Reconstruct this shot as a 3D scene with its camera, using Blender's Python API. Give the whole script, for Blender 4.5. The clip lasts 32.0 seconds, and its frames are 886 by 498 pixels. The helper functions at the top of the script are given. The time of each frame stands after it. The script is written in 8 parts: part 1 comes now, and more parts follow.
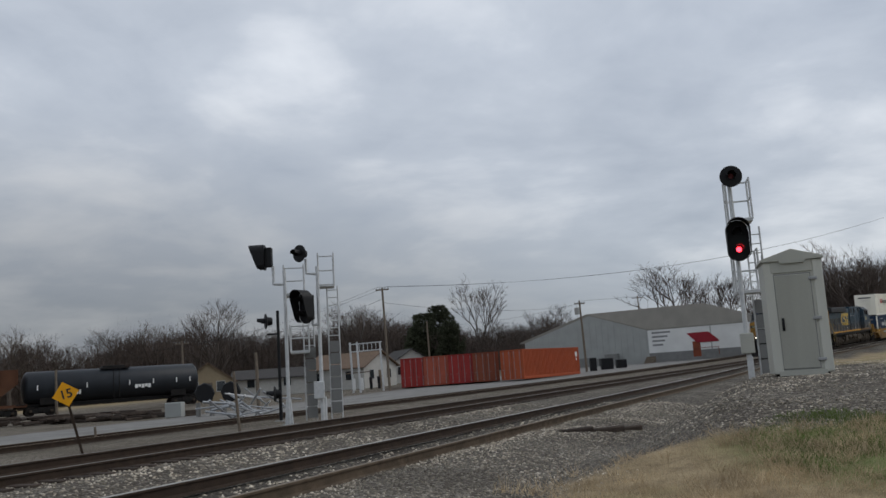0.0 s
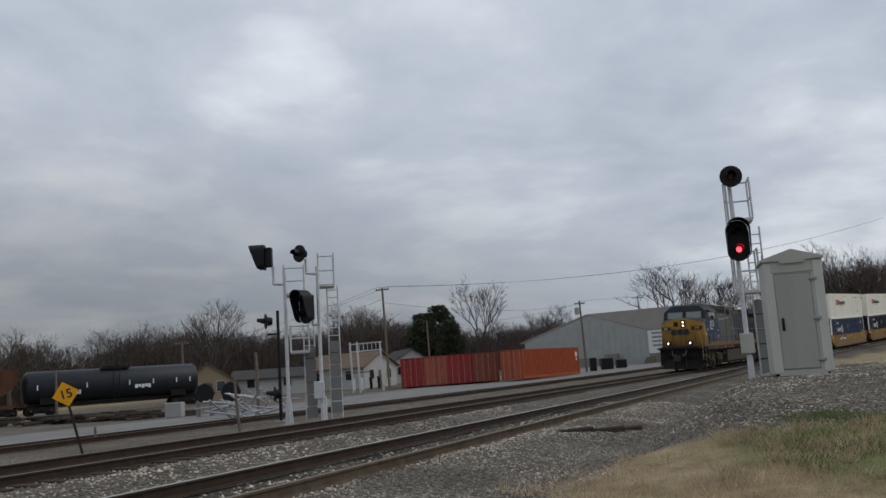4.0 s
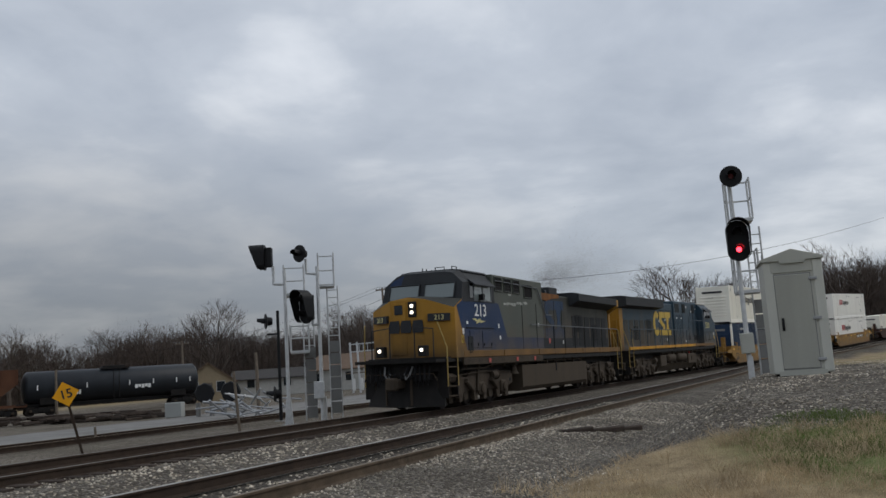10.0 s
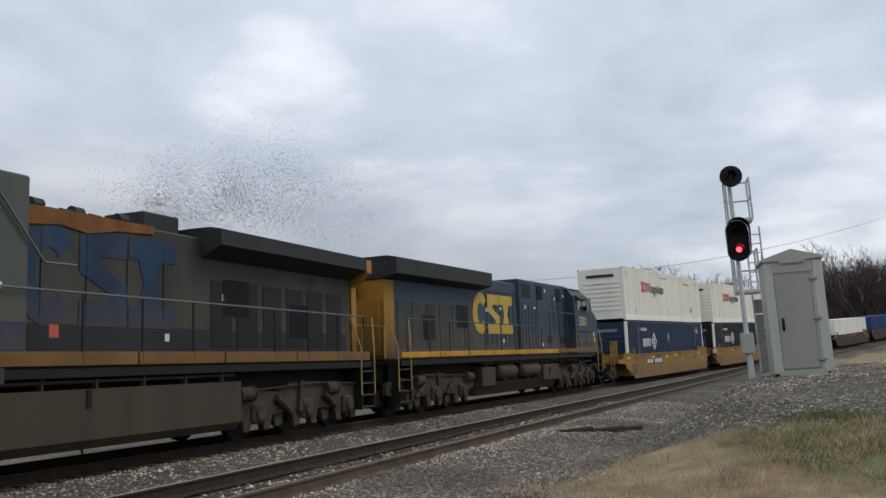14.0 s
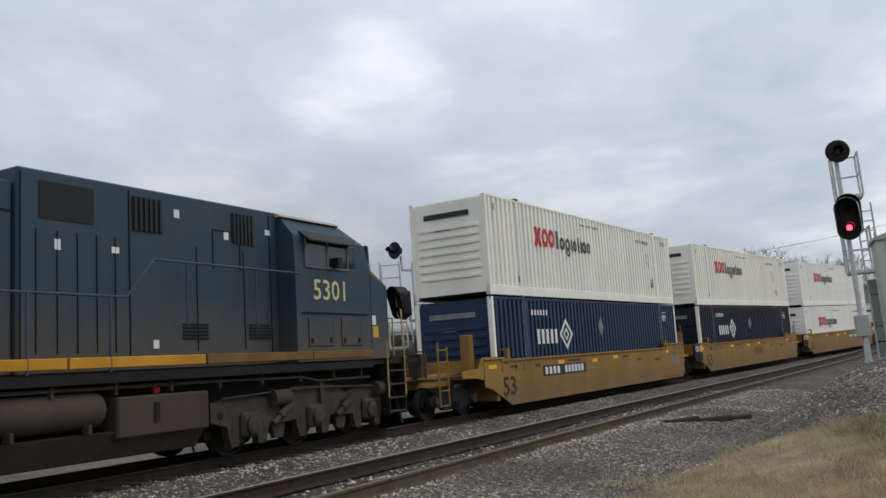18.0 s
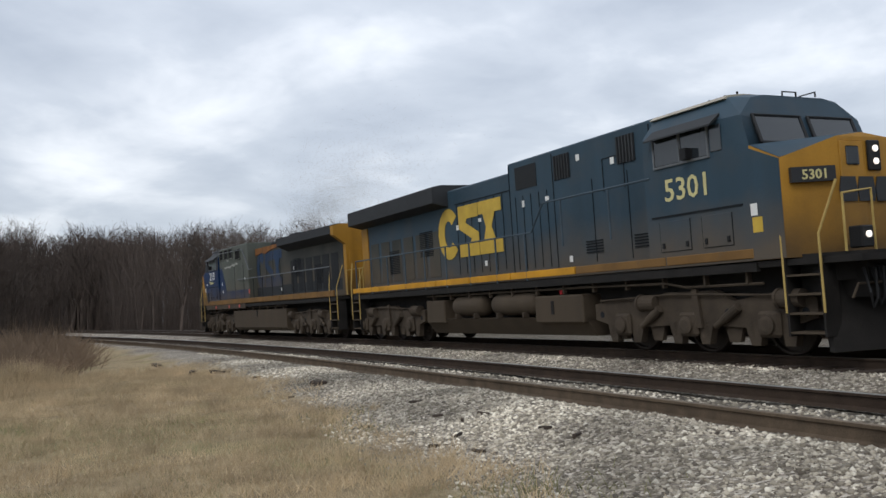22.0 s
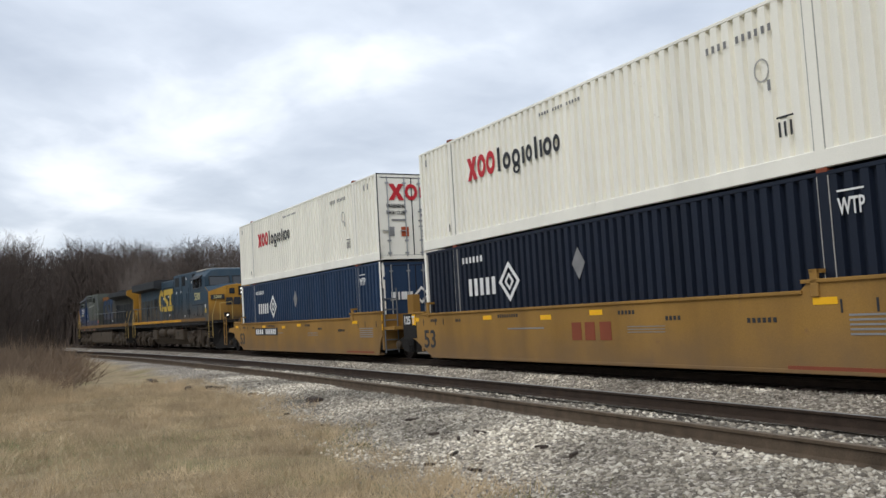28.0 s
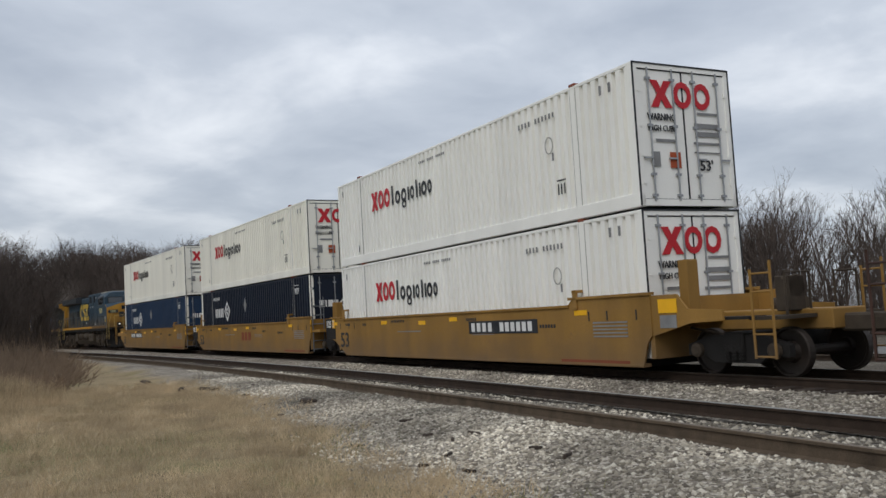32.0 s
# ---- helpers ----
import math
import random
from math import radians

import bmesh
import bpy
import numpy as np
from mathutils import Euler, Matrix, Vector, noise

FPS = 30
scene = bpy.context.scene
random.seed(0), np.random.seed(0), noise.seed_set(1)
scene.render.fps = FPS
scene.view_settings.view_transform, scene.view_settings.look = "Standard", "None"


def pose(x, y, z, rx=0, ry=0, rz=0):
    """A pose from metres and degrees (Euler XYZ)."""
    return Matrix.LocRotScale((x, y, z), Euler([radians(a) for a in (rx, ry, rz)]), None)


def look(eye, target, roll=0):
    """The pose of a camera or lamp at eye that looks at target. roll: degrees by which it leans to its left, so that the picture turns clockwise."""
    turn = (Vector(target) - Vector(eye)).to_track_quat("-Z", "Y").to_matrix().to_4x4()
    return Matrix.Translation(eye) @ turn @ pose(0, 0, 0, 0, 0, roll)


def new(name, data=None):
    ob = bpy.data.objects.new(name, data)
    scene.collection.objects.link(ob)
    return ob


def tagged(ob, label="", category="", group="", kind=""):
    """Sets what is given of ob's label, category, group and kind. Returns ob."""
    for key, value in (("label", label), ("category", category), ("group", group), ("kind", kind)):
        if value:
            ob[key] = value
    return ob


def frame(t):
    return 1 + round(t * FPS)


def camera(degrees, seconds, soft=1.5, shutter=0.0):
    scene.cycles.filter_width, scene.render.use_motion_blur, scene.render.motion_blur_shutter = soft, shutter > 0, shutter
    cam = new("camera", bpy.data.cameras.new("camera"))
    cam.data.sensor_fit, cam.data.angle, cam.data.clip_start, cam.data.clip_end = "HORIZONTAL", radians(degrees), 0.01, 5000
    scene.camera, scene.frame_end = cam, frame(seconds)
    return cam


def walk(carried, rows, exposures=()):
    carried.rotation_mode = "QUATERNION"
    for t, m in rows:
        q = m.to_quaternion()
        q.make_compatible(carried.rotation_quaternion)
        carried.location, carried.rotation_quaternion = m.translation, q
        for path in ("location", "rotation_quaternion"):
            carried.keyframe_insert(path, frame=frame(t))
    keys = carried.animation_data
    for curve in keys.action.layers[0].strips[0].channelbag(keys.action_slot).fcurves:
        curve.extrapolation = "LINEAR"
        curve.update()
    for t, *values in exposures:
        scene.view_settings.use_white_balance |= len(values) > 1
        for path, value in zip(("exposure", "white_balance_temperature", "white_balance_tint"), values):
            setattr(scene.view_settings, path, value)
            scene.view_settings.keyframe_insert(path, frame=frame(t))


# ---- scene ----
# ---- camera and its walk ----
cam = camera(53.85, 32.0, soft=1.5, shutter=0.0)
CAMERA_ROWS = (
    (0.0, 0.0, 0.0, 1.009, 0.0, 8.094, 3.936), (16.5, 0.0, 0.0, 1.009, 0.0, 8.094, 3.936),
    (17.0, 0.0, 0.0, 1.009, -0.477, 8.483, 4.417), (17.5, 0.018, 0.035, 1.007, -0.452, 8.525, 4.169),
    (18.0, 0.065, 0.131, 1.0, 6.59, 8.212, 5.355), (18.5, 0.136, 0.272, 0.99, 26.488, 9.502, 5.62),
    (19.0, 0.221, 0.443, 0.978, 47.165, 10.899, 5.64), (19.5, 0.314, 0.63, 0.965, 65.607, 11.994, 5.459),
    (20.0, 0.407, 0.816, 0.952, 85.904, 12.818, 4.862), (20.5, 0.492, 0.988, 0.939, 105.714, 13.418, 3.953),
    (21.0, 0.562, 1.129, 0.929, 121.829, 13.823, 3.73), (21.5, 0.61, 1.224, 0.923, 133.404, 10.265, 1.923),
    (22.0, 0.628, 1.26, 0.92, 134.662, 4.402, 2.197), (22.5, 0.628, 1.26, 0.92, 137.266, 3.89, 2.13),
    (23.0, 0.628, 1.26, 0.92, 137.983, 4.41, 1.899), (23.5, 0.628, 1.26, 0.92, 136.788, 4.47, 1.94),
    (24.0, 0.628, 1.26, 0.92, 136.138, 4.651, 2.021), (25.0, 0.628, 1.26, 0.92, 135.582, 5.036, 1.932),
    (26.0, 0.628, 1.26, 0.92, 135.069, 5.247, 1.75), (26.5, 0.628, 1.26, 0.92, 134.809, 5.35, 1.75),
    (28.5, 0.628, 1.26, 0.92, 134.409, 5.592, 1.7), (29.0, 0.628, 1.26, 0.92, 134.335, 5.623, 1.7),
    (30.0, 0.628, 1.26, 0.92, 134.242, 5.621, 1.7), (32.0, 0.628, 1.26, 0.92, 134.082, 5.6, 1.75))
walk(cam, [(t, pose(x, y, z, 90 + p, r, yaw)) for t, x, y, z, yaw, p, r in CAMERA_ROWS],
     exposures=[(0, -0.35), (9, -0.4), (11, -0.38), (13, -0.1), (17, -0.05), (18.0, -0.08), (18.5, 0.1), (19.0, 0.4), (20.0, 0.95), (20.4, 0.75), (21.0, 0.05), (21.5, -0.2), (22, 0.05), (22.5, 0.15), (23, 0.28), (26, 0.2), (30, 0.2), (31, 0.05), (32, -0.2)])

# ---- world and sun: a cloudy winter day ----
world = bpy.data.worlds.new("overcast_sky")
scene.world = world
world.use_nodes = True


def build_sky():
    nt = world.node_tree
    nt.nodes.clear()
    N, L = nt.nodes.new, nt.links.new
    out, bg = N("ShaderNodeOutputWorld"), N("ShaderNodeBackground")
    sky = N("ShaderNodeTexSky")
    sky.sky_type, sky.sun_disc = "NISHITA", False
    sky.sun_elevation, sky.sun_rotation = radians(44), radians(75)
    dim = N("ShaderNodeMix"); dim.data_type = "RGBA"; dim.blend_type = "MULTIPLY"; dim.inputs[0].default_value = 1
    L(sky.outputs[0], dim.inputs[6]); dim.inputs[7].default_value = (0.09, 0.09, 0.09, 1)
    tc, sep = N("ShaderNodeTexCoord"), N("ShaderNodeSeparateXYZ")
    L(tc.outputs["Generated"], sep.inputs[0])
    add = N("ShaderNodeMath"); add.operation = "ADD"; add.inputs[1].default_value = 0.22
    mx = N("ShaderNodeMath"); mx.operation = "MAXIMUM"; mx.inputs[1].default_value = 0.0
    L(sep.outputs[2], mx.inputs[0]); L(mx.outputs[0], add.inputs[0])
    comb = N("ShaderNodeCombineXYZ")
    for i in (0, 1):
        d = N("ShaderNodeMath"); d.operation = "DIVIDE"
        L(sep.outputs[i], d.inputs[0]); L(add.outputs[0], d.inputs[1]); L(d.outputs[0], comb.inputs[i])
    big, fine = N("ShaderNodeTexNoise"), N("ShaderNodeTexNoise")
    for n, s, det, dist in ((big, 1.15, 6, 0.35), (fine, 3.2, 8, 0.3)):
        n.inputs["Scale"].default_value, n.inputs["Detail"].default_value, n.inputs["Distortion"].default_value = s, det, dist
        n.inputs["Roughness"].default_value = 0.52
        L(comb.outputs[0], n.inputs["Vector"])
    mixn = N("ShaderNodeMix"); mixn.inputs[0].default_value = 0.3
    L(big.outputs[0], mixn.inputs[2]); L(fine.outputs[0], mixn.inputs[3])
    ramp = N("ShaderNodeValToRGB")
    e = ramp.color_ramp.elements
    e[0].position, e[0].color = 0.34, (0.38, 0.425, 0.50, 1)
    e[1].position, e[1].color = 0.66, (0.865, 0.895, 0.94, 1)
    m = e.new(0.5); m.color = (0.54, 0.585, 0.655, 1)
    L(mixn.outputs[0], ramp.inputs[0])
    hz = N("ShaderNodeMapRange")
    hz.inputs["From Min"].default_value, hz.inputs["From Max"].default_value = 0.0, 0.35
    hz.inputs["To Min"].default_value, hz.inputs["To Max"].default_value = 0.75, 1.05
    L(mx.outputs[0], hz.inputs[0])
    shade = N("ShaderNodeMix"); shade.data_type = "RGBA"; shade.blend_type = "MULTIPLY"; shade.inputs[0].default_value = 1
    L(ramp.outputs[0], shade.inputs[6]); L(hz.outputs[0], shade.inputs[7])
    mix = N("ShaderNodeMix"); mix.data_type = "RGBA"; mix.inputs[0].default_value = 0.88
    L(dim.outputs[2], mix.inputs[6]); L(shade.outputs[2], mix.inputs[7])
    # a heavier cloud bank, low in the north-west
    dot = N("ShaderNodeVectorMath"); dot.operation = "DOT_PRODUCT"; dot.inputs[1].default_value = (-0.40, 0.80, -0.90)
    L(tc.outputs["Generated"], dot.inputs[0])
    rag = N("ShaderNodeMath"); rag.operation = "MULTIPLY_ADD"; rag.inputs[1].default_value = 0.34
    L(mixn.outputs[0], rag.inputs[0]); L(dot.outputs["Value"], rag.inputs[2])
    bank = N("ShaderNodeMapRange"); bank.interpolation_type = "SMOOTHSTEP"
    bank.inputs["From Min"].default_value, bank.inputs["From Max"].default_value = 0.70, 1.04
    bank.inputs["To Min"].default_value, bank.inputs["To Max"].default_value = 1.0, 0.52
    L(rag.outputs[0], bank.inputs[0])
    heavy = N("ShaderNodeMix"); heavy.data_type = "RGBA"; heavy.blend_type = "MULTIPLY"; heavy.inputs[0].default_value = 1
    L(mix.outputs[2], heavy.inputs[6]); L(bank.outputs[0], heavy.inputs[7])
    bg.inputs[1].default_value = 1.34
    L(heavy.outputs[2], bg.inputs[0]); L(bg.outputs[0], out.inputs[0])


build_sky()
sun = new("sun", bpy.data.lights.new("sun", "SUN"))
sun.data.energy, sun.data.angle, sun.data.color = 1.0, radians(30), (1.0, 0.96, 0.90)
sun.matrix_world = look((30, 8, 30), (0, 0, 0))

# ---- the main track: arc length s along the way the train goes, q sideways towards the camera ----
SG = np.arange(-420.0, 421.0, 1.0)


def track_table():
    c = np.clip(SG, -150, 140)
    bend = np.clip(SG - 119, 0, 110)
    th = 158.7955 - 0.5 * bend + 0.15457 * c - 0.00078121 * c ** 2 / 2 - 2.22826e-5 * c ** 3 / 6 + 1.69472e-7 * c ** 4 / 24
    t = np.radians(th)
    dx, dy = -np.sin(t), np.cos(t)
    X = np.concatenate([[0], np.cumsum((dx[1:] + dx[:-1]) / 2)])
    Y = np.concatenate([[0], np.cumsum((dy[1:] + dy[:-1]) / 2)])
    i = 420
    X, Y = X - X[i] + dy[i] * 12.1003, Y - Y[i] - dx[i] * 12.1003
    Z = 0.0061722 * c + 7.9084e-5 * c ** 2 - 4.6653e-7 * c ** 3 - 7.584e-10 * c ** 4
    return X, Y, Z, -dy, dx, th


TRK = track_table()
CANT = -2.0


def on_track(s, q=0.0, h=0.0):
    """World point at s along the main track, q to the camera's side, h over the rail."""
    X, Y, Z, nx, ny, th = (float(np.interp(s, SG, a)) for a in TRK)
    return Vector((X + nx * q, Y + ny * q, Z + h))


def near_q(s):
    c = np.clip(s, -100, 100)
    return 5.3632 - 0.0070254 * c + 5.27972e-5 * c ** 2 + 8.35859e-6 * np.clip(c, -75, 75) ** 3


def near_z(s):
    return -0.0947 + 0.0006796 * s


def heading(s):
    return float(np.interp(s, SG, TRK[5]))


def smooth(a, b, v):
    t = np.clip((v - a) / (b - a), 0, 1)
    return t * t * (3 - 2 * t)


# ---- where the front of the train is, second by second ----
TRAIN_S = ((1.5, -76.919), (3, -67.661), (6, -49.145), (9, -30.568), (10.5, -21.245), (12, -11.975), (13, -5.9), (16.5, 15.518),
           (17.5, 21.671), (19, 31.278), (20.5, 41.152), (22, 50.881), (24, 63.636), (26, 76.424), (29, 95.587), (32, 114.762))


def train_s(t):
    k = [a for a, b in TRAIN_S]; v = [b for a, b in TRAIN_S]
    n = len(k)

    def slope(j):
        a, b = max(j - 1, 0), min(j + 1, n - 1)
        return (v[b] - v[a]) / (k[b] - k[a])
    if t <= k[0]:
        return v[0] + (t - k[0]) * slope(0)
    i = min(max(int(np.searchsorted(k, t)) - 1, 0), n - 2)
    h = k[i + 1] - k[i]; a = (t - k[i]) / h
    return ((2 * a ** 3 - 3 * a * a + 1) * v[i] + (a ** 3 - 2 * a * a + a) * h * slope(i)
            + (3 * a * a - 2 * a ** 3) * v[i + 1] + (a ** 3 - a * a) * h * slope(i + 1))


def car_pose(s, base, turn=0.0, lift=0.0):
    """Pose of a car whose middle is at s and whose bogies stand base apart; its x runs ahead."""
    a, b = on_track(s - base / 2), on_track(s + base / 2)
    m, d = (a + b) / 2, b - a
    yaw = math.degrees(math.atan2(d.y, d.x))
    up = math.degrees(math.atan2(d.z, math.hypot(d.x, d.y)))
    r = Matrix.Translation(m) @ Euler((0, 0, radians(yaw))).to_matrix().to_4x4() @ Euler((0, radians(-up), 0)).to_matrix().to_4x4() @ Euler((radians(CANT), 0, 0)).to_matrix().to_4x4()
    return r @ pose(0, 0, lift, 0, 0, turn)


# ---- mesh helpers ----
def obj_from(bm, name, material, smooth_faces=False):
    me = bpy.data.meshes.new(name)
    bmesh.ops.recalc_face_normals(bm, faces=bm.faces)
    bm.to_mesh(me)
    bm.free()
    mats = material if isinstance(material, (list, tuple)) else [material]
    for m in mats:
        me.materials.append(m)
    if smooth_faces:
        for p in me.polygons:
            p.use_smooth = True
    return new(name, me)


def part(name, bm, material, parent=None, label="", smooth_faces=False):
    ob = obj_from(bm, name, material, smooth_faces)
    ob.parent = parent
    if label:
        ob["label"] = label
    return ob


def share(name, src, parent, m):
    ob = new(name, src.data)
    ob.parent = parent
    ob.matrix_basis = m
    return ob


def empty(name, label, category, group="", kind=""):
    ob = new(name)
    ob.empty_display_size = 0.2
    return tagged(ob, label, category, group, kind)


def box(bm, x0, x1, y0, y1, z0, z1, bevel=0.0):
    vs = bmesh.ops.create_cube(bm, size=1)["verts"]
    for v in vs:
        v.co = Vector(((x0 + x1) / 2 + v.co.x * (x1 - x0), (y0 + y1) / 2 + v.co.y * (y1 - y0), (z0 + z1) / 2 + v.co.z * (z1 - z0)))
    if bevel:
        es = {e for v in vs for e in v.link_edges}
        bmesh.ops.bevel(bm, geom=list(es), offset=bevel, segments=1, affect="EDGES")
    return bm


def B(*a, **k):
    return box(bmesh.new(), *a, **k)


def prism(bm, poly, a, b, axis="y"):
    """Extrudes an outline: (x, z) along y, (y, z) along x, or (x, y) along z."""
    def P(u, v, w):
        return (u, w, v) if axis == "y" else ((w, u, v) if axis == "x" else (u, v, w))
    r0 = [bm.verts.new(P(u, v, a)) for u, v in poly]
    r1 = [bm.verts.new(P(u, v, b)) for u, v in poly]
    n = len(poly)
    bm.faces.new(r0); bm.faces.new(r1[::-1])
    for i in range(n):
        bm.faces.new((r0[i], r0[(i + 1) % n], r1[(i + 1) % n], r1[i]))
    return bm


def loft(bm, rings, caps=True):
    vs = [[bm.verts.new(p) for p in r] for r in rings]
    n = len(vs[0])
    for a, b in zip(vs, vs[1:]):
        for i in range(n):
            bm.faces.new((a[i], a[(i + 1) % n], b[(i + 1) % n], b[i]))
    if caps:
        bm.faces.new(vs[0]); bm.faces.new(vs[-1][::-1])
    return bm


def tube(bm, p0, p1, r0, r1=None, seg=8, caps=True):
    p0, p1 = Vector(p0), Vector(p1)
    r1 = r0 if r1 is None else r1
    d = (p1 - p0).normalized()
    u = d.orthogonal().normalized()
    w = d.cross(u)
    ring = lambda p, r: [p + (u * math.cos(a) + w * math.sin(a)) * r for a in (2 * math.pi * i / seg for i in range(seg))]
    return loft(bm, [ring(p0, r0), ring(p1, r1)], caps)


def pipe(bm, pts, r, seg=6):
    """A round bar along a line of points, mitred at its bends."""
    pts = [Vector(p) for p in pts]
    rings, u = [], None
    for i, p in enumerate(pts):
        a = (p - pts[i - 1]).normalized() if i else None
        b = (pts[i + 1] - p).normalized() if i + 1 < len(pts) else None
        d = ((a or b) + (b or a))
        d = (d if d.length > 1e-4 else (a or b)).normalized()
        u = d.orthogonal().normalized() if u is None else (u - d * u.dot(d))
        u = u.normalized() if u.length > 1e-4 else d.orthogonal().normalized()
        w = d.cross(u)
        rings.append([p + (u * math.cos(t) + w * math.sin(t)) * r for t in (2 * math.pi * k / seg for k in range(seg))])
    return loft(bm, rings)


def revolve(bm, prof, origin, axis="y", seg=24):
    """Turns (radius, along) points round an axis."""
    rings = []
    for i in range(seg):
        a = 2 * math.pi * i / seg
        c, s = math.cos(a), math.sin(a)
        row = []
        for r, l in prof:
            p = {"x": (l, r * c, r * s), "y": (r * c, l, r * s), "z": (r * c, r * s, l)}[axis]
            row.append(bm.verts.new(Vector(origin) + Vector(p)))
        rings.append(row)
    for i in range(seg):
        a, b = rings[i], rings[(i + 1) % seg]
        for j in range(len(prof) - 1):
            bm.faces.new((a[j], a[j + 1], b[j + 1], b[j]))
    for j, flip in ((0, 1), (len(prof) - 1, 0)):
        if prof[j][0] > 1e-4:
            f = [r[j] for r in rings]
            bm.faces.new(f[::-1] if flip else f)
    return bm


def text_bm(words, height, depth=0.006, bold=0.02):
    """Letters in the x-z plane, lower left at the origin, facing -y."""
    cu = bpy.data.curves.new("letters", "FONT")
    cu.body, cu.size, cu.extrude, cu.resolution_u, cu.offset = words, height * 1.38, depth, 2, height * bold
    ob = bpy.data.objects.new("letters", cu)
    scene.collection.objects.link(ob)
    dg = bpy.context.evaluated_depsgraph_get()
    me = bpy.data.meshes.new_from_object(ob.evaluated_get(dg))
    bm = bmesh.new()
    bm.from_mesh(me)
    bpy.data.objects.remove(ob); bpy.data.curves.remove(cu); bpy.data.meshes.remove(me)
    bmesh.ops.rotate(bm, verts=bm.verts, cent=(0, 0, 0), matrix=Matrix.Rotation(radians(90), 3, "X"))
    return bm


def letters(words, height, material, parent, x, y, z, side=1, width=0.0, name="lettering", bold=0.02):
    """Words on a side wall: side 1 faces +y, -1 faces -y; x is where the first letter starts."""
    bm = text_bm(words, height, bold=bold)
    w = max(v.co.x for v in bm.verts) or 1
    k = width / w if width else 1
    for v in bm.verts:
        v.co = Vector((x - v.co.x * k if side > 0 else x + v.co.x * k, y + (-v.co.y if side > 0 else v.co.y), z + v.co.z))
    return part(name, bm, material, parent)


def letters_x(words, height, material, parent, x, y, z, face=1, width=0.0, name="lettering"):
    """Words on an end wall that faces +x (1) or -x (-1); y is where the first letter starts."""
    bm = text_bm(words, height)
    w = max(v.co.x for v in bm.verts) or 1
    k = width / w if width else 1
    for v in bm.verts:
        v.co = Vector((x + (-v.co.y) * face, y + v.co.x * k * face, z + v.co.z))
    return part(name, bm, material, parent)


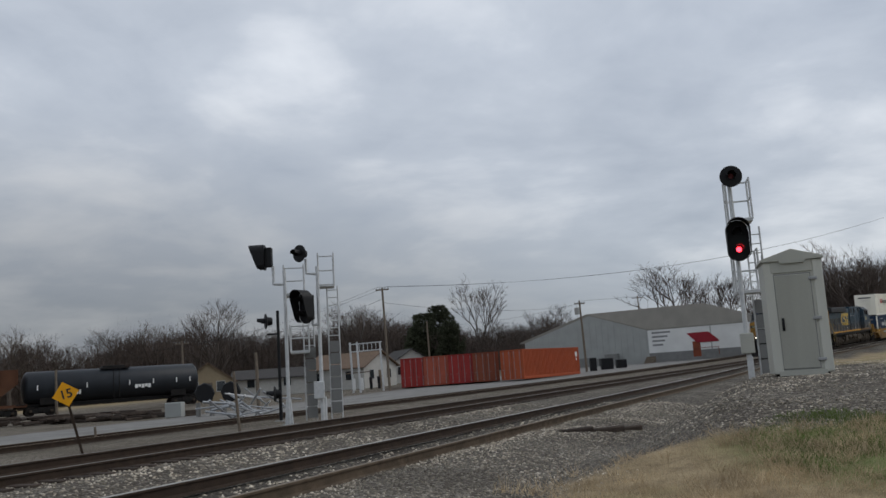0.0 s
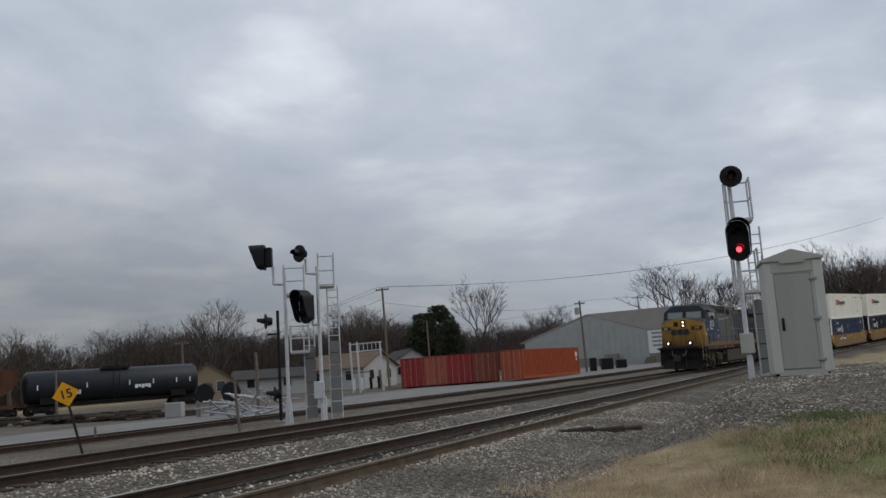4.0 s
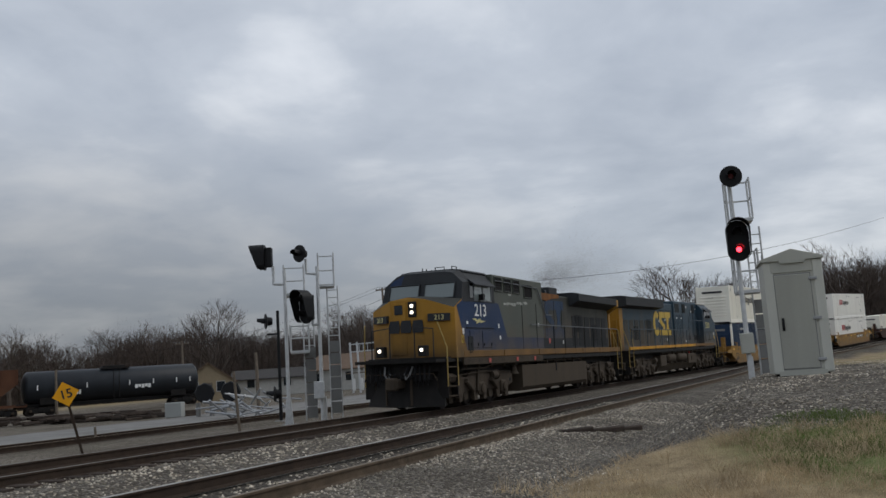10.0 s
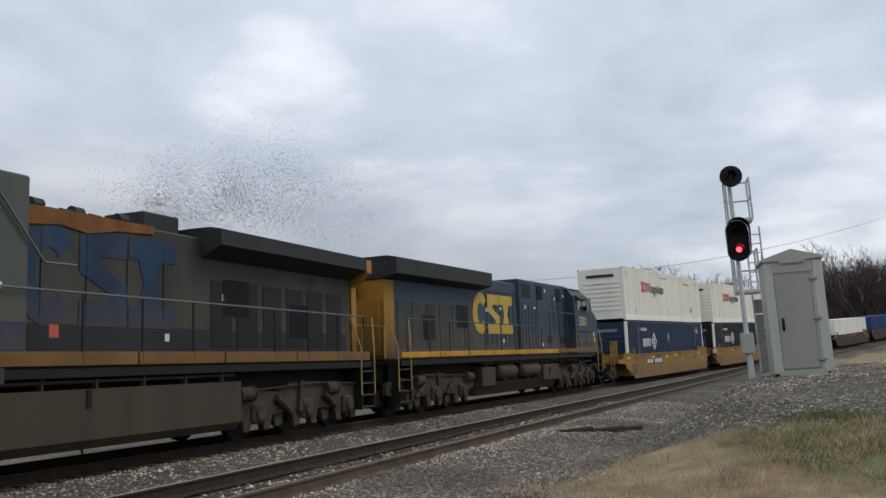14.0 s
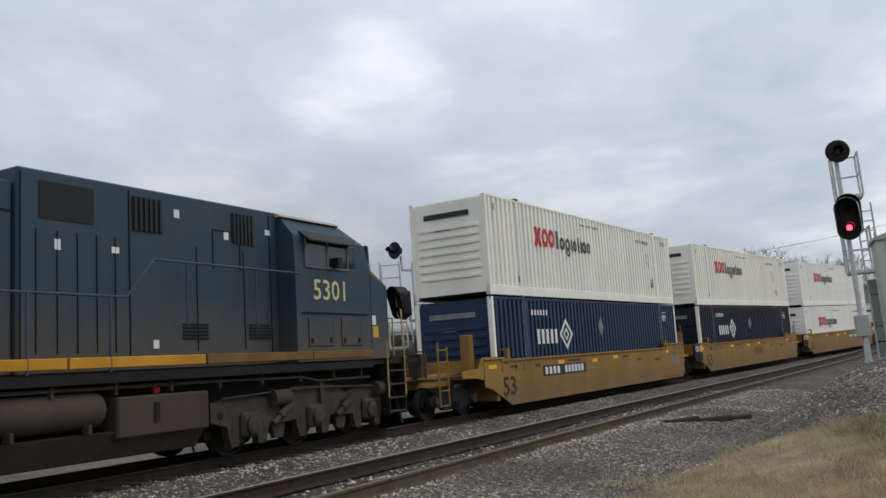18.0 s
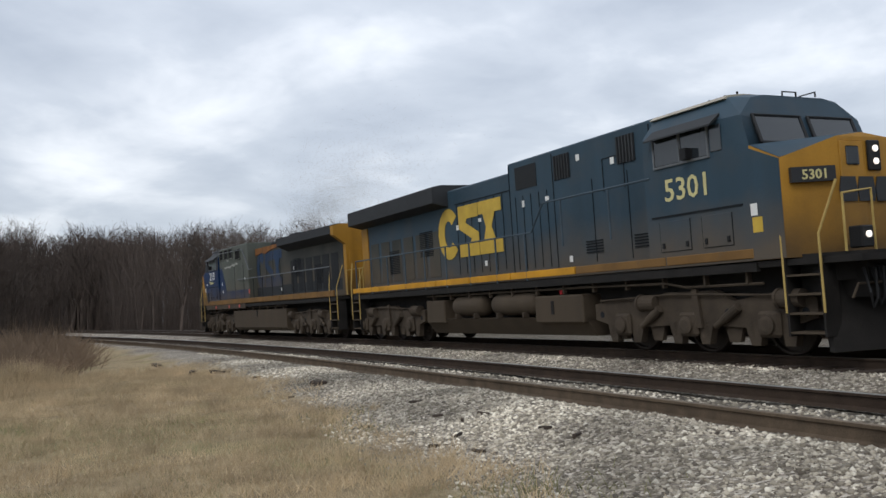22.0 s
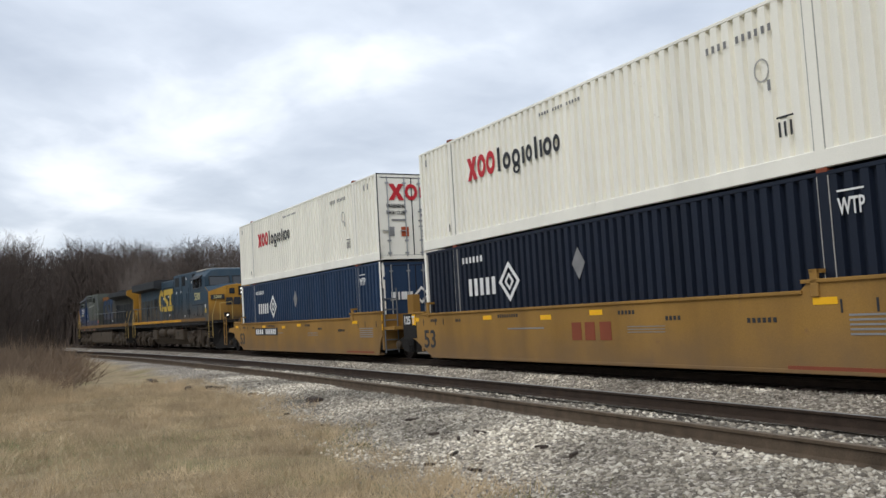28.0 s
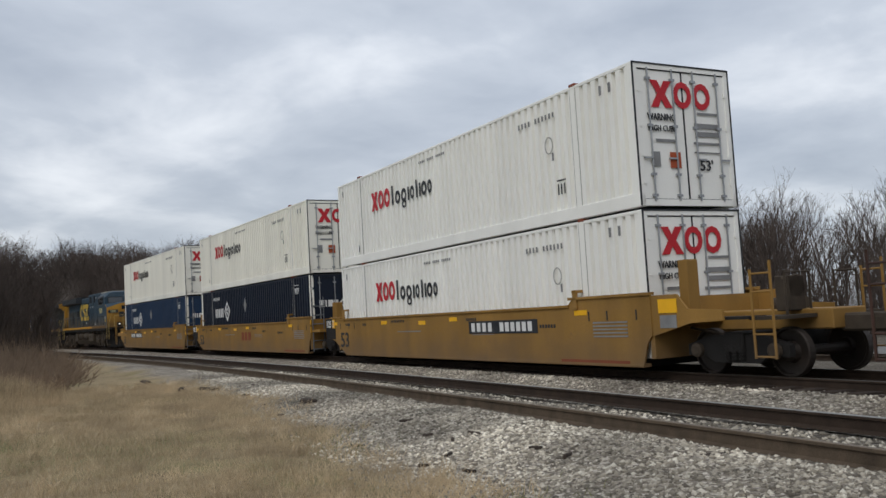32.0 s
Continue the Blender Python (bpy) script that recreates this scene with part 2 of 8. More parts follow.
# ---- materials ----
def surface(name, color, rough=0.6, metal=0.0, spread=0.12, scale=3.0, bump=0.05, fine=60.0, dirt_shade=None, dirt_shade_z=None, spots=0.0, rust=None, random_tint=0.0, coat=0.0, streak=False):
    """A painted or raw surface: two scales of tone, fine relief, grime or painted shade that climbs from below, spots
    of rust.
    """
    m = bpy.data.materials.new(name)
    m.use_nodes = True
    nt = m.node_tree
    N, L = nt.nodes.new, nt.links.new
    b = nt.nodes["Principled BSDF"]
    b.inputs["Roughness"].default_value, b.inputs["Metallic"].default_value = rough, metal
    b.inputs["Specular IOR Level"].default_value = 0.5 if metal else 0.22
    if coat:
        b.inputs["Coat Weight"].default_value = coat
    tc = N("ShaderNodeTexCoord")
    mp = N("ShaderNodeMapping")
    if streak:
        mp.inputs["Scale"].default_value = (1, 1, 0.12)
    L(tc.outputs["Object"], mp.inputs[0])
    n1, n2 = N("ShaderNodeTexNoise"), N("ShaderNodeTexNoise")
    for n, s, d in ((n1, scale, 5), (n2, fine, 3)):
        n.inputs["Scale"].default_value, n.inputs["Detail"].default_value = s, d
        L(mp.outputs[0] if n is n1 else tc.outputs["Object"], n.inputs["Vector"])
    mul = N("ShaderNodeMapRange")
    mul.inputs["From Min"].default_value, mul.inputs["From Max"].default_value = 0.25, 0.75
    mul.inputs["To Min"].default_value, mul.inputs["To Max"].default_value = 1 - spread, 1 + spread
    L(n1.outputs[0], mul.inputs[0])
    fin = N("ShaderNodeMapRange")
    fin.inputs["From Min"].default_value, fin.inputs["From Max"].default_value = 0.3, 0.7
    fin.inputs["To Min"].default_value, fin.inputs["To Max"].default_value = 1 - spread * 0.4, 1 + spread * 0.4
    L(n2.outputs[0], fin.inputs[0])
    k = N("ShaderNodeMath"); k.operation = "MULTIPLY"
    L(mul.outputs[0], k.inputs[0]); L(fin.outputs[0], k.inputs[1])
    val = k.outputs[0]
    if random_tint:
        oi = N("ShaderNodeObjectInfo")
        rr = N("ShaderNodeMapRange"); rr.inputs["To Min"].default_value, rr.inputs["To Max"].default_value = 1 - random_tint, 1 + random_tint
        L(oi.outputs["Random"], rr.inputs[0])
        k2 = N("ShaderNodeMath"); k2.operation = "MULTIPLY"
        L(val, k2.inputs[0]); L(rr.outputs[0], k2.inputs[1]); val = k2.outputs[0]
    base = N("ShaderNodeMix"); base.data_type = "RGBA"; base.blend_type = "MULTIPLY"; base.inputs[0].default_value = 1
    base.inputs[6].default_value = (*color, 1)
    L(val, base.inputs[7])
    col = base.outputs[2]

    def over(col, fac, tint):
        mx = N("ShaderNodeMix"); mx.data_type = "RGBA"
        L(fac, mx.inputs[0]); L(col, mx.inputs[6]); mx.inputs[7].default_value = (*tint, 1)
        return mx.outputs[2]
    if dirt_shade is not None:
        sep = N("ShaderNodeSeparateXYZ"); L(tc.outputs["Object"], sep.inputs[0])
        lo, hi = dirt_shade_z
        g = N("ShaderNodeMapRange")
        g.inputs["From Min"].default_value, g.inputs["From Max"].default_value = lo, hi
        g.inputs["To Min"].default_value, g.inputs["To Max"].default_value = 1.0, 0.0
        L(sep.outputs[2], g.inputs[0])
        nn = N("ShaderNodeTexNoise"); nn.inputs["Scale"].default_value, nn.inputs["Detail"].default_value = 1.3, 7
        L(tc.outputs["Object"], nn.inputs["Vector"])
        ad = N("ShaderNodeMath"); ad.operation = "MULTIPLY_ADD"; ad.inputs[1].default_value = 1.1; ad.inputs[2].default_value = -0.55
        L(nn.outputs[0], ad.inputs[0])
        sm = N("ShaderNodeMath"); sm.operation = "ADD"; sm.use_clamp = True
        L(g.outputs[0], sm.inputs[0]); L(ad.outputs[0], sm.inputs[1])
        sc = N("ShaderNodeMath"); sc.operation = "MULTIPLY"; sc.inputs[1].default_value = 0.85
        L(sm.outputs[0], sc.inputs[0])
        col = over(col, sc.outputs[0], dirt_shade)
    if spots:
        n3 = N("ShaderNodeTexNoise"); n3.inputs["Scale"].default_value, n3.inputs["Detail"].default_value = 2.2, 9
        n3.inputs["Roughness"].default_value = 0.7
        L(tc.outputs["Object"], n3.inputs["Vector"])
        r3 = N("ShaderNodeMapRange"); r3.inputs["From Min"].default_value, r3.inputs["From Max"].default_value = 0.72 - spots, 0.80 - spots * 0.8
        r3.inputs["To Max"].default_value = 0.8
        L(n3.outputs[0], r3.inputs[0])
        col = over(col, r3.outputs[0], rust or (0.12, 0.06, 0.03))
    L(col, b.inputs["Base Color"])
    if bump:
        bp = N("ShaderNodeBump"); bp.inputs["Strength"].default_value, bp.inputs["Distance"].default_value = min(1, bump * 4), 0.02
        L(n2.outputs[0], bp.inputs["Height"]); L(bp.outputs[0], b.inputs["Normal"])
    rg = N("ShaderNodeMapRange"); rg.inputs["To Min"].default_value, rg.inputs["To Max"].default_value = max(0, rough - 0.1), min(1, rough + 0.12)
    L(n1.outputs[0], rg.inputs[0]); L(rg.outputs[0], b.inputs["Roughness"])
    return m


def glow(name, color, strength):
    m = bpy.data.materials.new(name)
    m.use_nodes = True
    b = m.node_tree.nodes["Principled BSDF"]
    b.inputs["Base Color"].default_value = (*color, 1)
    b.inputs["Emission Color"].default_value, b.inputs["Emission Strength"].default_value = (*color, 1), strength
    return m


def glass(name, color=(0.02, 0.025, 0.03), rough=0.06):
    m = bpy.data.materials.new(name)
    m.use_nodes = True
    b = m.node_tree.nodes["Principled BSDF"]
    b.inputs["Base Color"].default_value, b.inputs["Roughness"].default_value = (*color, 1), rough
    b.inputs["Specular IOR Level"].default_value = 0.7
    return m


GRIME = (0.108, 0.083, 0.058)
M = {}
M["blue"] = surface("dark_blue_paint", (0.028, 0.053, 0.076), 0.5, spread=0.25, scale=1.2, dirt_shade=GRIME, dirt_shade_z=(1.7, 2.9), spots=0.03, rust=(0.1, 0.08, 0.065), streak=True)
M["logo_faded"] = surface("faded_dark_blue_paint", (0.013, 0.033, 0.075), 0.55, spread=0.4, scale=1.6, dirt_shade=GRIME, dirt_shade_z=(1.7, 3.0), spots=0.16, rust=(0.055, 0.058, 0.052), streak=True)
M["vent_dark"] = surface("black_vent_opening", (0.006, 0.005, 0.005), 0.85)
M["chip"] = surface("pale_flaked_primer", (0.33, 0.34, 0.31), 0.8, spread=0.3, scale=5)
M["red_sticker"] = surface("red_and_white_sticker", (0.45, 0.09, 0.07), 0.5, spread=0.2, scale=8)
M["blue_bright"] = surface("worn_blue_paint", (0.0075, 0.027, 0.080), 0.5, spread=0.25, scale=1.2, dirt_shade=GRIME, dirt_shade_z=(1.5, 2.7), spots=0.02, streak=True)
M["grey_paint"] = surface("faded_grey_paint", (0.083, 0.091, 0.078), 0.55, spread=0.2, scale=1.3, dirt_shade=GRIME, dirt_shade_z=(1.4, 2.9), spots=0.05, rust=(0.2, 0.12, 0.08), streak=True)
M["hood_grey"] = surface("sooty_grey_blue_paint", (0.040, 0.041, 0.036), 0.6, spread=0.55, scale=1.0, dirt_shade=GRIME, dirt_shade_z=(1.6, 3.2), spots=0.08, rust=(0.09, 0.07, 0.055), streak=True)
M["yellow"] = surface("loco_yellow_paint", (0.36, 0.185, 0.026), 0.5, spread=0.25, scale=1.6, dirt_shade=(0.06, 0.042, 0.026), dirt_shade_z=(1.6, 2.9), spots=0.09, rust=(0.2, 0.1, 0.04), streak=True)
M["yellow_stripe"] = surface("yellow_sill_paint", (0.50, 0.245, 0.02), 0.5, spread=0.25, scale=1.5, spots=0.06, rust=(0.14, 0.09, 0.06))
M["logo_yellow"] = surface("logo_yellow_paint", (0.50, 0.34, 0.055), 0.5, spread=0.18, scale=2.5, spots=0.05, rust=(0.15, 0.13, 0.08))
M["cream"] = surface("cream_number_paint", (0.55, 0.50, 0.25), 0.5, spread=0.1)
M["white_mark"] = surface("white_marking_paint", (0.72, 0.72, 0.70), 0.5, spread=0.1)
M["under"] = surface("dusty_running_gear", (0.058, 0.045, 0.033), 0.85, spread=0.35, scale=2.5, bump=0.12, spots=0.05, rust=(0.16, 0.12, 0.09))
M["under_dark"] = surface("black_oily_steel", (0.016, 0.0145, 0.0135), 0.75, spread=0.4, scale=3, bump=0.1)
M["tank_grey"] = surface("dusty_fuel_tank", (0.0639, 0.0487, 0.0338), 0.8, spread=0.22, scale=1.4, bump=0.06, streak=True)
M["roof_dark"] = surface("sooty_roof_steel", (0.028, 0.030, 0.033), 0.65, spread=0.3, scale=1.5)
M["roof_pale"] = surface("pale_dusty_cab_roof", (0.36, 0.33, 0.27), 0.7, spread=0.2, scale=2)
M["rustorange"] = surface("heat_rusted_steel", (0.1800, 0.0780, 0.0270), 0.8, spread=0.35, scale=2.5, spots=0.1)
M["seam"] = surface("dark_door_seam", (0.010, 0.012, 0.015), 0.8)
M["louvre"] = surface("dark_louvre_steel", (0.018, 0.02, 0.022), 0.7)
M["rail_steel"] = surface("grey_handrail_steel", (0.12, 0.13, 0.14), 0.55, spread=0.2, scale=4)
M["rail_blue"] = surface("blue_grey_handrail_paint", (0.055, 0.078, 0.10), 0.55, spread=0.25, scale=4)
M["rail_dark"] = surface("sooty_handrail_steel", (0.025, 0.026, 0.028), 0.6, spread=0.2, scale=4)
M["rail_yellow"] = surface("pale_yellow_handrail", (0.4000, 0.2880, 0.0960), 0.55, spread=0.2, scale=4)
M["wheel"] = surface("worn_wheel_steel", (0.0330, 0.0252, 0.0204), 0.6, metal=0.4, spread=0.3)
M["tread"] = surface("bright_rail_head", (0.33, 0.315, 0.29), 0.33, metal=0.85, spread=0.15, scale=6)
M["rail_rust"] = surface("rusty_rail_web", (0.040, 0.027, 0.019), 0.85, spread=0.35, scale=5, bump=0.1)
M["tread_worn"] = surface("oil_dark_rail_head", (0.12, 0.105, 0.09), 0.5, metal=0.5, spread=0.3, scale=6)
M["rail_dust"] = surface("dust_brown_rail_web", (0.095, 0.070, 0.048), 0.9, spread=0.35, scale=5, bump=0.1)
M["sill_dull"] = surface("grimy_yellow_sill_paint", (0.17, 0.092, 0.03), 0.6, spread=0.3, scale=1.2, spots=0.12, rust=(0.12, 0.08, 0.05))
M["tread_dull"] = surface("dull_rusted_rail_head", (0.15, 0.115, 0.08), 0.6, metal=0.3, spread=0.25, scale=6)
M["glass"] = glass("cab_glass")
# pale base colour paints in the sky mirrored by the leading cab's glass
M["glass_sky"] = glass("sky_toned_cab_glass", (0.16, 0.19, 0.19), 0.1)
M["lamp"] = glow("headlamp_glow", (1.0, 0.88, 0.72), 5)
M["lamp_dim"] = glow("dimmed_headlamp_glow", (1.0, 0.92, 0.82), 0.9)
M["lamp_off"] = glass("dull_lamp_lens", (0.55, 0.55, 0.5), 0.15)
M["red_lamp"] = glow("red_signal_lamp", (1.0, 0.03, 0.05), 9)
M["red_dim"] = glow("dim_red_lens", (0.10, 0.010, 0.012), 0.06)
M["black"] = surface("black_enamel", (0.012, 0.012, 0.013), 0.55, spread=0.2)
M["box_white"] = surface("white_container_paint", (0.87, 0.845, 0.75), 0.5, spread=0.10, scale=0.8, spots=0.05, rust=(0.52, 0.46, 0.36), streak=True)
M["box_white2"] = surface("bright_white_container_paint", (0.88, 0.87, 0.82), 0.5, spread=0.08, scale=0.8, spots=0.04, rust=(0.45, 0.4, 0.33), streak=True)
M["box_navy"] = surface("navy_container_paint", (0.019, 0.040, 0.084), 0.5, spread=0.22, scale=0.9, spots=0.02, rust=(0.06, 0.07, 0.1), streak=True)
M["box_navy2"] = surface("black_navy_container_paint", (0.010, 0.015, 0.028), 0.5, spread=0.22, scale=0.9, streak=True)
M["mark_red"] = surface("red_marking_paint", (0.50, 0.025, 0.035), 0.5, spread=0.1)
M["mark_dark"] = surface("dark_marking_paint", (0.03, 0.032, 0.036), 0.5, spread=0.1)
M["mark_grey"] = surface("grey_marking_paint", (0.22, 0.22, 0.22), 0.6, spread=0.2)
M["post_line"] = surface("grimy_post_joint", (0.40, 0.39, 0.36), 0.7, spread=0.2)
M["well"] = surface("ochre_well_car_paint", (0.275, 0.152, 0.038), 0.6, spread=0.24, scale=1.1, dirt_shade=(0.15, 0.10, 0.06), dirt_shade_z=(-0.1, 1.0), spots=0.08, rust=(0.2, 0.11, 0.05), streak=True)
M["well_brown"] = surface("oxide_brown_car_paint", (0.060, 0.032, 0.024), 0.65, spread=0.25, scale=1.2, spots=0.06)
M["well_trim"] = surface("reflective_yellow_sheet", (0.85, 0.45, 0.02), 0.35, spread=0.05)
M["alu"] = surface("painted_silver_mast", (0.55, 0.56, 0.56), 0.5, metal=0.15, spread=0.15, scale=5, spots=0.03, rust=(0.3, 0.27, 0.23))
M["shed"] = surface("pale_grey_painted_steel", (0.42, 0.42, 0.37), 0.5, spread=0.1, scale=1.5, spots=0.03, rust=(0.26, 0.24, 0.2), streak=True)
M["shed_pale"] = surface("pale_corner_post_paint", (0.52, 0.52, 0.465), 0.5, spread=0.1, scale=1.5, spots=0.03, rust=(0.26, 0.24, 0.2), streak=True)
M["shed_door"] = surface("darker_grey_door_paint", (0.36, 0.36, 0.315), 0.55, spread=0.14, scale=1.2, spots=0.04, rust=(0.22, 0.2, 0.16), streak=True)
M["wood"] = surface("weathered_pole_timber", (0.16, 0.13, 0.10), 0.9, spread=0.25, scale=4, bump=0.15)
M["tie"] = surface("creosoted_tie_timber", (0.055, 0.042, 0.034), 0.95, spread=0.35, scale=3, bump=0.2, random_tint=0.3)
M["sign"] = surface("faded_orange_yellow_sign", (0.80, 0.36, 0.01), 0.5, spread=0.08)
M["bark"] = surface("grey_winter_bark", (0.080, 0.066, 0.056), 0.95, spread=0.3, scale=2, bump=0.1, random_tint=0.25)
M["twig"] = surface("brown_grey_twigs", (0.082, 0.064, 0.054), 0.95, spread=0.3, scale=1.0, bump=0, random_tint=0.3)
M["evergreen"] = surface("dark_evergreen_needles", (0.052, 0.058, 0.034), 0.9, spread=0.5, scale=1.5, bump=0)
M["red_paint"] = surface("red_container_paint", (0.2880, 0.0280, 0.0240), 0.55, spread=0.15, scale=1.2, spots=0.02)
M["salmon"] = surface("faded_red_container_paint", (0.3360, 0.0800, 0.0480), 0.6, spread=0.15, scale=1.2, spots=0.03)
M["brick_red"] = surface("brown_red_container_paint", (0.2080, 0.0560, 0.0280), 0.6, spread=0.15, scale=1.2, spots=0.03)
M["orange"] = surface("orange_container_paint", (0.36, 0.078, 0.030), 0.55, spread=0.12, scale=1.0, spots=0.03)
M["siding_grey"] = surface("grey_metal_siding", (0.33, 0.34, 0.325), 0.55, spread=0.1, scale=0.6)
M["siding_white"] = surface("white_metal_siding", (0.66, 0.66, 0.64), 0.6, spread=0.08, scale=0.6)
M["roof_metal"] = surface("weathered_metal_roof", (0.25, 0.235, 0.205), 0.55, spread=0.12, scale=0.5)
M["block"] = surface("grey_block_wall", (0.1950, 0.1950, 0.1875), 0.9, spread=0.15, scale=1.5)
M["awning"] = surface("dark_red_awning", (0.25, 0.02, 0.03), 0.7, spread=0.1)
M["house_tan"] = surface("tan_house_siding", (0.3150, 0.2475, 0.1575), 0.7, spread=0.1)
M["house_white"] = surface("off_white_house_siding", (0.4350, 0.4275, 0.3975), 0.7, spread=0.1)
M["shingle"] = surface("grey_roof_shingle", (0.055, 0.052, 0.050), 0.9, spread=0.2, scale=3)
M["shingle_tan"] = surface("brown_roof_shingle", (0.1500, 0.1050, 0.0750), 0.9, spread=0.2, scale=3)
# the shading of the tank's lower half is put into its colour
M["tankcar"] = surface("black_grey_tank_paint", (0.0228, 0.0264, 0.0312), 0.45, spread=0.2, scale=0.8, dirt_shade=(0.02, 0.02, 0.022), dirt_shade_z=(1.2, 2.6), streak=True)
M["hopper"] = surface("rust_brown_hopper_paint", (0.1020, 0.0450, 0.0240), 0.75, spread=0.25, scale=1)
M["galv"] = surface("galvanised_steel", (0.3360, 0.3440, 0.3520), 0.4, metal=0.6, spread=0.15, scale=4)
M["wire"] = surface("dark_wire", (0.03, 0.03, 0.032), 0.6)


# ---- ground: one sheet to the horizon ----
def sq_of(x, y):
    """s and q of world points, near enough, for arrays."""
    X, Y, nx, ny = TRK[0], TRK[1], TRK[3], TRK[4]
    shp = x.shape
    x, y = x.ravel(), y.ravel()
    s = np.empty_like(x); q = np.empty_like(x)
    for i in range(0, len(x), 4000):
        a, b = x[i:i + 4000, None], y[i:i + 4000, None]
        j = np.argmin((a - X[None, ::3]) ** 2 + (b - Y[None, ::3]) ** 2, axis=1) * 3
        dx, dy = a[:, 0] - X[j], b[:, 0] - Y[j]
        s[i:i + 4000] = SG[j] + dx * ny[j] - dy * nx[j]
        q[i:i + 4000] = dx * nx[j] + dy * ny[j]
    return s.reshape(shp), q.reshape(shp)


def wob(x, y, k, seed=0.0):
    return np.sin(x * k + 1.7 + seed) * np.cos(y * k * 1.13 + 0.6 * seed) * 0.5 + np.sin((x * 0.71 + y * 0.53) * k * 2.1 + seed * 2) * 0.3 + np.sin((x * 0.4 - y * 0.9) * k * 3.7 + seed) * 0.2


def ground_z(s, q, x, y):
    z = np.interp(s, SG, TRK[2])
    nq = near_q(s)
    g = np.where(q < 0, -0.21 - 0.25 * smooth(1.9, 4.2, -q), -0.21)
    g = g - 0.08 * smooth(1.7, 2.6, q) * (1 - smooth(nq - 2.4, nq - 1.6, q))
    near = near_z(s) - 0.195
    g = g + (near + 0.21) * smooth(1.8, 3.0, q)
    g = g - 0.22 * smooth(nq + 1.5, nq + 3.4, q)
    # the bank with the signal case, and the field beyond
    bank = smooth(8.6, 11.0, q) * smooth(-9, -20, s)
    g = g + bank * (1.04 - 0.45 * smooth(-34, -60, s)) * (1 - smooth(40, 80, q))
    g = g - 0.10 * smooth(9, 16, q) * smooth(-8, 4, s)
    return z + g + 0.02 * wob(x, y, 1.1) * smooth(1.6, 4, np.abs(q)) + (0.05 * wob(x, y, 0.31, 2.0) + 0.045 * wob(x, y, 2.3, 7.0)) * smooth(8.2, 12, q)


def grass_edge(s):
    return near_q(s) + 3.65 - 1.15 * smooth(6, 20, s) - 1.3 * smooth(20, 60, s) + (0.6 * smooth(-11, -13.2, s) + 7.0 * smooth(-13.4, -16.2, s)) * (1 - smooth(-27, -36, s))


def grid_lines(dense0, dense1, step, far):
    a = list(np.arange(dense0, dense1 + 1e-6, step))
    lo, hi, d = [], [], step
    p = dense1
    while p < far:
        d *= 1.09
        p += d
        hi.append(p)
    d, p = step, dense0
    while p > -far:
        d *= 1.09
        p -= d
        lo.append(p)
    return np.array(lo[::-1] + a + hi)


def build_ground():
    xs, ys = grid_lines(-26, 20, 0.36, 2600), grid_lines(-40, 46, 0.36, 2600)
    x, y = np.meshgrid(xs, ys)
    s, q = sq_of(x, y)
    z = ground_z(s, q, x, y)
    far = smooth(250, 900, np.hypot(x, y))
    z = z * (1 - far) - 0.2 * far
    ny_, nx_ = x.shape
    v = np.stack([x.ravel(), y.ravel(), z.ravel()], 1)
    i = np.arange(ny_ * nx_).reshape(ny_, nx_)
    f = np.stack([i[:-1, :-1].ravel(), i[:-1, 1:].ravel(), i[1:, 1:].ravel(), i[1:, :-1].ravel()], 1)
    me = bpy.data.meshes.new("ground")
    me.from_pydata(v.tolist(), [], f.tolist())
    nq = near_q(s)
    w = wob(x, y, 0.9, 1.0) * 0.9 + wob(x, y, 3.1, 4.0) * 0.25
    # zones: ballast, dry grass, green grass, concrete road
    edge = grass_edge(s) + 0.5 * w
    ballast = 1 - smooth(edge - 0.35, edge + 0.45, q)
    ballast = np.where(q < 0, 0.92 * (1 - smooth(70, 100, -q)), ballast)
    green = smooth(0.2, 0.7, 0.35 * wob(x, y, 0.5, 5.0) + 0.95 * smooth(11.5, 15, q) * smooth(6, 20, s) + 0.24) * smooth(9, 12, q)
    green = np.maximum(green, smooth(2.2, 0.9, np.hypot(x - 5.38, (y - 11.65) * 0.6)) * 0.85)
    road = smooth(13.8, 14.8, -q) * (1 - smooth(24, 26, -q - 0.2 * np.clip(-s - 40, 0, 80)))
    fresh = 0.27 + 0.73 * smooth(-9, 3, s) * smooth(-4, 2, q)
    oil_shade = np.maximum(1 - smooth(0.75, 1.25, np.abs(q)), 0.75 * (1 - smooth(0.7, 1.15, np.abs(q - nq))))
    fresh = fresh * (1 - 0.9 * oil_shade)                 # oil-dark stones between the rails, with the shade there put into the colour
    col = np.stack([ballast.ravel(), green.ravel(), road.ravel(), fresh.ravel()], 1)
    at = me.color_attributes.new("zones", "FLOAT_COLOR", "POINT")
    at.data.foreach_set("color", col.astype(np.float32).ravel())
    for p in me.polygons:
        p.use_smooth = True
    me.materials.append(ground_material())
    ob = new("ground", me)
    return tagged(ob, "gravel ballast, dry winter grass and pale concrete road", "ground", kind="structure")


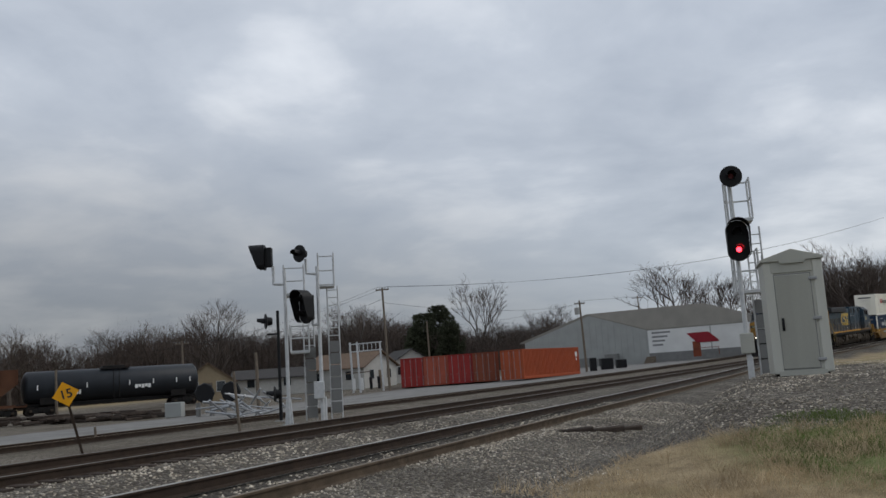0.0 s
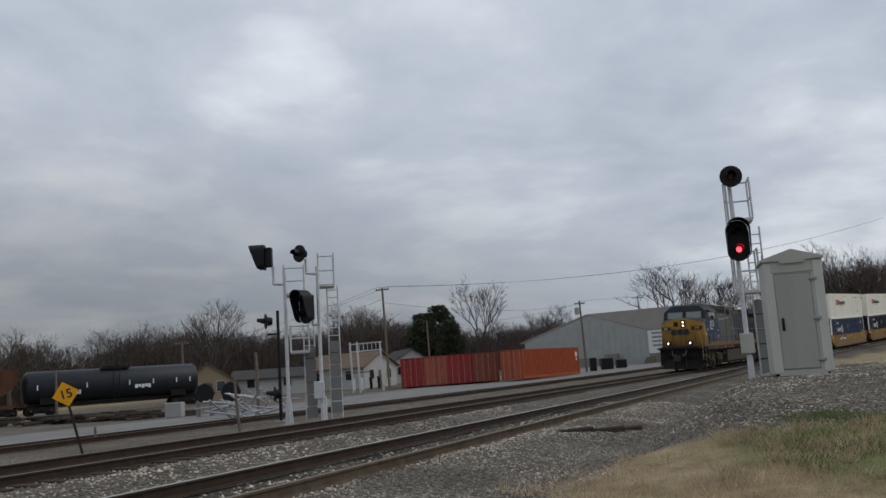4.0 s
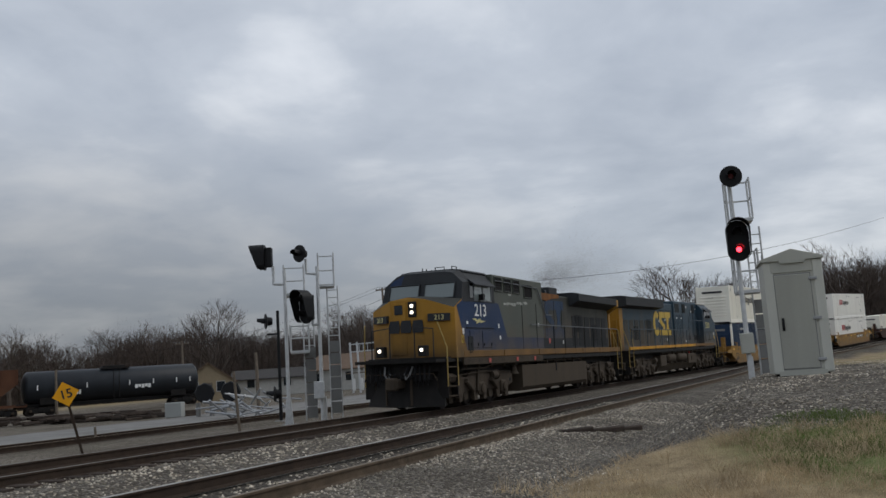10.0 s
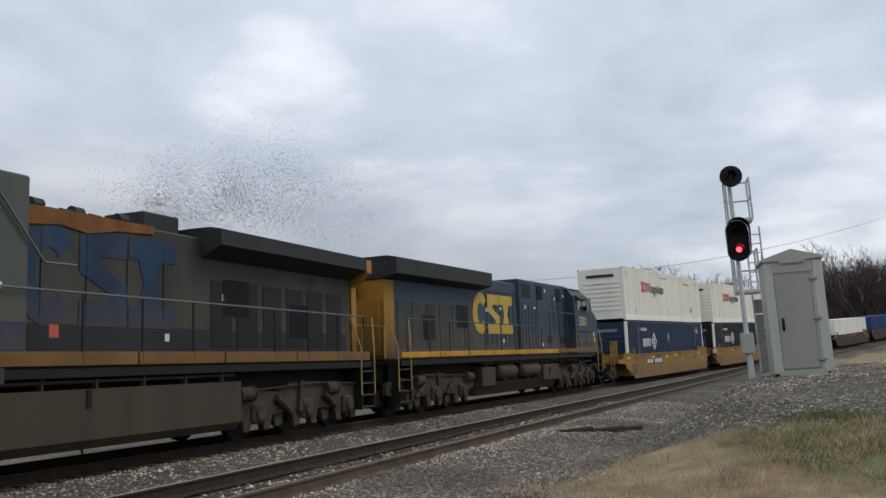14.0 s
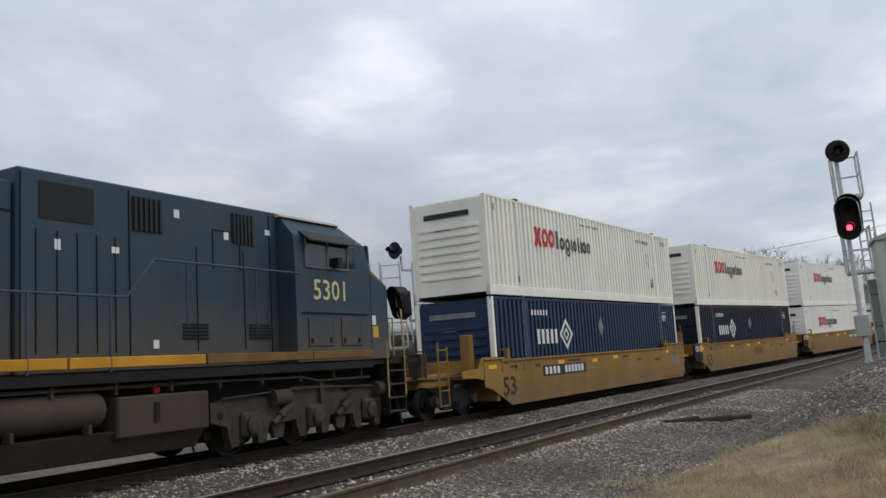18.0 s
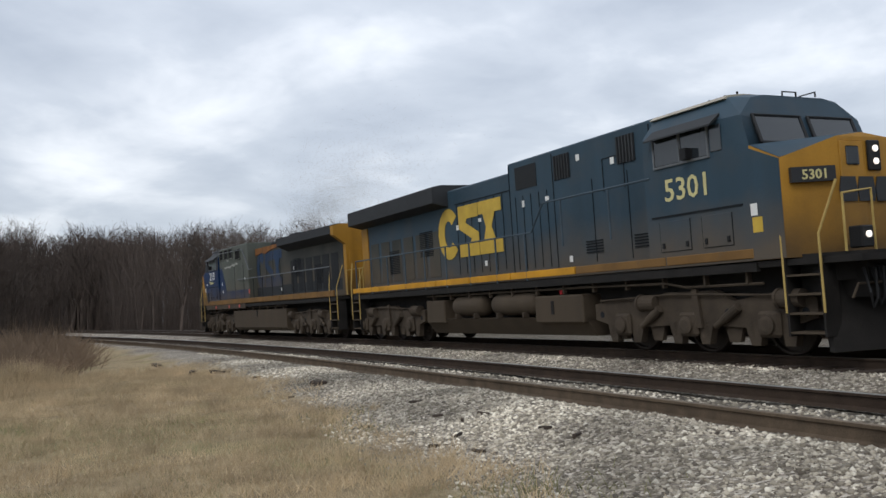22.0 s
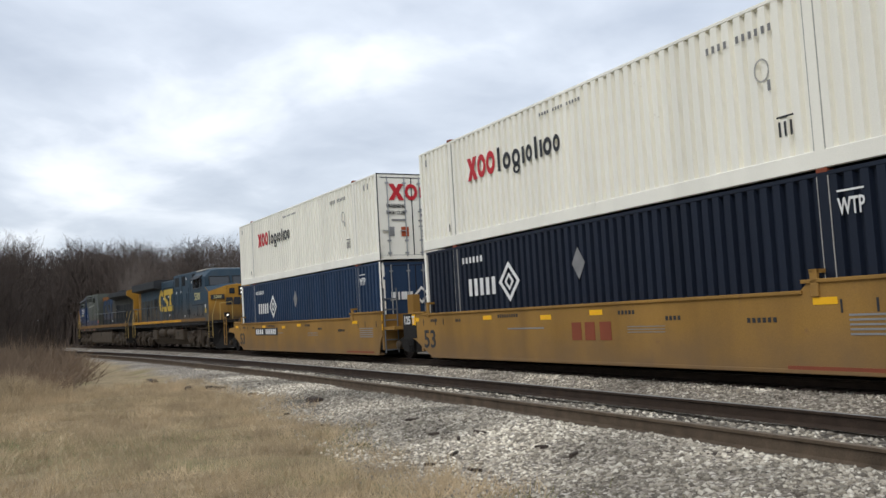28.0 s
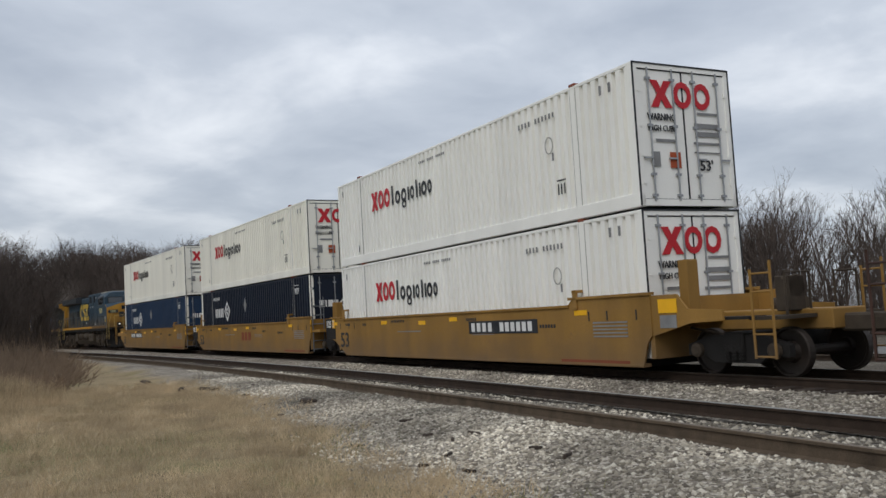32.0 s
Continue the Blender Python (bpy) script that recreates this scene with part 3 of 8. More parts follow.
def ground_material():
    m = bpy.data.materials.new("ground_cover")
    m.use_nodes = True
    nt = m.node_tree
    N, L = nt.nodes.new, nt.links.new
    b = nt.nodes["Principled BSDF"]
    b.inputs["Roughness"].default_value = 0.95
    b.inputs["Specular IOR Level"].default_value = 0.2
    at = N("ShaderNodeAttribute"); at.attribute_name = "zones"
    sp = N("ShaderNodeSeparateColor"); L(at.outputs["Color"], sp.inputs[0])
    tc = N("ShaderNodeTexCoord")

    def noise(scale, detail=6, rough=0.6):
        n = N("ShaderNodeTexNoise")
        n.inputs["Scale"].default_value, n.inputs["Detail"].default_value, n.inputs["Roughness"].default_value = scale, detail, rough
        L(tc.outputs["Object"], n.inputs["Vector"])
        return n.outputs[0]

    def ramp(fac, *stops):
        r = N("ShaderNodeValToRGB")
        e = r.color_ramp.elements
        e[0].position, e[0].color = stops[0][0], (*stops[0][1], 1)
        e[1].position, e[1].color = stops[-1][0], (*stops[-1][1], 1)
        for p, c in stops[1:-1]:
            e.new(p).color = (*c, 1)
        L(fac, r.inputs[0])
        return r.outputs[0]

    def mix(fac, a, c, mode="MIX", f=None):
        x = N("ShaderNodeMix"); x.data_type = "RGBA"; x.blend_type = mode
        if f is not None:
            x.inputs[0].default_value = f
        else:
            L(fac, x.inputs[0])
        L(a, x.inputs[6]); L(c, x.inputs[7])
        return x.outputs[2]
    vor = N("ShaderNodeTexVoronoi"); vor.inputs["Scale"].default_value = 24
    L(tc.outputs["Object"], vor.inputs["Vector"])
    hs = N("ShaderNodeSeparateColor"); L(vor.outputs["Color"], hs.inputs[0])
    stone = ramp(hs.outputs[0], (0.0, (0.10, 0.088, 0.073)), (0.55, (0.20, 0.18, 0.15)), (0.85, (0.36, 0.335, 0.29)), (1.0, (0.52, 0.49, 0.44)))
    patch = ramp(noise(0.35), (0.35, (0.55, 0.5, 0.46)), (0.65, (1.15, 1.12, 1.08)))
    stone = mix(None, stone, patch, "MULTIPLY", 0.8)
    old = N("ShaderNodeMix"); old.data_type = "RGBA"; old.blend_type = "MULTIPLY"; old.inputs[0].default_value = 1
    lev = N("ShaderNodeMapRange"); lev.inputs["To Min"].default_value, lev.inputs["To Max"].default_value = 0.26, 1.35
    L(at.outputs["Alpha"], lev.inputs[0]); L(stone, old.inputs[6]); L(lev.outputs[0], old.inputs[7])
    stone = old.outputs[2]
    dry = ramp(noise(2.2, 8, 0.7), (0.3, (0.17, 0.13, 0.08)), (0.55, (0.33, 0.26, 0.16)), (0.75, (0.43, 0.35, 0.23)))
    dry = mix(None, dry, ramp(noise(40, 3), (0.3, (0.7, 0.68, 0.65)), (0.7, (1.25, 1.22, 1.15))), "MULTIPLY", 0.8)
    grn = ramp(noise(3.0, 8, 0.7), (0.3, (0.07, 0.095, 0.025)), (0.7, (0.16, 0.20, 0.06)))
    olive = ramp(noise(0.55, 5, 0.6), (0.5, (1.0, 1.0, 1.0)), (0.72, (0.68, 0.78, 0.6)))
    dry = mix(None, dry, olive, "MULTIPLY", 1.0)
    grass = mix(sp.outputs[1], dry, grn)
    conc = ramp(noise(0.6, 8), (0.3, (0.17, 0.165, 0.155)), (0.7, (0.26, 0.255, 0.245)))
    c1 = mix(sp.outputs[0], grass, stone)
    c2 = mix(sp.outputs[2], c1, conc)
    L(c2, b.inputs["Base Color"])
    bp = N("ShaderNodeBump"); bp.inputs["Strength"].default_value, bp.inputs["Distance"].default_value = 0.9, 0.04
    dd = N("ShaderNodeMath"); dd.operation = "MULTIPLY_ADD"; dd.inputs[1].default_value = -1.0; dd.inputs[2].default_value = 1.0
    L(vor.outputs["Distance"], dd.inputs[0])
    mh = N("ShaderNodeMix"); L(sp.outputs[0], mh.inputs[0]); L(noise(30, 4), mh.inputs[2]); L(dd.outputs[0], mh.inputs[3])
    L(mh.outputs[0], bp.inputs["Height"]); L(bp.outputs[0], b.inputs["Normal"])
    return m


ground = build_ground()


# ---- tracks: rails, ties ----
RAIL_PROFILE = ((-0.075, -0.18), (0.075, -0.18), (0.07, -0.165), (0.012, -0.145), (0.012, -0.045), (0.036, -0.035), (0.036, -0.006),
                (-0.036, -0.006), (-0.036, -0.035), (-0.012, -0.045), (-0.012, -0.145), (-0.07, -0.165))
HEAD_PROFILE = ((0.036, -0.006), (0.030, 0.0), (-0.030, 0.0), (-0.036, -0.006))


def rail_mesh(name, path, parent, head="tread", web="rail_rust"):
    bm, hb = bmesh.new(), bmesh.new()
    for prof, target, closed in ((RAIL_PROFILE, bm, True), (HEAD_PROFILE, hb, False)):
        rows = []
        for i, p in enumerate(path):
            d = (path[min(i + 1, len(path) - 1)] - path[max(i - 1, 0)]).normalized()
            side = Vector((d.y, -d.x, 0)).normalized()
            rows.append([target.verts.new(p + side * u + Vector((0, 0, w))) for u, w in prof])
        n = len(prof)
        for a, b in zip(rows, rows[1:]):
            for k in range(n if closed else n - 1):
                target.faces.new((a[k], a[(k + 1) % n], b[(k + 1) % n], b[k]))
    ob = part(name, bm, M[web], parent)
    part("rail_head", hb, M[head], ob, "polished steel running surface" if head.startswith("tread") and head != "tread_dull" else "dull rusted running surface")
    return ob


def track_path(s0, s1, q_of, z_of, step=2.0):
    return [on_track(s, q_of(s), z_of(s)) for s in np.arange(s0, s1 + 0.1, step)]


main_track = empty("main_track", "main railway track with worn rails on dark ties", "track", kind="structure")
near_track = empty("siding_track", "siding track with rusty rails on half-buried ties", "track", kind="structure")
yard_track = empty("yard_track", "low yard track beside the concrete road", "track", kind="structure")
sc = math.sin(radians(CANT))
for g in (-0.7525, 0.7525):
    rail_mesh("rail", track_path(-230, 330, lambda s: g, lambda s: g * sc), main_track, "tread_worn")
    rail_mesh("rail", track_path(-230, 330, lambda s: float(near_q(s)) + g, lambda s: near_z(s) + g * sc), near_track, "tread" if g < 0 else "tread_dull", "rail_rust" if g < 0 else "rail_dust")
    rail_mesh("rail", track_path(-150, 60, lambda s: -12.2 - 0.02 * min(0, s + 40) + g, lambda s: -0.26), yard_track, "tread_dull")


def tie_bm():
    return B(-0.115, 0.115, -1.3, 1.3, -0.18, 0.0, bevel=0.012)


tie_src = part("tie", tie_bm(), M["tie"], main_track)


def lay_ties(parent, s0, s1, q_of, z_of, first=None):
    rng = random.Random(int(abs(s0) * 10) + 7)
    for k, s in enumerate(np.arange(s0, s1, 0.52)):
        s = float(s) + rng.uniform(-0.03, 0.03)
        p = on_track(s, q_of(s), z_of(s) - 0.172 + rng.uniform(-0.012, 0.006))
        m = Matrix.Translation(p) @ Euler((0, 0, radians(heading(s) + 90 + rng.uniform(-1, 1)))).to_matrix().to_4x4()
        if first is not None and k == 0:
            first.matrix_basis = m
        else:
            share("tie", tie_src, parent, m)


lay_ties(main_track, -40, 42, lambda s: 0.0, lambda s: 0.0, tie_src)
lay_ties(near_track, -40, 42, lambda s: float(near_q(s)), lambda s: near_z(s) - 0.035)


# ---- the train ----
def wheelset(parent, x, r, name="wheelset"):
    bm = bmesh.new()
    prof = [(0.001, 0.60), (r * 0.35, 0.60), (r * 0.4, 0.665), (r * 0.86, 0.675), (r * 0.90, 0.655), (r, 0.66), (r, 0.76), (r + 0.0, 0.785), (r * 0.97, 0.80), (r * 0.9, 0.80), (r * 0.86, 0.74), (r * 0.45, 0.72), (r * 0.35, 0.80), (0.001, 0.80)]
    for sgn in (1, -1):
        revolve(bm, [(a, l * sgn) for a, l in prof], (0, 0, 0), "y", 28)
    tube(bm, (0, -0.7, 0), (0, 0.7, 0), 0.09, seg=10)
    ob = part(name, bm, M["wheel"], parent)
    ob.matrix_basis = pose(x, 0, r)
    ob["turning"] = 1
    return ob


def rounded_panel(bm, x0, x1, z0, z1, y, depth=0.012):
    return box(bm, x0, x1, min(y, y + depth), max(y, y + depth), z0, z1, bevel=0.004)


def loco_truck(name, parent, xc, ax=1.9):
    """A three-axle bogie: side frames, boxes, springs, brake cylinders, wheels."""
    tr = new(name)
    tr.parent = parent
    tr.matrix_basis = pose(xc, 0, 0)
    for sgn in (1, -1):
        y0, y1 = sorted((sgn * 1.12, sgn * 1.27))
        bm = bmesh.new()
        low = [(-2.85, 0.98), (-2.85, 0.66), (-2.45, 0.56), (-2.36, 0.2), (-2.16, 0.2), (-2.12, 0.42), (-1.68, 0.42), (-1.64, 0.2), (-1.44, 0.2), (-1.34, 0.5), (-0.56, 0.54), (-0.46, 0.2), (-0.26, 0.2), (-0.22, 0.42),
               (0.22, 0.42), (0.26, 0.2), (0.46, 0.2), (0.56, 0.54), (1.34, 0.5), (1.44, 0.2), (1.64, 0.2), (1.68, 0.42), (2.12, 0.42), (2.16, 0.2), (2.36, 0.2), (2.45, 0.56), (2.85, 0.66), (2.85, 0.98)]
        top = [(1.95, 1.08), (1.1, 0.96), (0.65, 1.16), (-0.65, 1.16), (-1.1, 0.96), (-1.95, 1.08)]
        prism(bm, low + top, y0, y1, "y")
        sf = part("side_frame", bm, M["under"], tr, "dusty cast steel bogie side frame")
        for a in (-ax, 0, ax):
            bm = B(a - 0.24, a + 0.24, min(sgn * 1.24, sgn * 1.36), max(sgn * 1.24, sgn * 1.36), 0.34, 0.78, bevel=0.05)
            revolve(bm, [(0.16, 0), (0.16, 0.05), (0.1, 0.07), (0.001, 0.07)] if sgn > 0 else [(0.16, 0), (0.16, -0.05), (0.1, -0.07), (0.001, -0.07)], (a, sgn * 1.36, 0.55), "y", 18)
            part("axle_box", bm, M["under"], sf)
            for dx in (-0.42, 0.42):
                bm = bmesh.new()
                for i in range(5):
                    tube(bm, (a + dx, sgn * 1.2, 0.36 + i * 0.055), (a + dx, sgn * 1.2, 0.39 + i * 0.055), 0.085, seg=10)
                tube(bm, (a + dx, sgn * 1.2, 0.34), (a + dx, sgn * 1.2, 0.64), 0.05, seg=8)
                part("spring", bm, M["under"], sf)
        for a in (-1.05, 2.4):
            bm = bmesh.new()
            tube(bm, (a - 0.22, sgn * 1.30, 0.98), (a + 0.22, sgn * 1.30, 0.98), 0.15, seg=16)
            tube(bm, (a - 0.27, sgn * 1.30, 0.98), (a - 0.22, sgn * 1.30, 0.98), 0.17, seg=16)
            part("brake_cylinder", bm, M["under"], tr)
        bm = bmesh.new()
        pipe(bm, [(-2.6, sgn * 1.31, 1.05), (-0.4, sgn * 1.33, 1.12), (0.4, sgn * 1.33, 1.10), (2.7, sgn * 1.31, 1.02)], 0.02)
        part("brake_pipe", bm, M["under"], tr)
        for a in (-1.0, 1.0):
            bm = bmesh.new()
            tube(bm, (a - 0.3, sgn * 1.33, 0.52), (a + 0.26, sgn * 1.33, 0.86), 0.055, seg=10)
            tube(bm, (a - 0.1, sgn * 1.33, 0.64), (a + 0.26, sgn * 1.33, 0.86), 0.08, seg=10)
            part("shock_strut", bm, M["under"], tr)
            bm = bmesh.new()
            prism(bm, [(a - 0.2, 0.5), (a + 0.2, 0.5), (a + 0.12, 0.24), (a - 0.12, 0.24)], *sorted((sgn * 1.1, sgn * 1.2)), "y")
            part("spring_seat", bm, M["under"], tr)
        # dark plate added to stand for the shade behind the side frame
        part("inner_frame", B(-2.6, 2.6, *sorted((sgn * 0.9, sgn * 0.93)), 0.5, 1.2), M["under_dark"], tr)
        bm = bmesh.new()
        prism(bm, [(0.15, 1.2), (0.28, 1.2), (0.36, 0.5), (0.2, 0.5)], *sorted((sgn * 1.28, sgn * 1.34)), "y")
        part("brake_lever", bm, M["under"], tr)
        bm = bmesh.new()
        prism(bm, [(-2.2, 0.9), (-2.05, 0.9), (-1.95, 0.25), (-2.15, 0.25)], *sorted((sgn * 1.1, sgn * 1.2)), "y")
        part("sand_pipe", bm, M["under"], tr)
        for a in (-0.95, 0.95, 2.62, -2.62):
            bm = bmesh.new()
            revolve(bm, [(0.001, 0), (0.07, 0), (0.07, 0.004 * sgn), (0.001, 0.004 * sgn)], (a, sgn * 1.272, 0.76), "y", 12)
            part("lightening_hole", bm, M["seam"], sf)
        for a in (-2.5, -1.3, -0.6, 0.6, 1.3, 2.5):
            bm = bmesh.new()
            prism(bm, [(a - 0.05, 0.75), (a + 0.05, 0.75), (a + 0.08, 0.35), (a, 0.3), (a - 0.06, 0.38)], *sorted((sgn * 0.68, sgn * 0.82)), "y")
            part("brake_shoe", bm, M["under"], tr)
    bm = B(-2.5, 2.5, -0.55, 0.55, 0.28, 1.1, bevel=0.05)
    box(bm, -0.4, 0.4, -1.12, 1.12, 0.75, 1.15)
    part("bolster", bm, M["under_dark"], tr)
    for a in (-ax, 0, ax):
        wheelset(tr, a, 0.53)
    return tr


def handrail(parent, pts, r=0.02, mat="rail_steel", name="handrail"):
    return part(name, pipe(bmesh.new(), pts, r), M[mat], parent)


def logo_blocks(parent, x0, x1, z0, z1, y, side, mat, name="logo_shape"):
    """Three plain blocks: an open ring, a stepped bar and a crossed bar."""
    w = (x1 - x0) / 3.0
    d = 0.006 * side
    hgt = z1 - z0
    sx = 1 if x1 > x0 else -1
    aw = abs(w)

    def put(polys, nm):
        bm = bmesh.new()
        for p in polys:
            prism(bm, [(x0 + sx * a, z0 + b * hgt) for a, b in p], *sorted((y, y + d)), "y")
        part(nm, bm, M[mat], parent)
    ring = []
    n = 14
    for i in range(n):
        a0, a1 = (math.radians(40 + 280 * k / n) for k in (i, i + 1))
        q = [(0.5 * aw * 1.08 + math.cos(a) * rr * aw, 0.5 + math.sin(a) * rz) for a, rr, rz in ((a0, 0.54, 0.52), (a1, 0.54, 0.52), (a1, 0.22, 0.27), (a0, 0.22, 0.27))]
        ring.append(q)
    put(ring, name)
    o = aw * 1.06
    put([[(o + u * aw * 0.92, v) for u, v in ((0, 1), (1, 1), (1, 0.74), (0.42, 0.74), (0.36, 0.66), (1, 0.44), (1, 0), (0, 0), (0, 0.26), (0.58, 0.26), (0.64, 0.34), (0, 0.56))]], name)
    o = aw * 2.0
    put([[(o + u * aw, v) for u, v in ((0, 1), (1, 1), (1, 0.76), (0.72, 0.76), (0.56, 0.5), (0.72, 0.24), (1, 0.24), (1, 0), (0, 0), (0, 0.24), (0.2, 0.24), (0.32, 0.5), (0.2, 0.76), (0, 0.76))]], name)


def split_parts(name, bm, mat, parent):
    """Each separate piece of a bmesh becomes a part of its own."""
    left = set(bm.verts)
    while left:
        seed = left.pop()
        grp, todo = {seed}, [seed]
        while todo:
            for e in todo.pop().link_edges:
                for v in e.verts:
                    if v not in grp:
                        grp.add(v); left.discard(v); todo.append(v)
        nb = bmesh.new()
        mp = {v: nb.verts.new(v.co) for v in grp}
        for f in bm.faces:
            if f.verts[0] in grp:
                nb.faces.new([mp[v] for v in f.verts])
        part(name, nb, mat, parent)
    bm.free()


def locomotive(name, label, number, scheme):
    """Nose towards +x, about 21 m over its platforms; x = 10.5 at the front platform."""
    lo = empty(name, label, "locomotive", group="locomotives of the train")
    old = scheme == "grey"
    W = 1.5
    aw = 1.42 if old else 1.08          # half width behind the cab
    body = "blue_bright" if old else "blue"
    hood = "hood_grey" if old else "blue"
    X = lambda d: 10.5 - (d if d >= 3.2 else d + (3.2 - d) * 0.13)      # d: metres behind the nose plate; the nose is a little shorter than drawn
    # underframe and walkways
    bm = B(-10.2, 10.0, -0.95, 0.95, 0.95, 1.5)
    box(bm, -10.3, 10.3, -1.45, 1.45, 1.5, 1.6)
    part("underframe", bm, M["under_dark"], lo)
    for sgn in (1, -1):
        y = sgn * 1.52
        cuts = [X(2.0), X(4.3), X(7.2), X(9.9), X(12.0), X(14.0), X(16.1), X(18.2), X(20.6)] if not old else [X(1.9), X(5.4), X(8.9), X(12.0), X(14.4), X(17.0), X(20.5)]
        for i, (a, b) in enumerate(zip(cuts, cuts[1:])):
            bm = bmesh.new()
            box(bm, b + 0.02, a - 0.02, *sorted((y - sgn * 0.06, y)), 1.66 if not old else 1.62, 1.84 if old else 1.82, bevel=0.01)
            part("sill_stripe", bm, M["sill_dull"] if old or i < 2 else M["yellow_stripe"], lo)
        if old:
            part("sill_skirt", B(X(9.3), X(1.9), *sorted((y - sgn * 0.07, y - sgn * 0.01)), 1.38, 1.61), M["under"], lo)
        part("sill_edge", B(X(20.6), X(2.0), *sorted((sgn * 1.40, sgn * 1.49)), 1.44, 1.58), M["under_dark"], lo)
    # cab
    xr, xf = X(4.75), X(2.15)
    sec = lambda x, zt, k=1.0: [(x, -W, 1.62), (x, W, 1.62), (x, W, 3.45), (x, W * 0.985, min(4.1, zt)), (x, 1.12 * k, zt - 0.06), (x, 0.75, zt), (x, -0.75, zt), (x, -1.12 * k, zt - 0.06), (x, -W * 0.985, min(4.1, zt)), (x, -W, 3.45)]
    bm = bmesh.new()
    front = [(xf + 0.22, -W, 1.62), (xf + 0.22, W, 1.62), (xf + 0.22, W, 3.42), (xf + 0.02, W * 0.97, 4.08), (xf - 0.10, 1.05, 4.42), (xf - 0.11, 0.72, 4.48), (xf - 0.11, -0.72, 4.48), (xf - 0.10, -1.05, 4.42), (xf + 0.02, -W * 0.97, 4.08), (xf + 0.22, -W, 3.42)]
    loft(bm, [sec(xr, 4.58), sec(xf - 0.55, 4.58), front])
    cab = part("cab", bm, M[body], lo, "blue cab with slanted roof edges")
    if old:                                    # dark band from the window line up
        bm = bmesh.new()
        e = 0.006
        up = lambda ring: [(x, y + e * (1 if y > 0 else -1), z + (e if z > 4.2 else 0)) for x, y, z in ring[2:]]
        r3 = [(x + e, y, z) for x, y, z in up(front)]
        loft(bm, [up(sec(xr, 4.58)), up(sec(xf - 0.55, 4.58)), r3], caps=False)
        bm.faces.new([bm.verts.new(v) for v in r3])
        part("cab_top", bm, M["roof_dark"], cab, "dark sooty upper cab")
    bm = bmesh.new()
    for a, b, zt in ((xr - 0.05, xf - 0.55, 4.60),):
        rr = lambda x: [(x, -1.22, zt - 0.11), (x, -1.12, zt - 0.04), (x, -0.77, zt), (x, 0.77, zt), (x, 1.12, zt - 0.04), (x, 1.22, zt - 0.11), (x, 1.1, zt - 0.12), (x, -1.1, zt - 0.12)]
        loft(bm, [rr(a), rr(b)])
    part("cab_roof", bm, M["roof_dark" if old else "roof_pale"], cab, "sooty steel cab roof" if old else "pale dusty cab roof")
    for sgn in (1, -1):
        y = sgn * (W - 0.005)
        for a, b in ((4.40, 3.74), (3.68, 3.0)):
            bm = bmesh.new()
            box(bm, X(a), X(b), *sorted((y, y + sgn * 0.02)), 3.52, 4.06, bevel=0.01)
            pn = part("side_window", bm, M["glass_sky"] if old else M["glass"], cab)
            fr = bmesh.new()
            for x0, x1, z0, z1 in ((X(a) - 0.04, X(b) + 0.04, 4.06, 4.1), (X(a) - 0.04, X(b) + 0.04, 3.48, 3.52), (X(a) - 0.04, X(a), 3.52, 4.06), (X(b), X(b) + 0.04, 3.52, 4.06)):
                box(fr, x0, x1, *sorted((y, y + sgn * 0.035)), z0, z1)
            part("window_frame", fr, M["rail_steel"], pn, "grey metal window frame")
        bm = bmesh.new()
        box(bm, X(2.92), X(2.62), *sorted((y, y + sgn * 0.02)), 3.56, 4.02, bevel=0.01)
        part("side_window", bm, M["glass"], cab)
        bm = bmesh.new()
        prism(bm, [(sgn * 1.42, 4.22), (sgn * 1.68, 4.02), (sgn * 1.68, 3.99), (sgn * 1.42, 4.16)], X(4.5), X(2.7), "x")
        part("sun_shade", bm, M["roof_dark"], cab)
        for xa_, xb_ in ((3.3, 2.5), (4.4, 3.6)):
            ad = part("cab_access_door", B(X(xa_), X(xb_), *sorted((sgn * 1.5, sgn * 1.515)), 1.92, 2.48, bevel=0.006), M[body], cab)
            part("door_rim", pipe(bmesh.new(), [(X(xa_), sgn * 1.503, 2.48), (X(xa_), sgn * 1.503, 1.92), (X(xb_), sgn * 1.503, 1.92), (X(xb_), sgn * 1.503, 2.48)], 0.012, 4), M["seam"], ad)
            for xl in (X(xa_) + 0.06, X(xb_) - 0.12):
                part("latch", B(xl, xl + 0.06, *sorted((sgn * 1.514, sgn * 1.535)), 1.98, 2.08), M["black"], ad)
        bm = B(X(4.6), X(2.2), *sorted((y, y + sgn * 0.025)), 2.56, 2.59)
        part("drip_strip", bm, M["seam"], cab)
        bm = B(X(3.55), X(3.40), *sorted((y + sgn * 0.02, y + sgn * 0.18)), 3.52, 3.72)
        part("mirror", bm, M["black"], cab)
        part("notice_plate", B(X(2.0), X(1.84), *sorted((y, y + sgn * 0.02)), 2.36, 2.56), M["white_mark"], cab)
        part("notice_plate", B(X(1.98), X(1.74), *sorted((y, y + sgn * 0.02)), 2.08, 2.33), M["logo_yellow"], cab)
    # windscreens: two each side of the post
    for y0, y1 in ((0.10, 1.22), (-1.22, -0.10)):
        bm = bmesh.new()
        a, b = sorted((y0, y1))
        o = 0.025
        vs = [(xf + 0.20 + o, a, 3.58), (xf + 0.20 + o, b, 3.58), (xf + 0.03 + o, b, 4.08), (xf + 0.03 + o, a, 4.08)]
        vs2 = [(x - 0.05, y, z) for x, y, z in vs]
        loft(bm, [vs, vs2])
        part("windscreen", bm, M["glass_sky"] if old else M["glass"], cab, "dull glass windscreen")
        fr = bmesh.new()
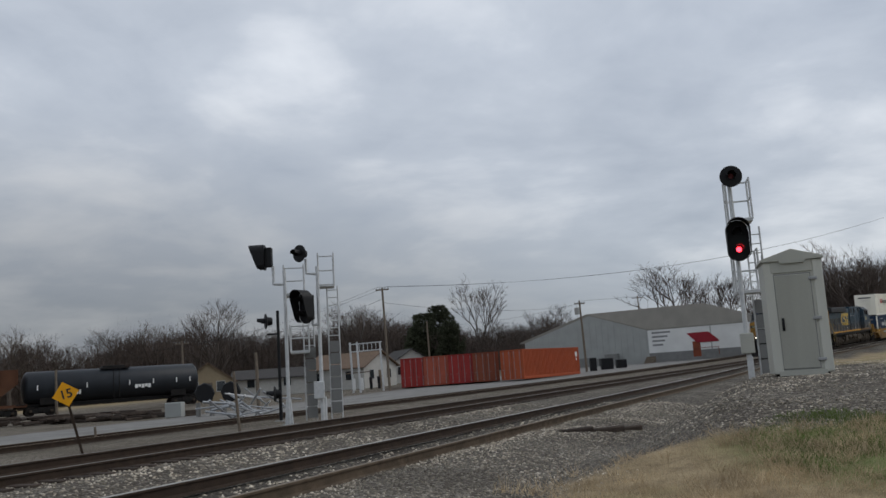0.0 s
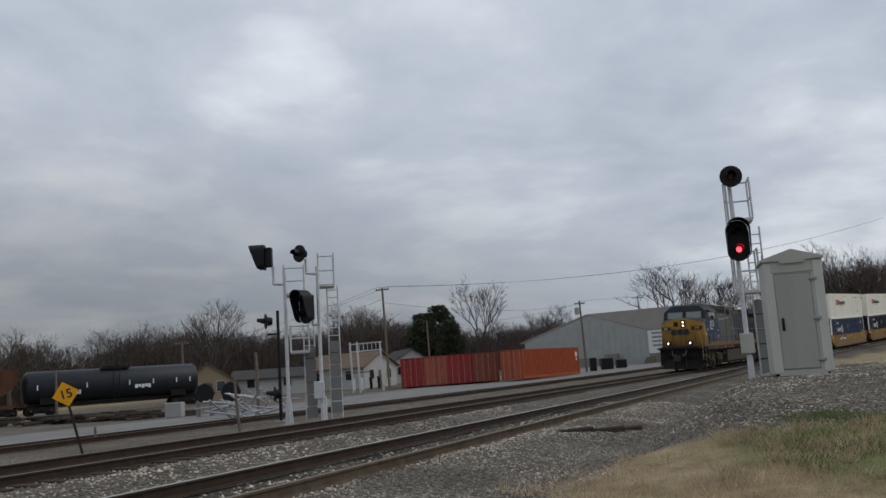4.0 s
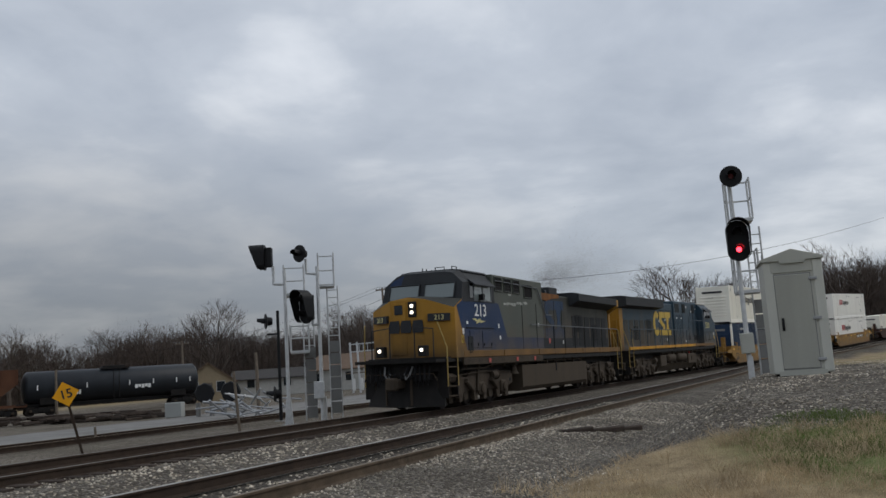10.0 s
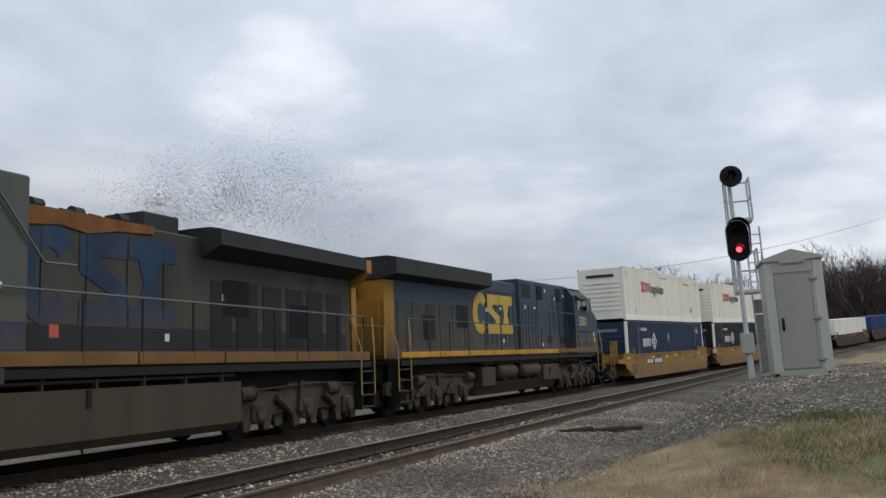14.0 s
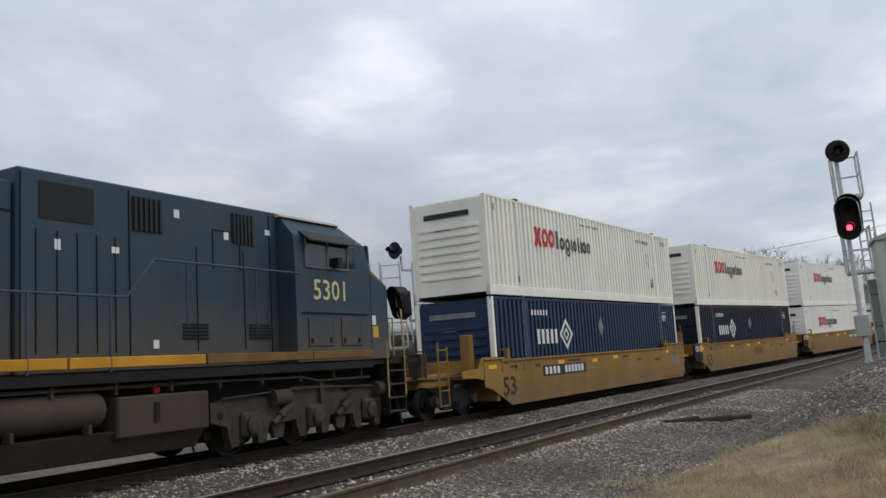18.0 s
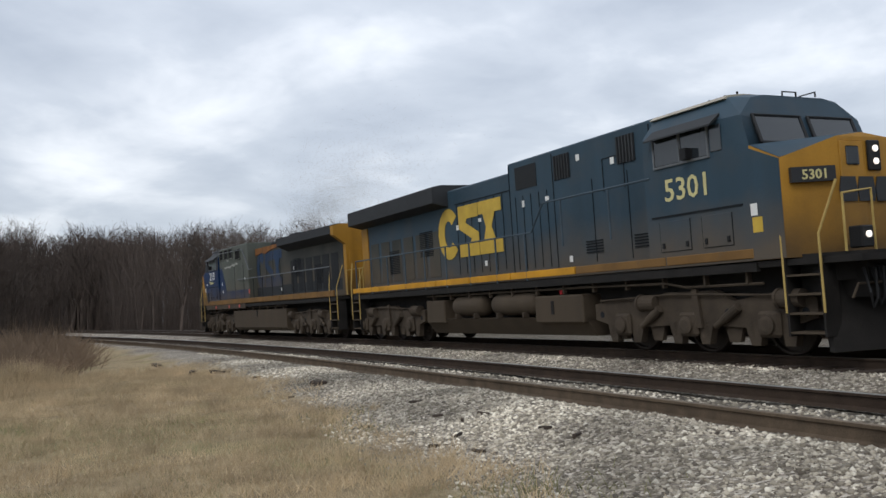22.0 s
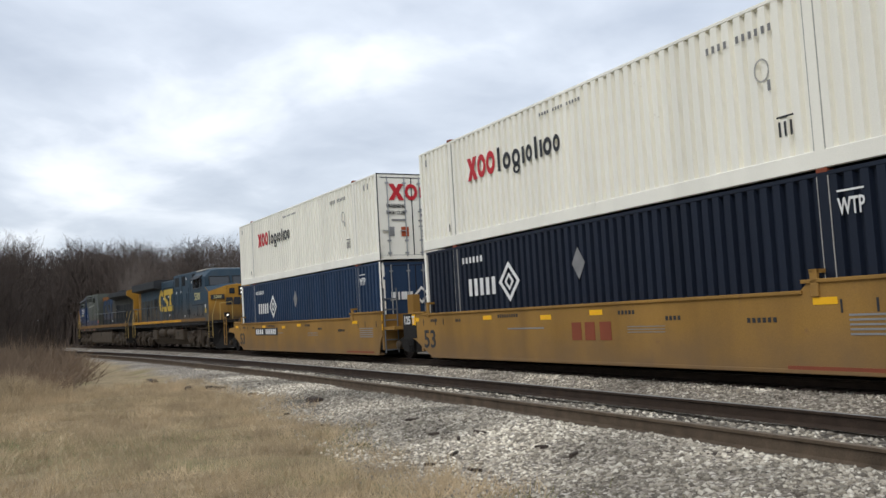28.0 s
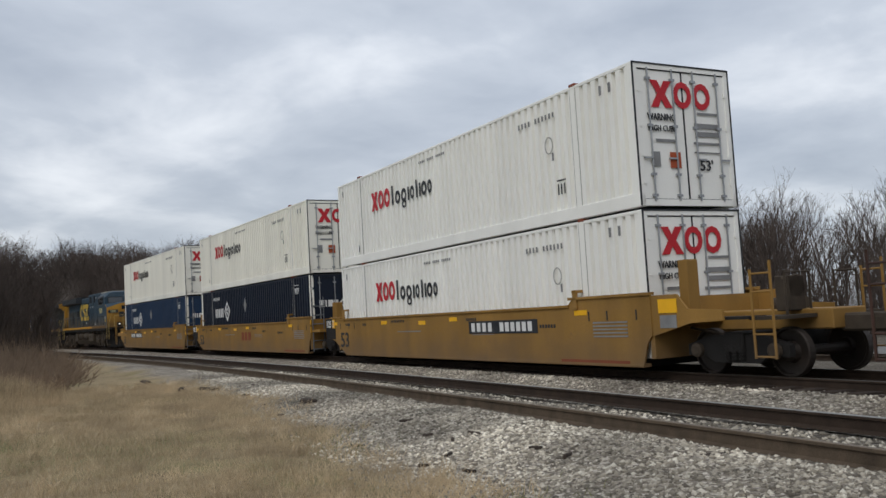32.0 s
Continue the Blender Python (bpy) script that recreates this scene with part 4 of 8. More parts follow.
        pipe(fr, [Vector(v) for v in vs] + [Vector(vs[0])], 0.035, seg=5)
        part("windscreen_frame", fr, M["roof_dark"], cab)
    # nose
    bm = bmesh.new()
    plan = [(xf + 0.18, -W), (X(1.24), -W), (X(0.80), -0.62), (X(0.80), 0.62), (X(1.24), W), (xf + 0.18, W)]
    tops = [3.52, 3.22, 3.52, 3.52, 3.22, 3.52]
    lowr = [bm.verts.new((x, y, 1.62)) for x, y in plan]
    topr = [bm.verts.new((x, y, z)) for (x, y), z in zip(plan, tops)]
    rid = [bm.verts.new((X(0.83), 0, 3.60)), bm.verts.new((xf + 0.18, 0, 3.68))]
    for i in range(6):
        j = (i + 1) % 6
        bm.faces.new((lowr[i], lowr[j], topr[j], topr[i]))
    bm.faces.new(lowr[::-1])
    bm.faces.new((topr[2], topr[3], rid[0]))
    bm.faces.new((topr[3], topr[4], rid[0]))
    bm.faces.new((topr[4], topr[5], rid[1], rid[0]))
    bm.faces.new((topr[1], topr[2], rid[0]))
    bm.faces.new((topr[0], topr[1], rid[0], rid[1]))
    bm.faces.new((topr[5], topr[0], rid[1]))
    nose = part("nose", bm, M["yellow"], lo, "dirty yellow short hood")
    for sgn in (1, -1):                       # paint break from yellow to blue on the flank
        y = sgn * (W + 0.003)
        bm = bmesh.new()
        if old:
            prism(bm, [(X(2.32), 1.63), (X(1.26), 1.63), (X(1.25), 3.21), (X(1.40), 3.27)], *sorted((y + sgn * 0.003, y + sgn * 0.012)), "y")
            part("paint_flash", bm, M["yellow"], cab)
            bm = bmesh.new()
            prism(bm, [(X(2.05), 1.9), (X(2.0), 1.64), (X(1.43), 3.28), (X(1.98), 3.49)], *sorted((y, y + sgn * 0.006)), "y")
            part("paint_flash", bm, M["blue_bright"], cab)
        else:
            prism(bm, [(X(2.05), 1.63), (X(1.26), 1.63), (X(1.25), 3.21), (X(1.98), 3.49)], *sorted((y, y + sgn * 0.006)), "y")
            part("paint_flash", bm, M["blue"], cab)
    tops_bm = bmesh.new()
    for k in (1, -1):
        e = 0.006
        pts = [(X(1.24), k * W, 3.22 + e), (xf + 0.2, k * W, 3.52 + e), (xf + 0.2, 0, 3.68 + e), (X(0.83), 0, 3.60 + e)]
        loft(tops_bm, [pts, [(x, y, z + 0.004) for x, y, z in pts]])
    part("nose_top", tops_bm, M[body] if not old else M["hood_grey"], nose)
    # number boards on the angled facets, headlamps, door, grab irons
    for sgn in (1, -1):
        d = Vector((X(0.80) - X(1.24), sgn * (0.62 - W), 0)).normalized()
        nrm = Vector((abs(d.y), sgn * abs(d.x), 0))
        mid = Vector((X(1.01), sgn * 1.05, 2.92)) + nrm * 0.03
        bm = bmesh.new()
        loft(bm, [[mid + d * a + Vector((0, 0, b)) + nrm * c for a, b in ((-0.36, -0.12), (0.36, -0.12), (0.36, 0.12), (-0.36, 0.12))] for c in (-0.06, 0.06)])
        nb = part("number_board", bm, M["mark_dark"], nose, "dark number board")
        tb = text_bm(number, 0.16)
        w = max(v.co.x for v in tb.verts)
        run = Vector((0, 0, 1)).cross(nrm) * 1.0
        for v in tb.verts:
            v.co = mid + nrm * (0.066 - v.co.y) + run * (v.co.x - w / 2) + Vector((0, 0, v.co.z - 0.08))
        part("lettering", tb, M["cream"], nb)
    bm = bmesh.new()
    box(bm, X(0.81), X(0.74), -0.15 + 0.2, 0.15 + 0.2, 2.96, 3.46, bevel=0.02)
    hl = part("headlamp_housing", bm, M["black"], nose, "black twin headlamp housing")
    for z in (3.11, 3.32):
        part("headlamp", revolve(bmesh.new(), [(0.001, 0.0), (0.052, 0.0), (0.052, 0.03), (0.001, 0.035)], (X(0.74), 0.2, z), "x", 16), M["lamp" if old else "lamp_dim"], hl, "lit headlamp" if old else "dimmed headlamp")
    bm = bmesh.new()
    box(bm, X(0.81), X(0.78), -0.6, -0.02, 1.75, 3.45, bevel=0.02)
    nd = part("nose_door", bm, M["yellow"], nose, "yellow nose door with a small window")
    part("door_window", B(X(0.79), X(0.765), -0.46, -0.16, 3.05, 3.36, bevel=0.02), M["glass"], nd)
    for k in range(3):
        bm = bmesh.new()
        prism(bm, [(-0.66 + 0.43 * k + a, 2.46 + b) for a, b in ((0, 0), (0.36, 0), (0.39, 0.14), (0.36, 0.4), (0.03, 0.4), (-0.02, 0.2))], X(0.78), X(0.755), "x")
        part("logo_shape", bm, M["mark_dark"], nose)
    # front platform, steps, plough, lights
    bm = bmesh.new()
    prism(bm, [(X(1.0), -1.42), (X(0.62), -1.40), (X(0.16), -0.85), (X(0.08), -0.5), (X(0.08), 0.5), (X(0.16), 0.85), (X(0.62), 1.40), (X(1.0), 1.42)], 1.48, 1.66, "z")
    prism(bm, [(X(0.9), -1.3), (X(0.62), -1.28), (X(0.2), -0.8), (X(0.2), 0.8), (X(0.62), 1.28), (X(0.9), 1.3)], 1.22, 1.48, "z")
    part("front_platform", bm, M["under_dark"], lo)
    for sgn in (1, -1):
        dl = part("ditch_light_housing", B(X(0.48), X(0.2), *sorted((sgn * 0.62, sgn * 0.9)), 1.70, 2.04, bevel=0.02), M["black"], lo)
        part("ditch_light", revolve(bmesh.new(), [(0.001, 0), (0.052, 0), (0.052, 0.03), (0.001, 0.04)], (X(0.2), sgn * 0.76, 1.90), "x", 16), M["lamp" if old else "lamp_dim"], dl)
    bm = bmesh.new()
    vee = lambda d, z, w, k=0.5: [(X(d + k), -w, z), (X(d), -0.3, z), (X(d), 0.3, z), (X(d + k), w, z), (X(d + k + 0.12), w, z), (X(d + 0.16), 0.3, z), (X(d + 0.16), -0.3, z), (X(d + k + 0.12), -w, z)]
    loft(bm, [vee(0.3, 1.24, 1.22), vee(0.16, 0.75, 1.3), vee(0.0, 0.14, 1.38)])
    part("snow_plough", bm, M["under_dark"], lo, "dark steel snow plough")
    tip = 0.0 if old else 0.42          # the coupled end reaches further
    bm = B(X(0.4), X(-0.42) + tip, -0.16, 0.16, 0.72, 1.02, bevel=0.04)
    box(bm, X(-0.5) + tip - 0.3, X(-0.5) + tip, -0.24, 0.12, 0.66, 1.06, bevel=0.05)
    part("coupler", bm, M["under"], lo)
    for sgn in (1, -1):
        part("cut_lever", pipe(bmesh.new(), [(X(0.0), sgn * 0.2, 1.12), (X(-0.02), sgn * 0.6, 1.16), (X(0.1), sgn * 1.2, 1.16), (X(0.14), sgn * 1.3, 0.95)], 0.022, 6), M["under"], lo)
        part("plough_rib", B(X(0.06), X(-0.03), *sorted((sgn * 0.42, sgn * 0.47)), 0.2, 1.1), M["under"], lo)
        for yy, dz in ((0.62, 0.0), (0.78, 0.06), (0.95, 0.02)):
            part("multiple_unit_hose", pipe(bmesh.new(), [(X(0.12), sgn * yy, 1.45), (X(-0.04), sgn * yy, 1.34 + dz), (X(-0.06), sgn * (yy + 0.03), 0.9 + dz), (X(-0.02), sgn * (yy + 0.09), 0.78 + dz), (X(-0.04), sgn * (yy + 0.15), 1.0 + dz), (X(0.08), sgn * (yy + 0.13), 1.4)], 0.021, 6), M["black"], lo)
    part("rear_coupler", B(-11.0, -10.1, -0.16, 0.16, 0.72, 1.02, bevel=0.04), M["under"], lo)
    for sgn in (1, -1):
        for k, yy in enumerate((0.34, 0.5, 0.66)):
            pts = [(X(0.05), sgn * yy, 1.4), (X(-0.08), sgn * (yy - 0.05), 1.15), (X(-0.1), sgn * (yy - 0.18), 1.0), (X(-0.06), sgn * (yy - 0.24), 1.18)]
            part("air_hose", pipe(bmesh.new(), pts, 0.03, 8), M["mark_grey"] if k == 1 else M["black"], lo)
        for end in (1, -1):
            st = bmesh.new()
            xs = X(0.95) if end > 0 else X(20.4)
            box(st, xs - 0.34, xs + 0.34, *sorted((sgn * 1.13, sgn * 1.16)), 0.38, 1.62)
            for dx in (-0.34, 0.34):
                box(st, xs + dx - 0.02, xs + dx + 0.02, *sorted((sgn * 1.15, sgn * 1.5)), 0.38, 1.62)
            sw = part("step_well", st, M["under_dark"], lo, "dark steel step well")
            for i, z in enumerate((0.42, 0.72, 1.02, 1.32)):
                part("step", B(xs - 0.33, xs + 0.33, *sorted((sgn * 1.18, sgn * 1.49)), z, z + 0.035), M["tank_grey"], sw)
            hr = "rail_yellow"
            for dx in (-0.36, 0.36):
                handrail(lo, [(xs + dx, sgn * 1.5, 0.75), (xs + dx, sgn * 1.5, 1.95), (xs + dx - 0.25 * end * (1 if dx * end < 0 else -1), sgn * 1.32, 2.75)], 0.02, hr, "grab_rail")
            xe = X(0.34) if end > 0 else X(20.85)
            handrail(lo, [(xe, sgn * 1.12, 1.66), (xe, sgn * 1.12, 2.55), (xe, sgn * 0.45, 2.62), (xe, sgn * 0.45, 1.66)], 0.022, "rail_dark" if old and end > 0 else hr, "end_rail")
    # behind the cab: electrical cabinet, engine hood, radiator
    xa = X(9.75) if old else X(10.4)
    bm = B(xa, xr, -aw, aw, 1.6, 4.5 if old else 4.58, bevel=0.03)
    aux = part("electrical_cabinet", bm, M["grey_paint"] if old else M["blue"], lo, "faded grey cabinet section" if old else "dark blue cabinet section")
    bm = B(X(20.4), xa, -1.0, 1.0, 1.6, 4.14 if old else 4.38, bevel=0.04)
    hd = part("engine_hood", bm, M[hood], lo, "sooty grey engine hood" if old else "dark blue engine hood with door seams")
    wz = (3.72, 4.06, 4.34) if old else (3.92, 4.14, 4.56)
    bm = bmesh.new()
    cross = [(-1.5, wz[1] - 0.1), (-1.0, wz[0]), (1.0, wz[0]), (1.5, wz[1] - 0.1), (1.5, wz[2] - 0.06), (1.2, wz[2]), (-1.2, wz[2]), (-1.5, wz[2] - 0.06)]
    prism(bm, cross, X(20.45 if old else 20.72), X(14.3) if old else X(13.9), "x")
    part("radiator_wing", bm, M["roof_dark"], lo, "dark overhanging radiator housing")
    bm = bmesh.new()
    if old:          # the flared end of the radiator housing is yellow too
        prism(bm, [(-1.02, 1.64), (1.02, 1.64), (1.02, 3.55), (1.5, 3.9), (1.5, 4.24), (1.2, 4.31), (-1.2, 4.31), (-1.5, 4.24), (-1.5, 3.9), (-1.02, 3.55)], X(20.72), X(20.46), "x")
    else:
        prism(bm, [(-1.03, 1.64), (1.03, 1.64), (1.03, 3.9), (-1.03, 3.9)], X(20.66), X(20.1), "x")
    rp = part("rear_panel", bm, M["yellow"], lo, "yellow painted rear end")
    for yy in (-0.5, 0.5):
        part("rear_door", B(X(20.75), X(20.70) if old else X(20.64), yy - 0.4, yy + 0.4, 1.75, 3.3, bevel=0.01), M["yellow"], rp)
    part("rear_lamp_housing", B(X(20.80), X(20.66), -0.16, 0.16, 3.4, 3.85, bevel=0.02), M["black"], rp, "black twin lamp housing")
    for zz in (3.52, 3.73):
        part("rear_lamp", revolve(bmesh.new(), [(0.001, 0.0), (0.06, 0.0), (0.06, -0.02), (0.001, -0.03)], (X(20.80), 0, zz), "x", 14), M["lamp_off"], rp)
    for sgn in (1, -1):
        y = sgn * 1.003
        ya = sgn * (aw + 0.003)
        d = sgn * 0.012
        bm = bmesh.new()
        for i, xx in enumerate(np.arange(X(13.4), xa - 0.2, 0.42)):
            box(bm, xx, xx + 0.013, *sorted((y, y + d)), 1.95, 3.9)
        box(bm, X(13.5), xa, *sorted((y, y + d)), 3.92, 3.945)
        if old:
            bm.free()
            for xx in np.arange(X(13.2), xa - 0.3, 0.95):
                part("door_seam", B(xx, xx + 0.012, *sorted((y, y + d)), 2.4, 3.85), M["seam"], hd)
        else:
            split_parts("door_seam", bm, M["seam"], hd)
        for i in range(6):
            a = X(19.9) + i * 0.92
            part("radiator_door", B(a, a + 0.7, *sorted((y, y + d)), 1.95, 3.3, bevel=0.004), M["louvre"] if old else M["hood_grey"], hd)
        for xa_, xb_, zo in ((15.9, 15.0, 0.0), (18.3, 17.5, -0.4)):
            bm = bmesh.new()
            for i in range(14):
                z = 2.6 + i * 0.055 + zo
                box(bm, X(xa_), X(xb_), *sorted((y + d, y + 2 * d)), z, z + 0.03)
            part("hood_louvre", bm, M["seam"], hd)
        spans = [(4.95, 5.6), (5.8, 6.45), (6.65, 7.3), (7.75, 8.6)] if old else [(7.72, 8.36), (5.45, 6.05), (9.1, 10.05)]
        for i, (a, b) in enumerate(spans):
            z0, z1 = (3.92, 4.42) if old and i < 3 else ((3.8, 4.3) if old else (3.86, 4.42))
            bm = B(X(b), X(a), *sorted((ya - sgn * 0.02, ya + sgn * 0.008)), z0, z1)
            vent = part("intake_vent", bm, M["vent_dark" if old else "louvre"], aux, "dark louvred air intake")
            if old and i < 3:
                for k in range(5):
                    part("slat", B(X(b), X(a), *sorted((ya, ya + sgn * 0.01)), z0 + 0.05 + 0.1 * k, z0 + 0.075 + 0.1 * k), M["louvre"], vent)
            if old:
                part("vent_frame", pipe(bmesh.new(), [(X(b), ya + sgn * 0.012, z0), (X(b), ya + sgn * 0.012, z1), (X(a), ya + sgn * 0.012, z1), (X(a), ya + sgn * 0.012, z0), (X(b), ya + sgn * 0.012, z0)], 0.03, 4), M["grey_paint"], vent, "faded grey vent frame")
            elif i != 2:
                bm = bmesh.new()
                for k in range(6):
                    xx = X(b) + (k + 0.3) * (X(a) - X(b)) / 6
                    box(bm, xx, xx + 0.05, *sorted((ya, ya + sgn * 0.035)), z0, z1)
                part("slat", bm, M["roof_dark"], vent)
        bm = bmesh.new()
        if old:
            for a in (4.8, 7.5, 9.0):
                box(bm, X(a) - 0.01, X(a) + 0.01, *sorted((ya, ya + d)), 1.8, 3.6)
        else:
            for a in (5.0, 8.42, 10.35):
                box(bm, X(a) - 0.009, X(a) + 0.009, *sorted((ya, ya + d)), 1.75, 4.5)
            for a in (5.75, 6.95, 8.7, 9.05, 9.4, 9.75, 10.1):
                box(bm, X(a) - 0.006, X(a) + 0.006, *sorted((ya, ya + d)), 1.9, 3.7)
            for z0, z1, a, b in ((3.35, 4.05, 5.85, 6.55),):
                for bx in ((X(b), X(a), z1, z1 + 0.015), (X(b), X(b) + 0.015, z0, z1), (X(a), X(a) + 0.015, z0, z1)):
                    box(bm, bx[0], bx[1], *sorted((ya, ya + d)), bx[2], bx[3])
        split_parts("panel_seam", bm, M["seam"], aux)
        if old:       # two-tone sides
            bm = bmesh.new()
            prism(bm, [(X(4.75), 1.86), (X(5.95), 1.86), (X(5.95), 2.28), (X(5.25), 3.47), (X(4.75), 3.5)], *sorted((ya, ya + sgn * 0.007)), "y")
            prism(bm, [(X(5.95), 1.86), (X(9.7), 1.86), (X(9.7), 2.28), (X(5.95), 2.28)], *sorted((ya, ya + sgn * 0.007)), "y")
            part("paint_panel", bm, M["blue_bright"], aux, "worn blue paint panel")
            bm = bmesh.new()
            box(bm, X(20.2), X(9.8), *sorted((y, y + sgn * 0.004)), 1.86, 2.3)
            part("paint_band", bm, M["roof_dark"], hd)
            logo_blocks(lo, X(9.85) if sgn > 0 else X(13.5), X(13.5) if sgn > 0 else X(9.85), 2.28, 3.9, sgn * 1.006, sgn, "logo_faded")
            bm = bmesh.new()
            prism(bm, [(X(12.9), 4.17), (X(9.8), 4.17), (X(9.8), 3.82), (X(10.7), 3.92), (X(11.3), 3.84), (X(12.0), 3.97), (X(12.9), 4.02)], *sorted((y, y + sgn * 0.03)), "y")
            part("exhaust_shroud", bm, M["rustorange"], hd, "rust-orange heat-burnt panel")
            rk = random.Random(40 + sgn)
            for a0, a1, zc in ((5.75, 6.9, 3.5), (7.0, 7.6, 3.56), (7.7, 8.1, 3.6), (6.2, 6.5, 3.86)):
                n = 9
                xs_ = [X(a0) - (a0 - a1) * -k / n for k in range(n + 1)]
                up_ = [(x_, zc + rk.uniform(0.01, 0.07)) for x_ in xs_]
                dn_ = [(x_, zc - rk.uniform(0.01, 0.08)) for x_ in xs_[::-1]]
                bm = bmesh.new()
                prism(bm, up_ + dn_, *sorted((ya, ya + sgn * 0.004)), "y")
                part("flaked_patch", bm, M["chip"], aux, "pale patch of flaked paint")
            for a in (4.1, 6.6, 8.4, 10.15):
                part("sticker", B(X(a) - 0.09, X(a) + 0.09, *sorted((sgn * 1.522, sgn * 1.53)), 1.42 if a < 9 else 2.05, 1.56 if a < 9 else 2.25), M["red_sticker"], lo)
        else:
            logo_blocks(lo, X(14.6) if sgn < 0 else X(10.95), X(10.95) if sgn < 0 else X(14.6), 2.42, 3.84, sgn * 1.012, sgn, "logo_yellow")
            bm = bmesh.new()
            for a, z in ((5.35, 2.1), (7.0, 2.1)):
                for k in range(5):
                    box(bm, X(a) - 0.3, X(a) + 0.3, *sorted((ya, ya + sgn * 0.02)), z + k * 0.06, z + k * 0.06 + 0.025)
            split_parts("vent_slot", bm, M["seam"], aux)
        # stickers
        rng = random.Random(5 + sgn)
        spots_ = [(5.2, 2.6), (5.3, 2.2), (9.2, 2.75), (2.3, 2.7), (13.3, 2.05), (15, 2.9)] if old else [(7.4, 4.17), (5.05, 4.1), (6.2, 3.9), (9.75, 3.42), (8.7, 3.45), (12.1, 3.3), (13.4, 3.2), (11.9, 2.1), (7.9, 1.95), (14.2, 3.6)]
        for a, z in spots_:
            yy = ya if a < 9.9 and a > 4.8 else (sgn * 1.504 if a <= 4.8 else y)
            w, h = rng.choice(((0.12, 0.14), (0.14, 0.10), (0.10, 0.16)))
            part("sticker", B(X(a) - w / 2, X(a) + w / 2, *sorted((yy, yy + sgn * 0.012)), z, z + h), M["white_mark"], lo)
        # walkway rail: posts and a stepped top rail
        yy = sgn * 1.5
        if old:
            path = [(X(8.2), yy, 2.78), (X(20.2), yy, 2.74)]
            hi = [(X(4.9), sgn * 1.47, 4.28), (X(9.1), sgn * 1.47, 4.22), (X(10.0), sgn * 1.46, 3.2), (X(10.6), yy, 3.2)]
            handrail(lo, hi, 0.022)
            posts = np.arange(X(20.2), X(9.6), 1.35)
        else:
            path = [(X(20.2), yy, 2.76), (X(8.85), yy, 2.72), (X(8.3), yy, 3.34), (X(4.6), yy, 3.34)]
            posts = np.arange(X(20.2), X(9.0), 1.38)
        handrail(lo, path, 0.022, "rail_steel" if old else "rail_blue")
        for px in posts:
            part("stanchion", tube(bmesh.new(), (px, yy, 1.6), (px, yy, 2.74), 0.024, seg=6), M["rail_dark" if old else "rail_blue"], lo)
        if not old:
            for px in (X(5.9), X(7.6)):
                part("stanchion", tube(bmesh.new(), (px, yy, 2.3), (px, yy, 3.34), 0.02, seg=6), M["rail_blue"], lo)
        # number on the cab
        lx = (X(3.0) if sgn > 0 else X(4.22))
        letters(number, 0.42, M["cream"] if not old else M["white_mark"], lo, lx, sgn * 1.504, 2.85 if not old else 2.98, sgn, 1.1 if not old else 0.95, bold=0.012)
        if old:
            bm = bmesh.new()
            p = [(0, 0.14), (0.35, 0.16), (0.33, 0.10), (0.68, 0.16), (0.66, 0.10), (1.1, 0.08), (0.66, 0.0), (0.68, 0.05), (0.33, -0.02), (0.36, 0.05)]
            prism(bm, [(X(2.75) - a, 2.74 + b) for a, b in p], *sorted((sgn * 1.504, sgn * 1.51)), "y")
            part("lightning_flash", bm, M["cream"], lo)
            part("cab_vent", B(X(2.75), X(2.35), *sorted((sgn * 1.5, sgn * 1.52)), 1.75, 2.3), M["louvre"], cab)
        # fuel tank and reservoirs
    if old:
        bm = bmesh.new()
        prism(bm, [(-1.45, 1.25), (-1.45, 0.45), (-1.3, 0.3), (1.3, 0.3), (1.45, 0.45), (1.45, 1.25)], X(15.0), X(7.2), "x")
        ft = part("fuel_tank", bm, M["tank_grey"], lo, "dusty grey fuel tank")
        for sgn in (1, -1):
            part("tank_gauge", B(X(11.0), X(10.9), *sorted((sgn * 1.45, sgn * 1.47)), 0.95, 1.24), M["seam"], ft)
            part("bell", revolve(bmesh.new(), [(0.03, 0.35), (0.1, 0.3), (0.14, 0.1), (0.2, 0.0), (0.001, 0.0)], (X(6.8), sgn * 1.25, 0.95), "z", 16), M["under"], lo)
    else:
        bm = bmesh.new()
        prism(bm, [(-1.4, 0.72), (-1.1, 0.3), (1.1, 0.3), (1.4, 0.72)], X(15.0), X(7.1), "x")
        box(bm, X(9.0), X(7.1), -1.45, 1.45, 0.6, 1.22, bevel=0.03)
        box(bm, X(14.9), X(13.75), -1.42, 1.42, 0.6, 1.25, bevel=0.03)
        # dark box added to block the light showing through behind the reservoirs
        part("tank_backing", B(X(15.0), X(7.1), -0.9, 0.9, 0.55, 1.4), M["under_dark"], lo)
        ft = part("fuel_tank", bm, M["tank_grey"], lo, "dusty grey fuel tank")
        for sgn in (1, -1):
            for a, b in ((9.1, 11.15), (11.6, 13.3)):
                prof = [(0.001, 0), (0.16, 0.02), (0.25, 0.09), (0.28, 0.2), (0.28, b - a - 0.2), (0.25, b - a - 0.09), (0.16, b - a - 0.02), (0.001, b - a)]
                part("air_reservoir", revolve(bmesh.new(), prof, (X(b), sgn * 1.18, 1.06), "x", 22), M["tank_grey"], lo, "dusty cylindrical air reservoir", True)
                for t in (0.2, 0.8):
                    part("strap", B(X(b) + (b - a) * t - 0.03, X(b) + (b - a) * t + 0.03, *sorted((sgn * 1.3, sgn * 1.48)), 0.72, 0.86, bevel=0.01), M["under"], ft)
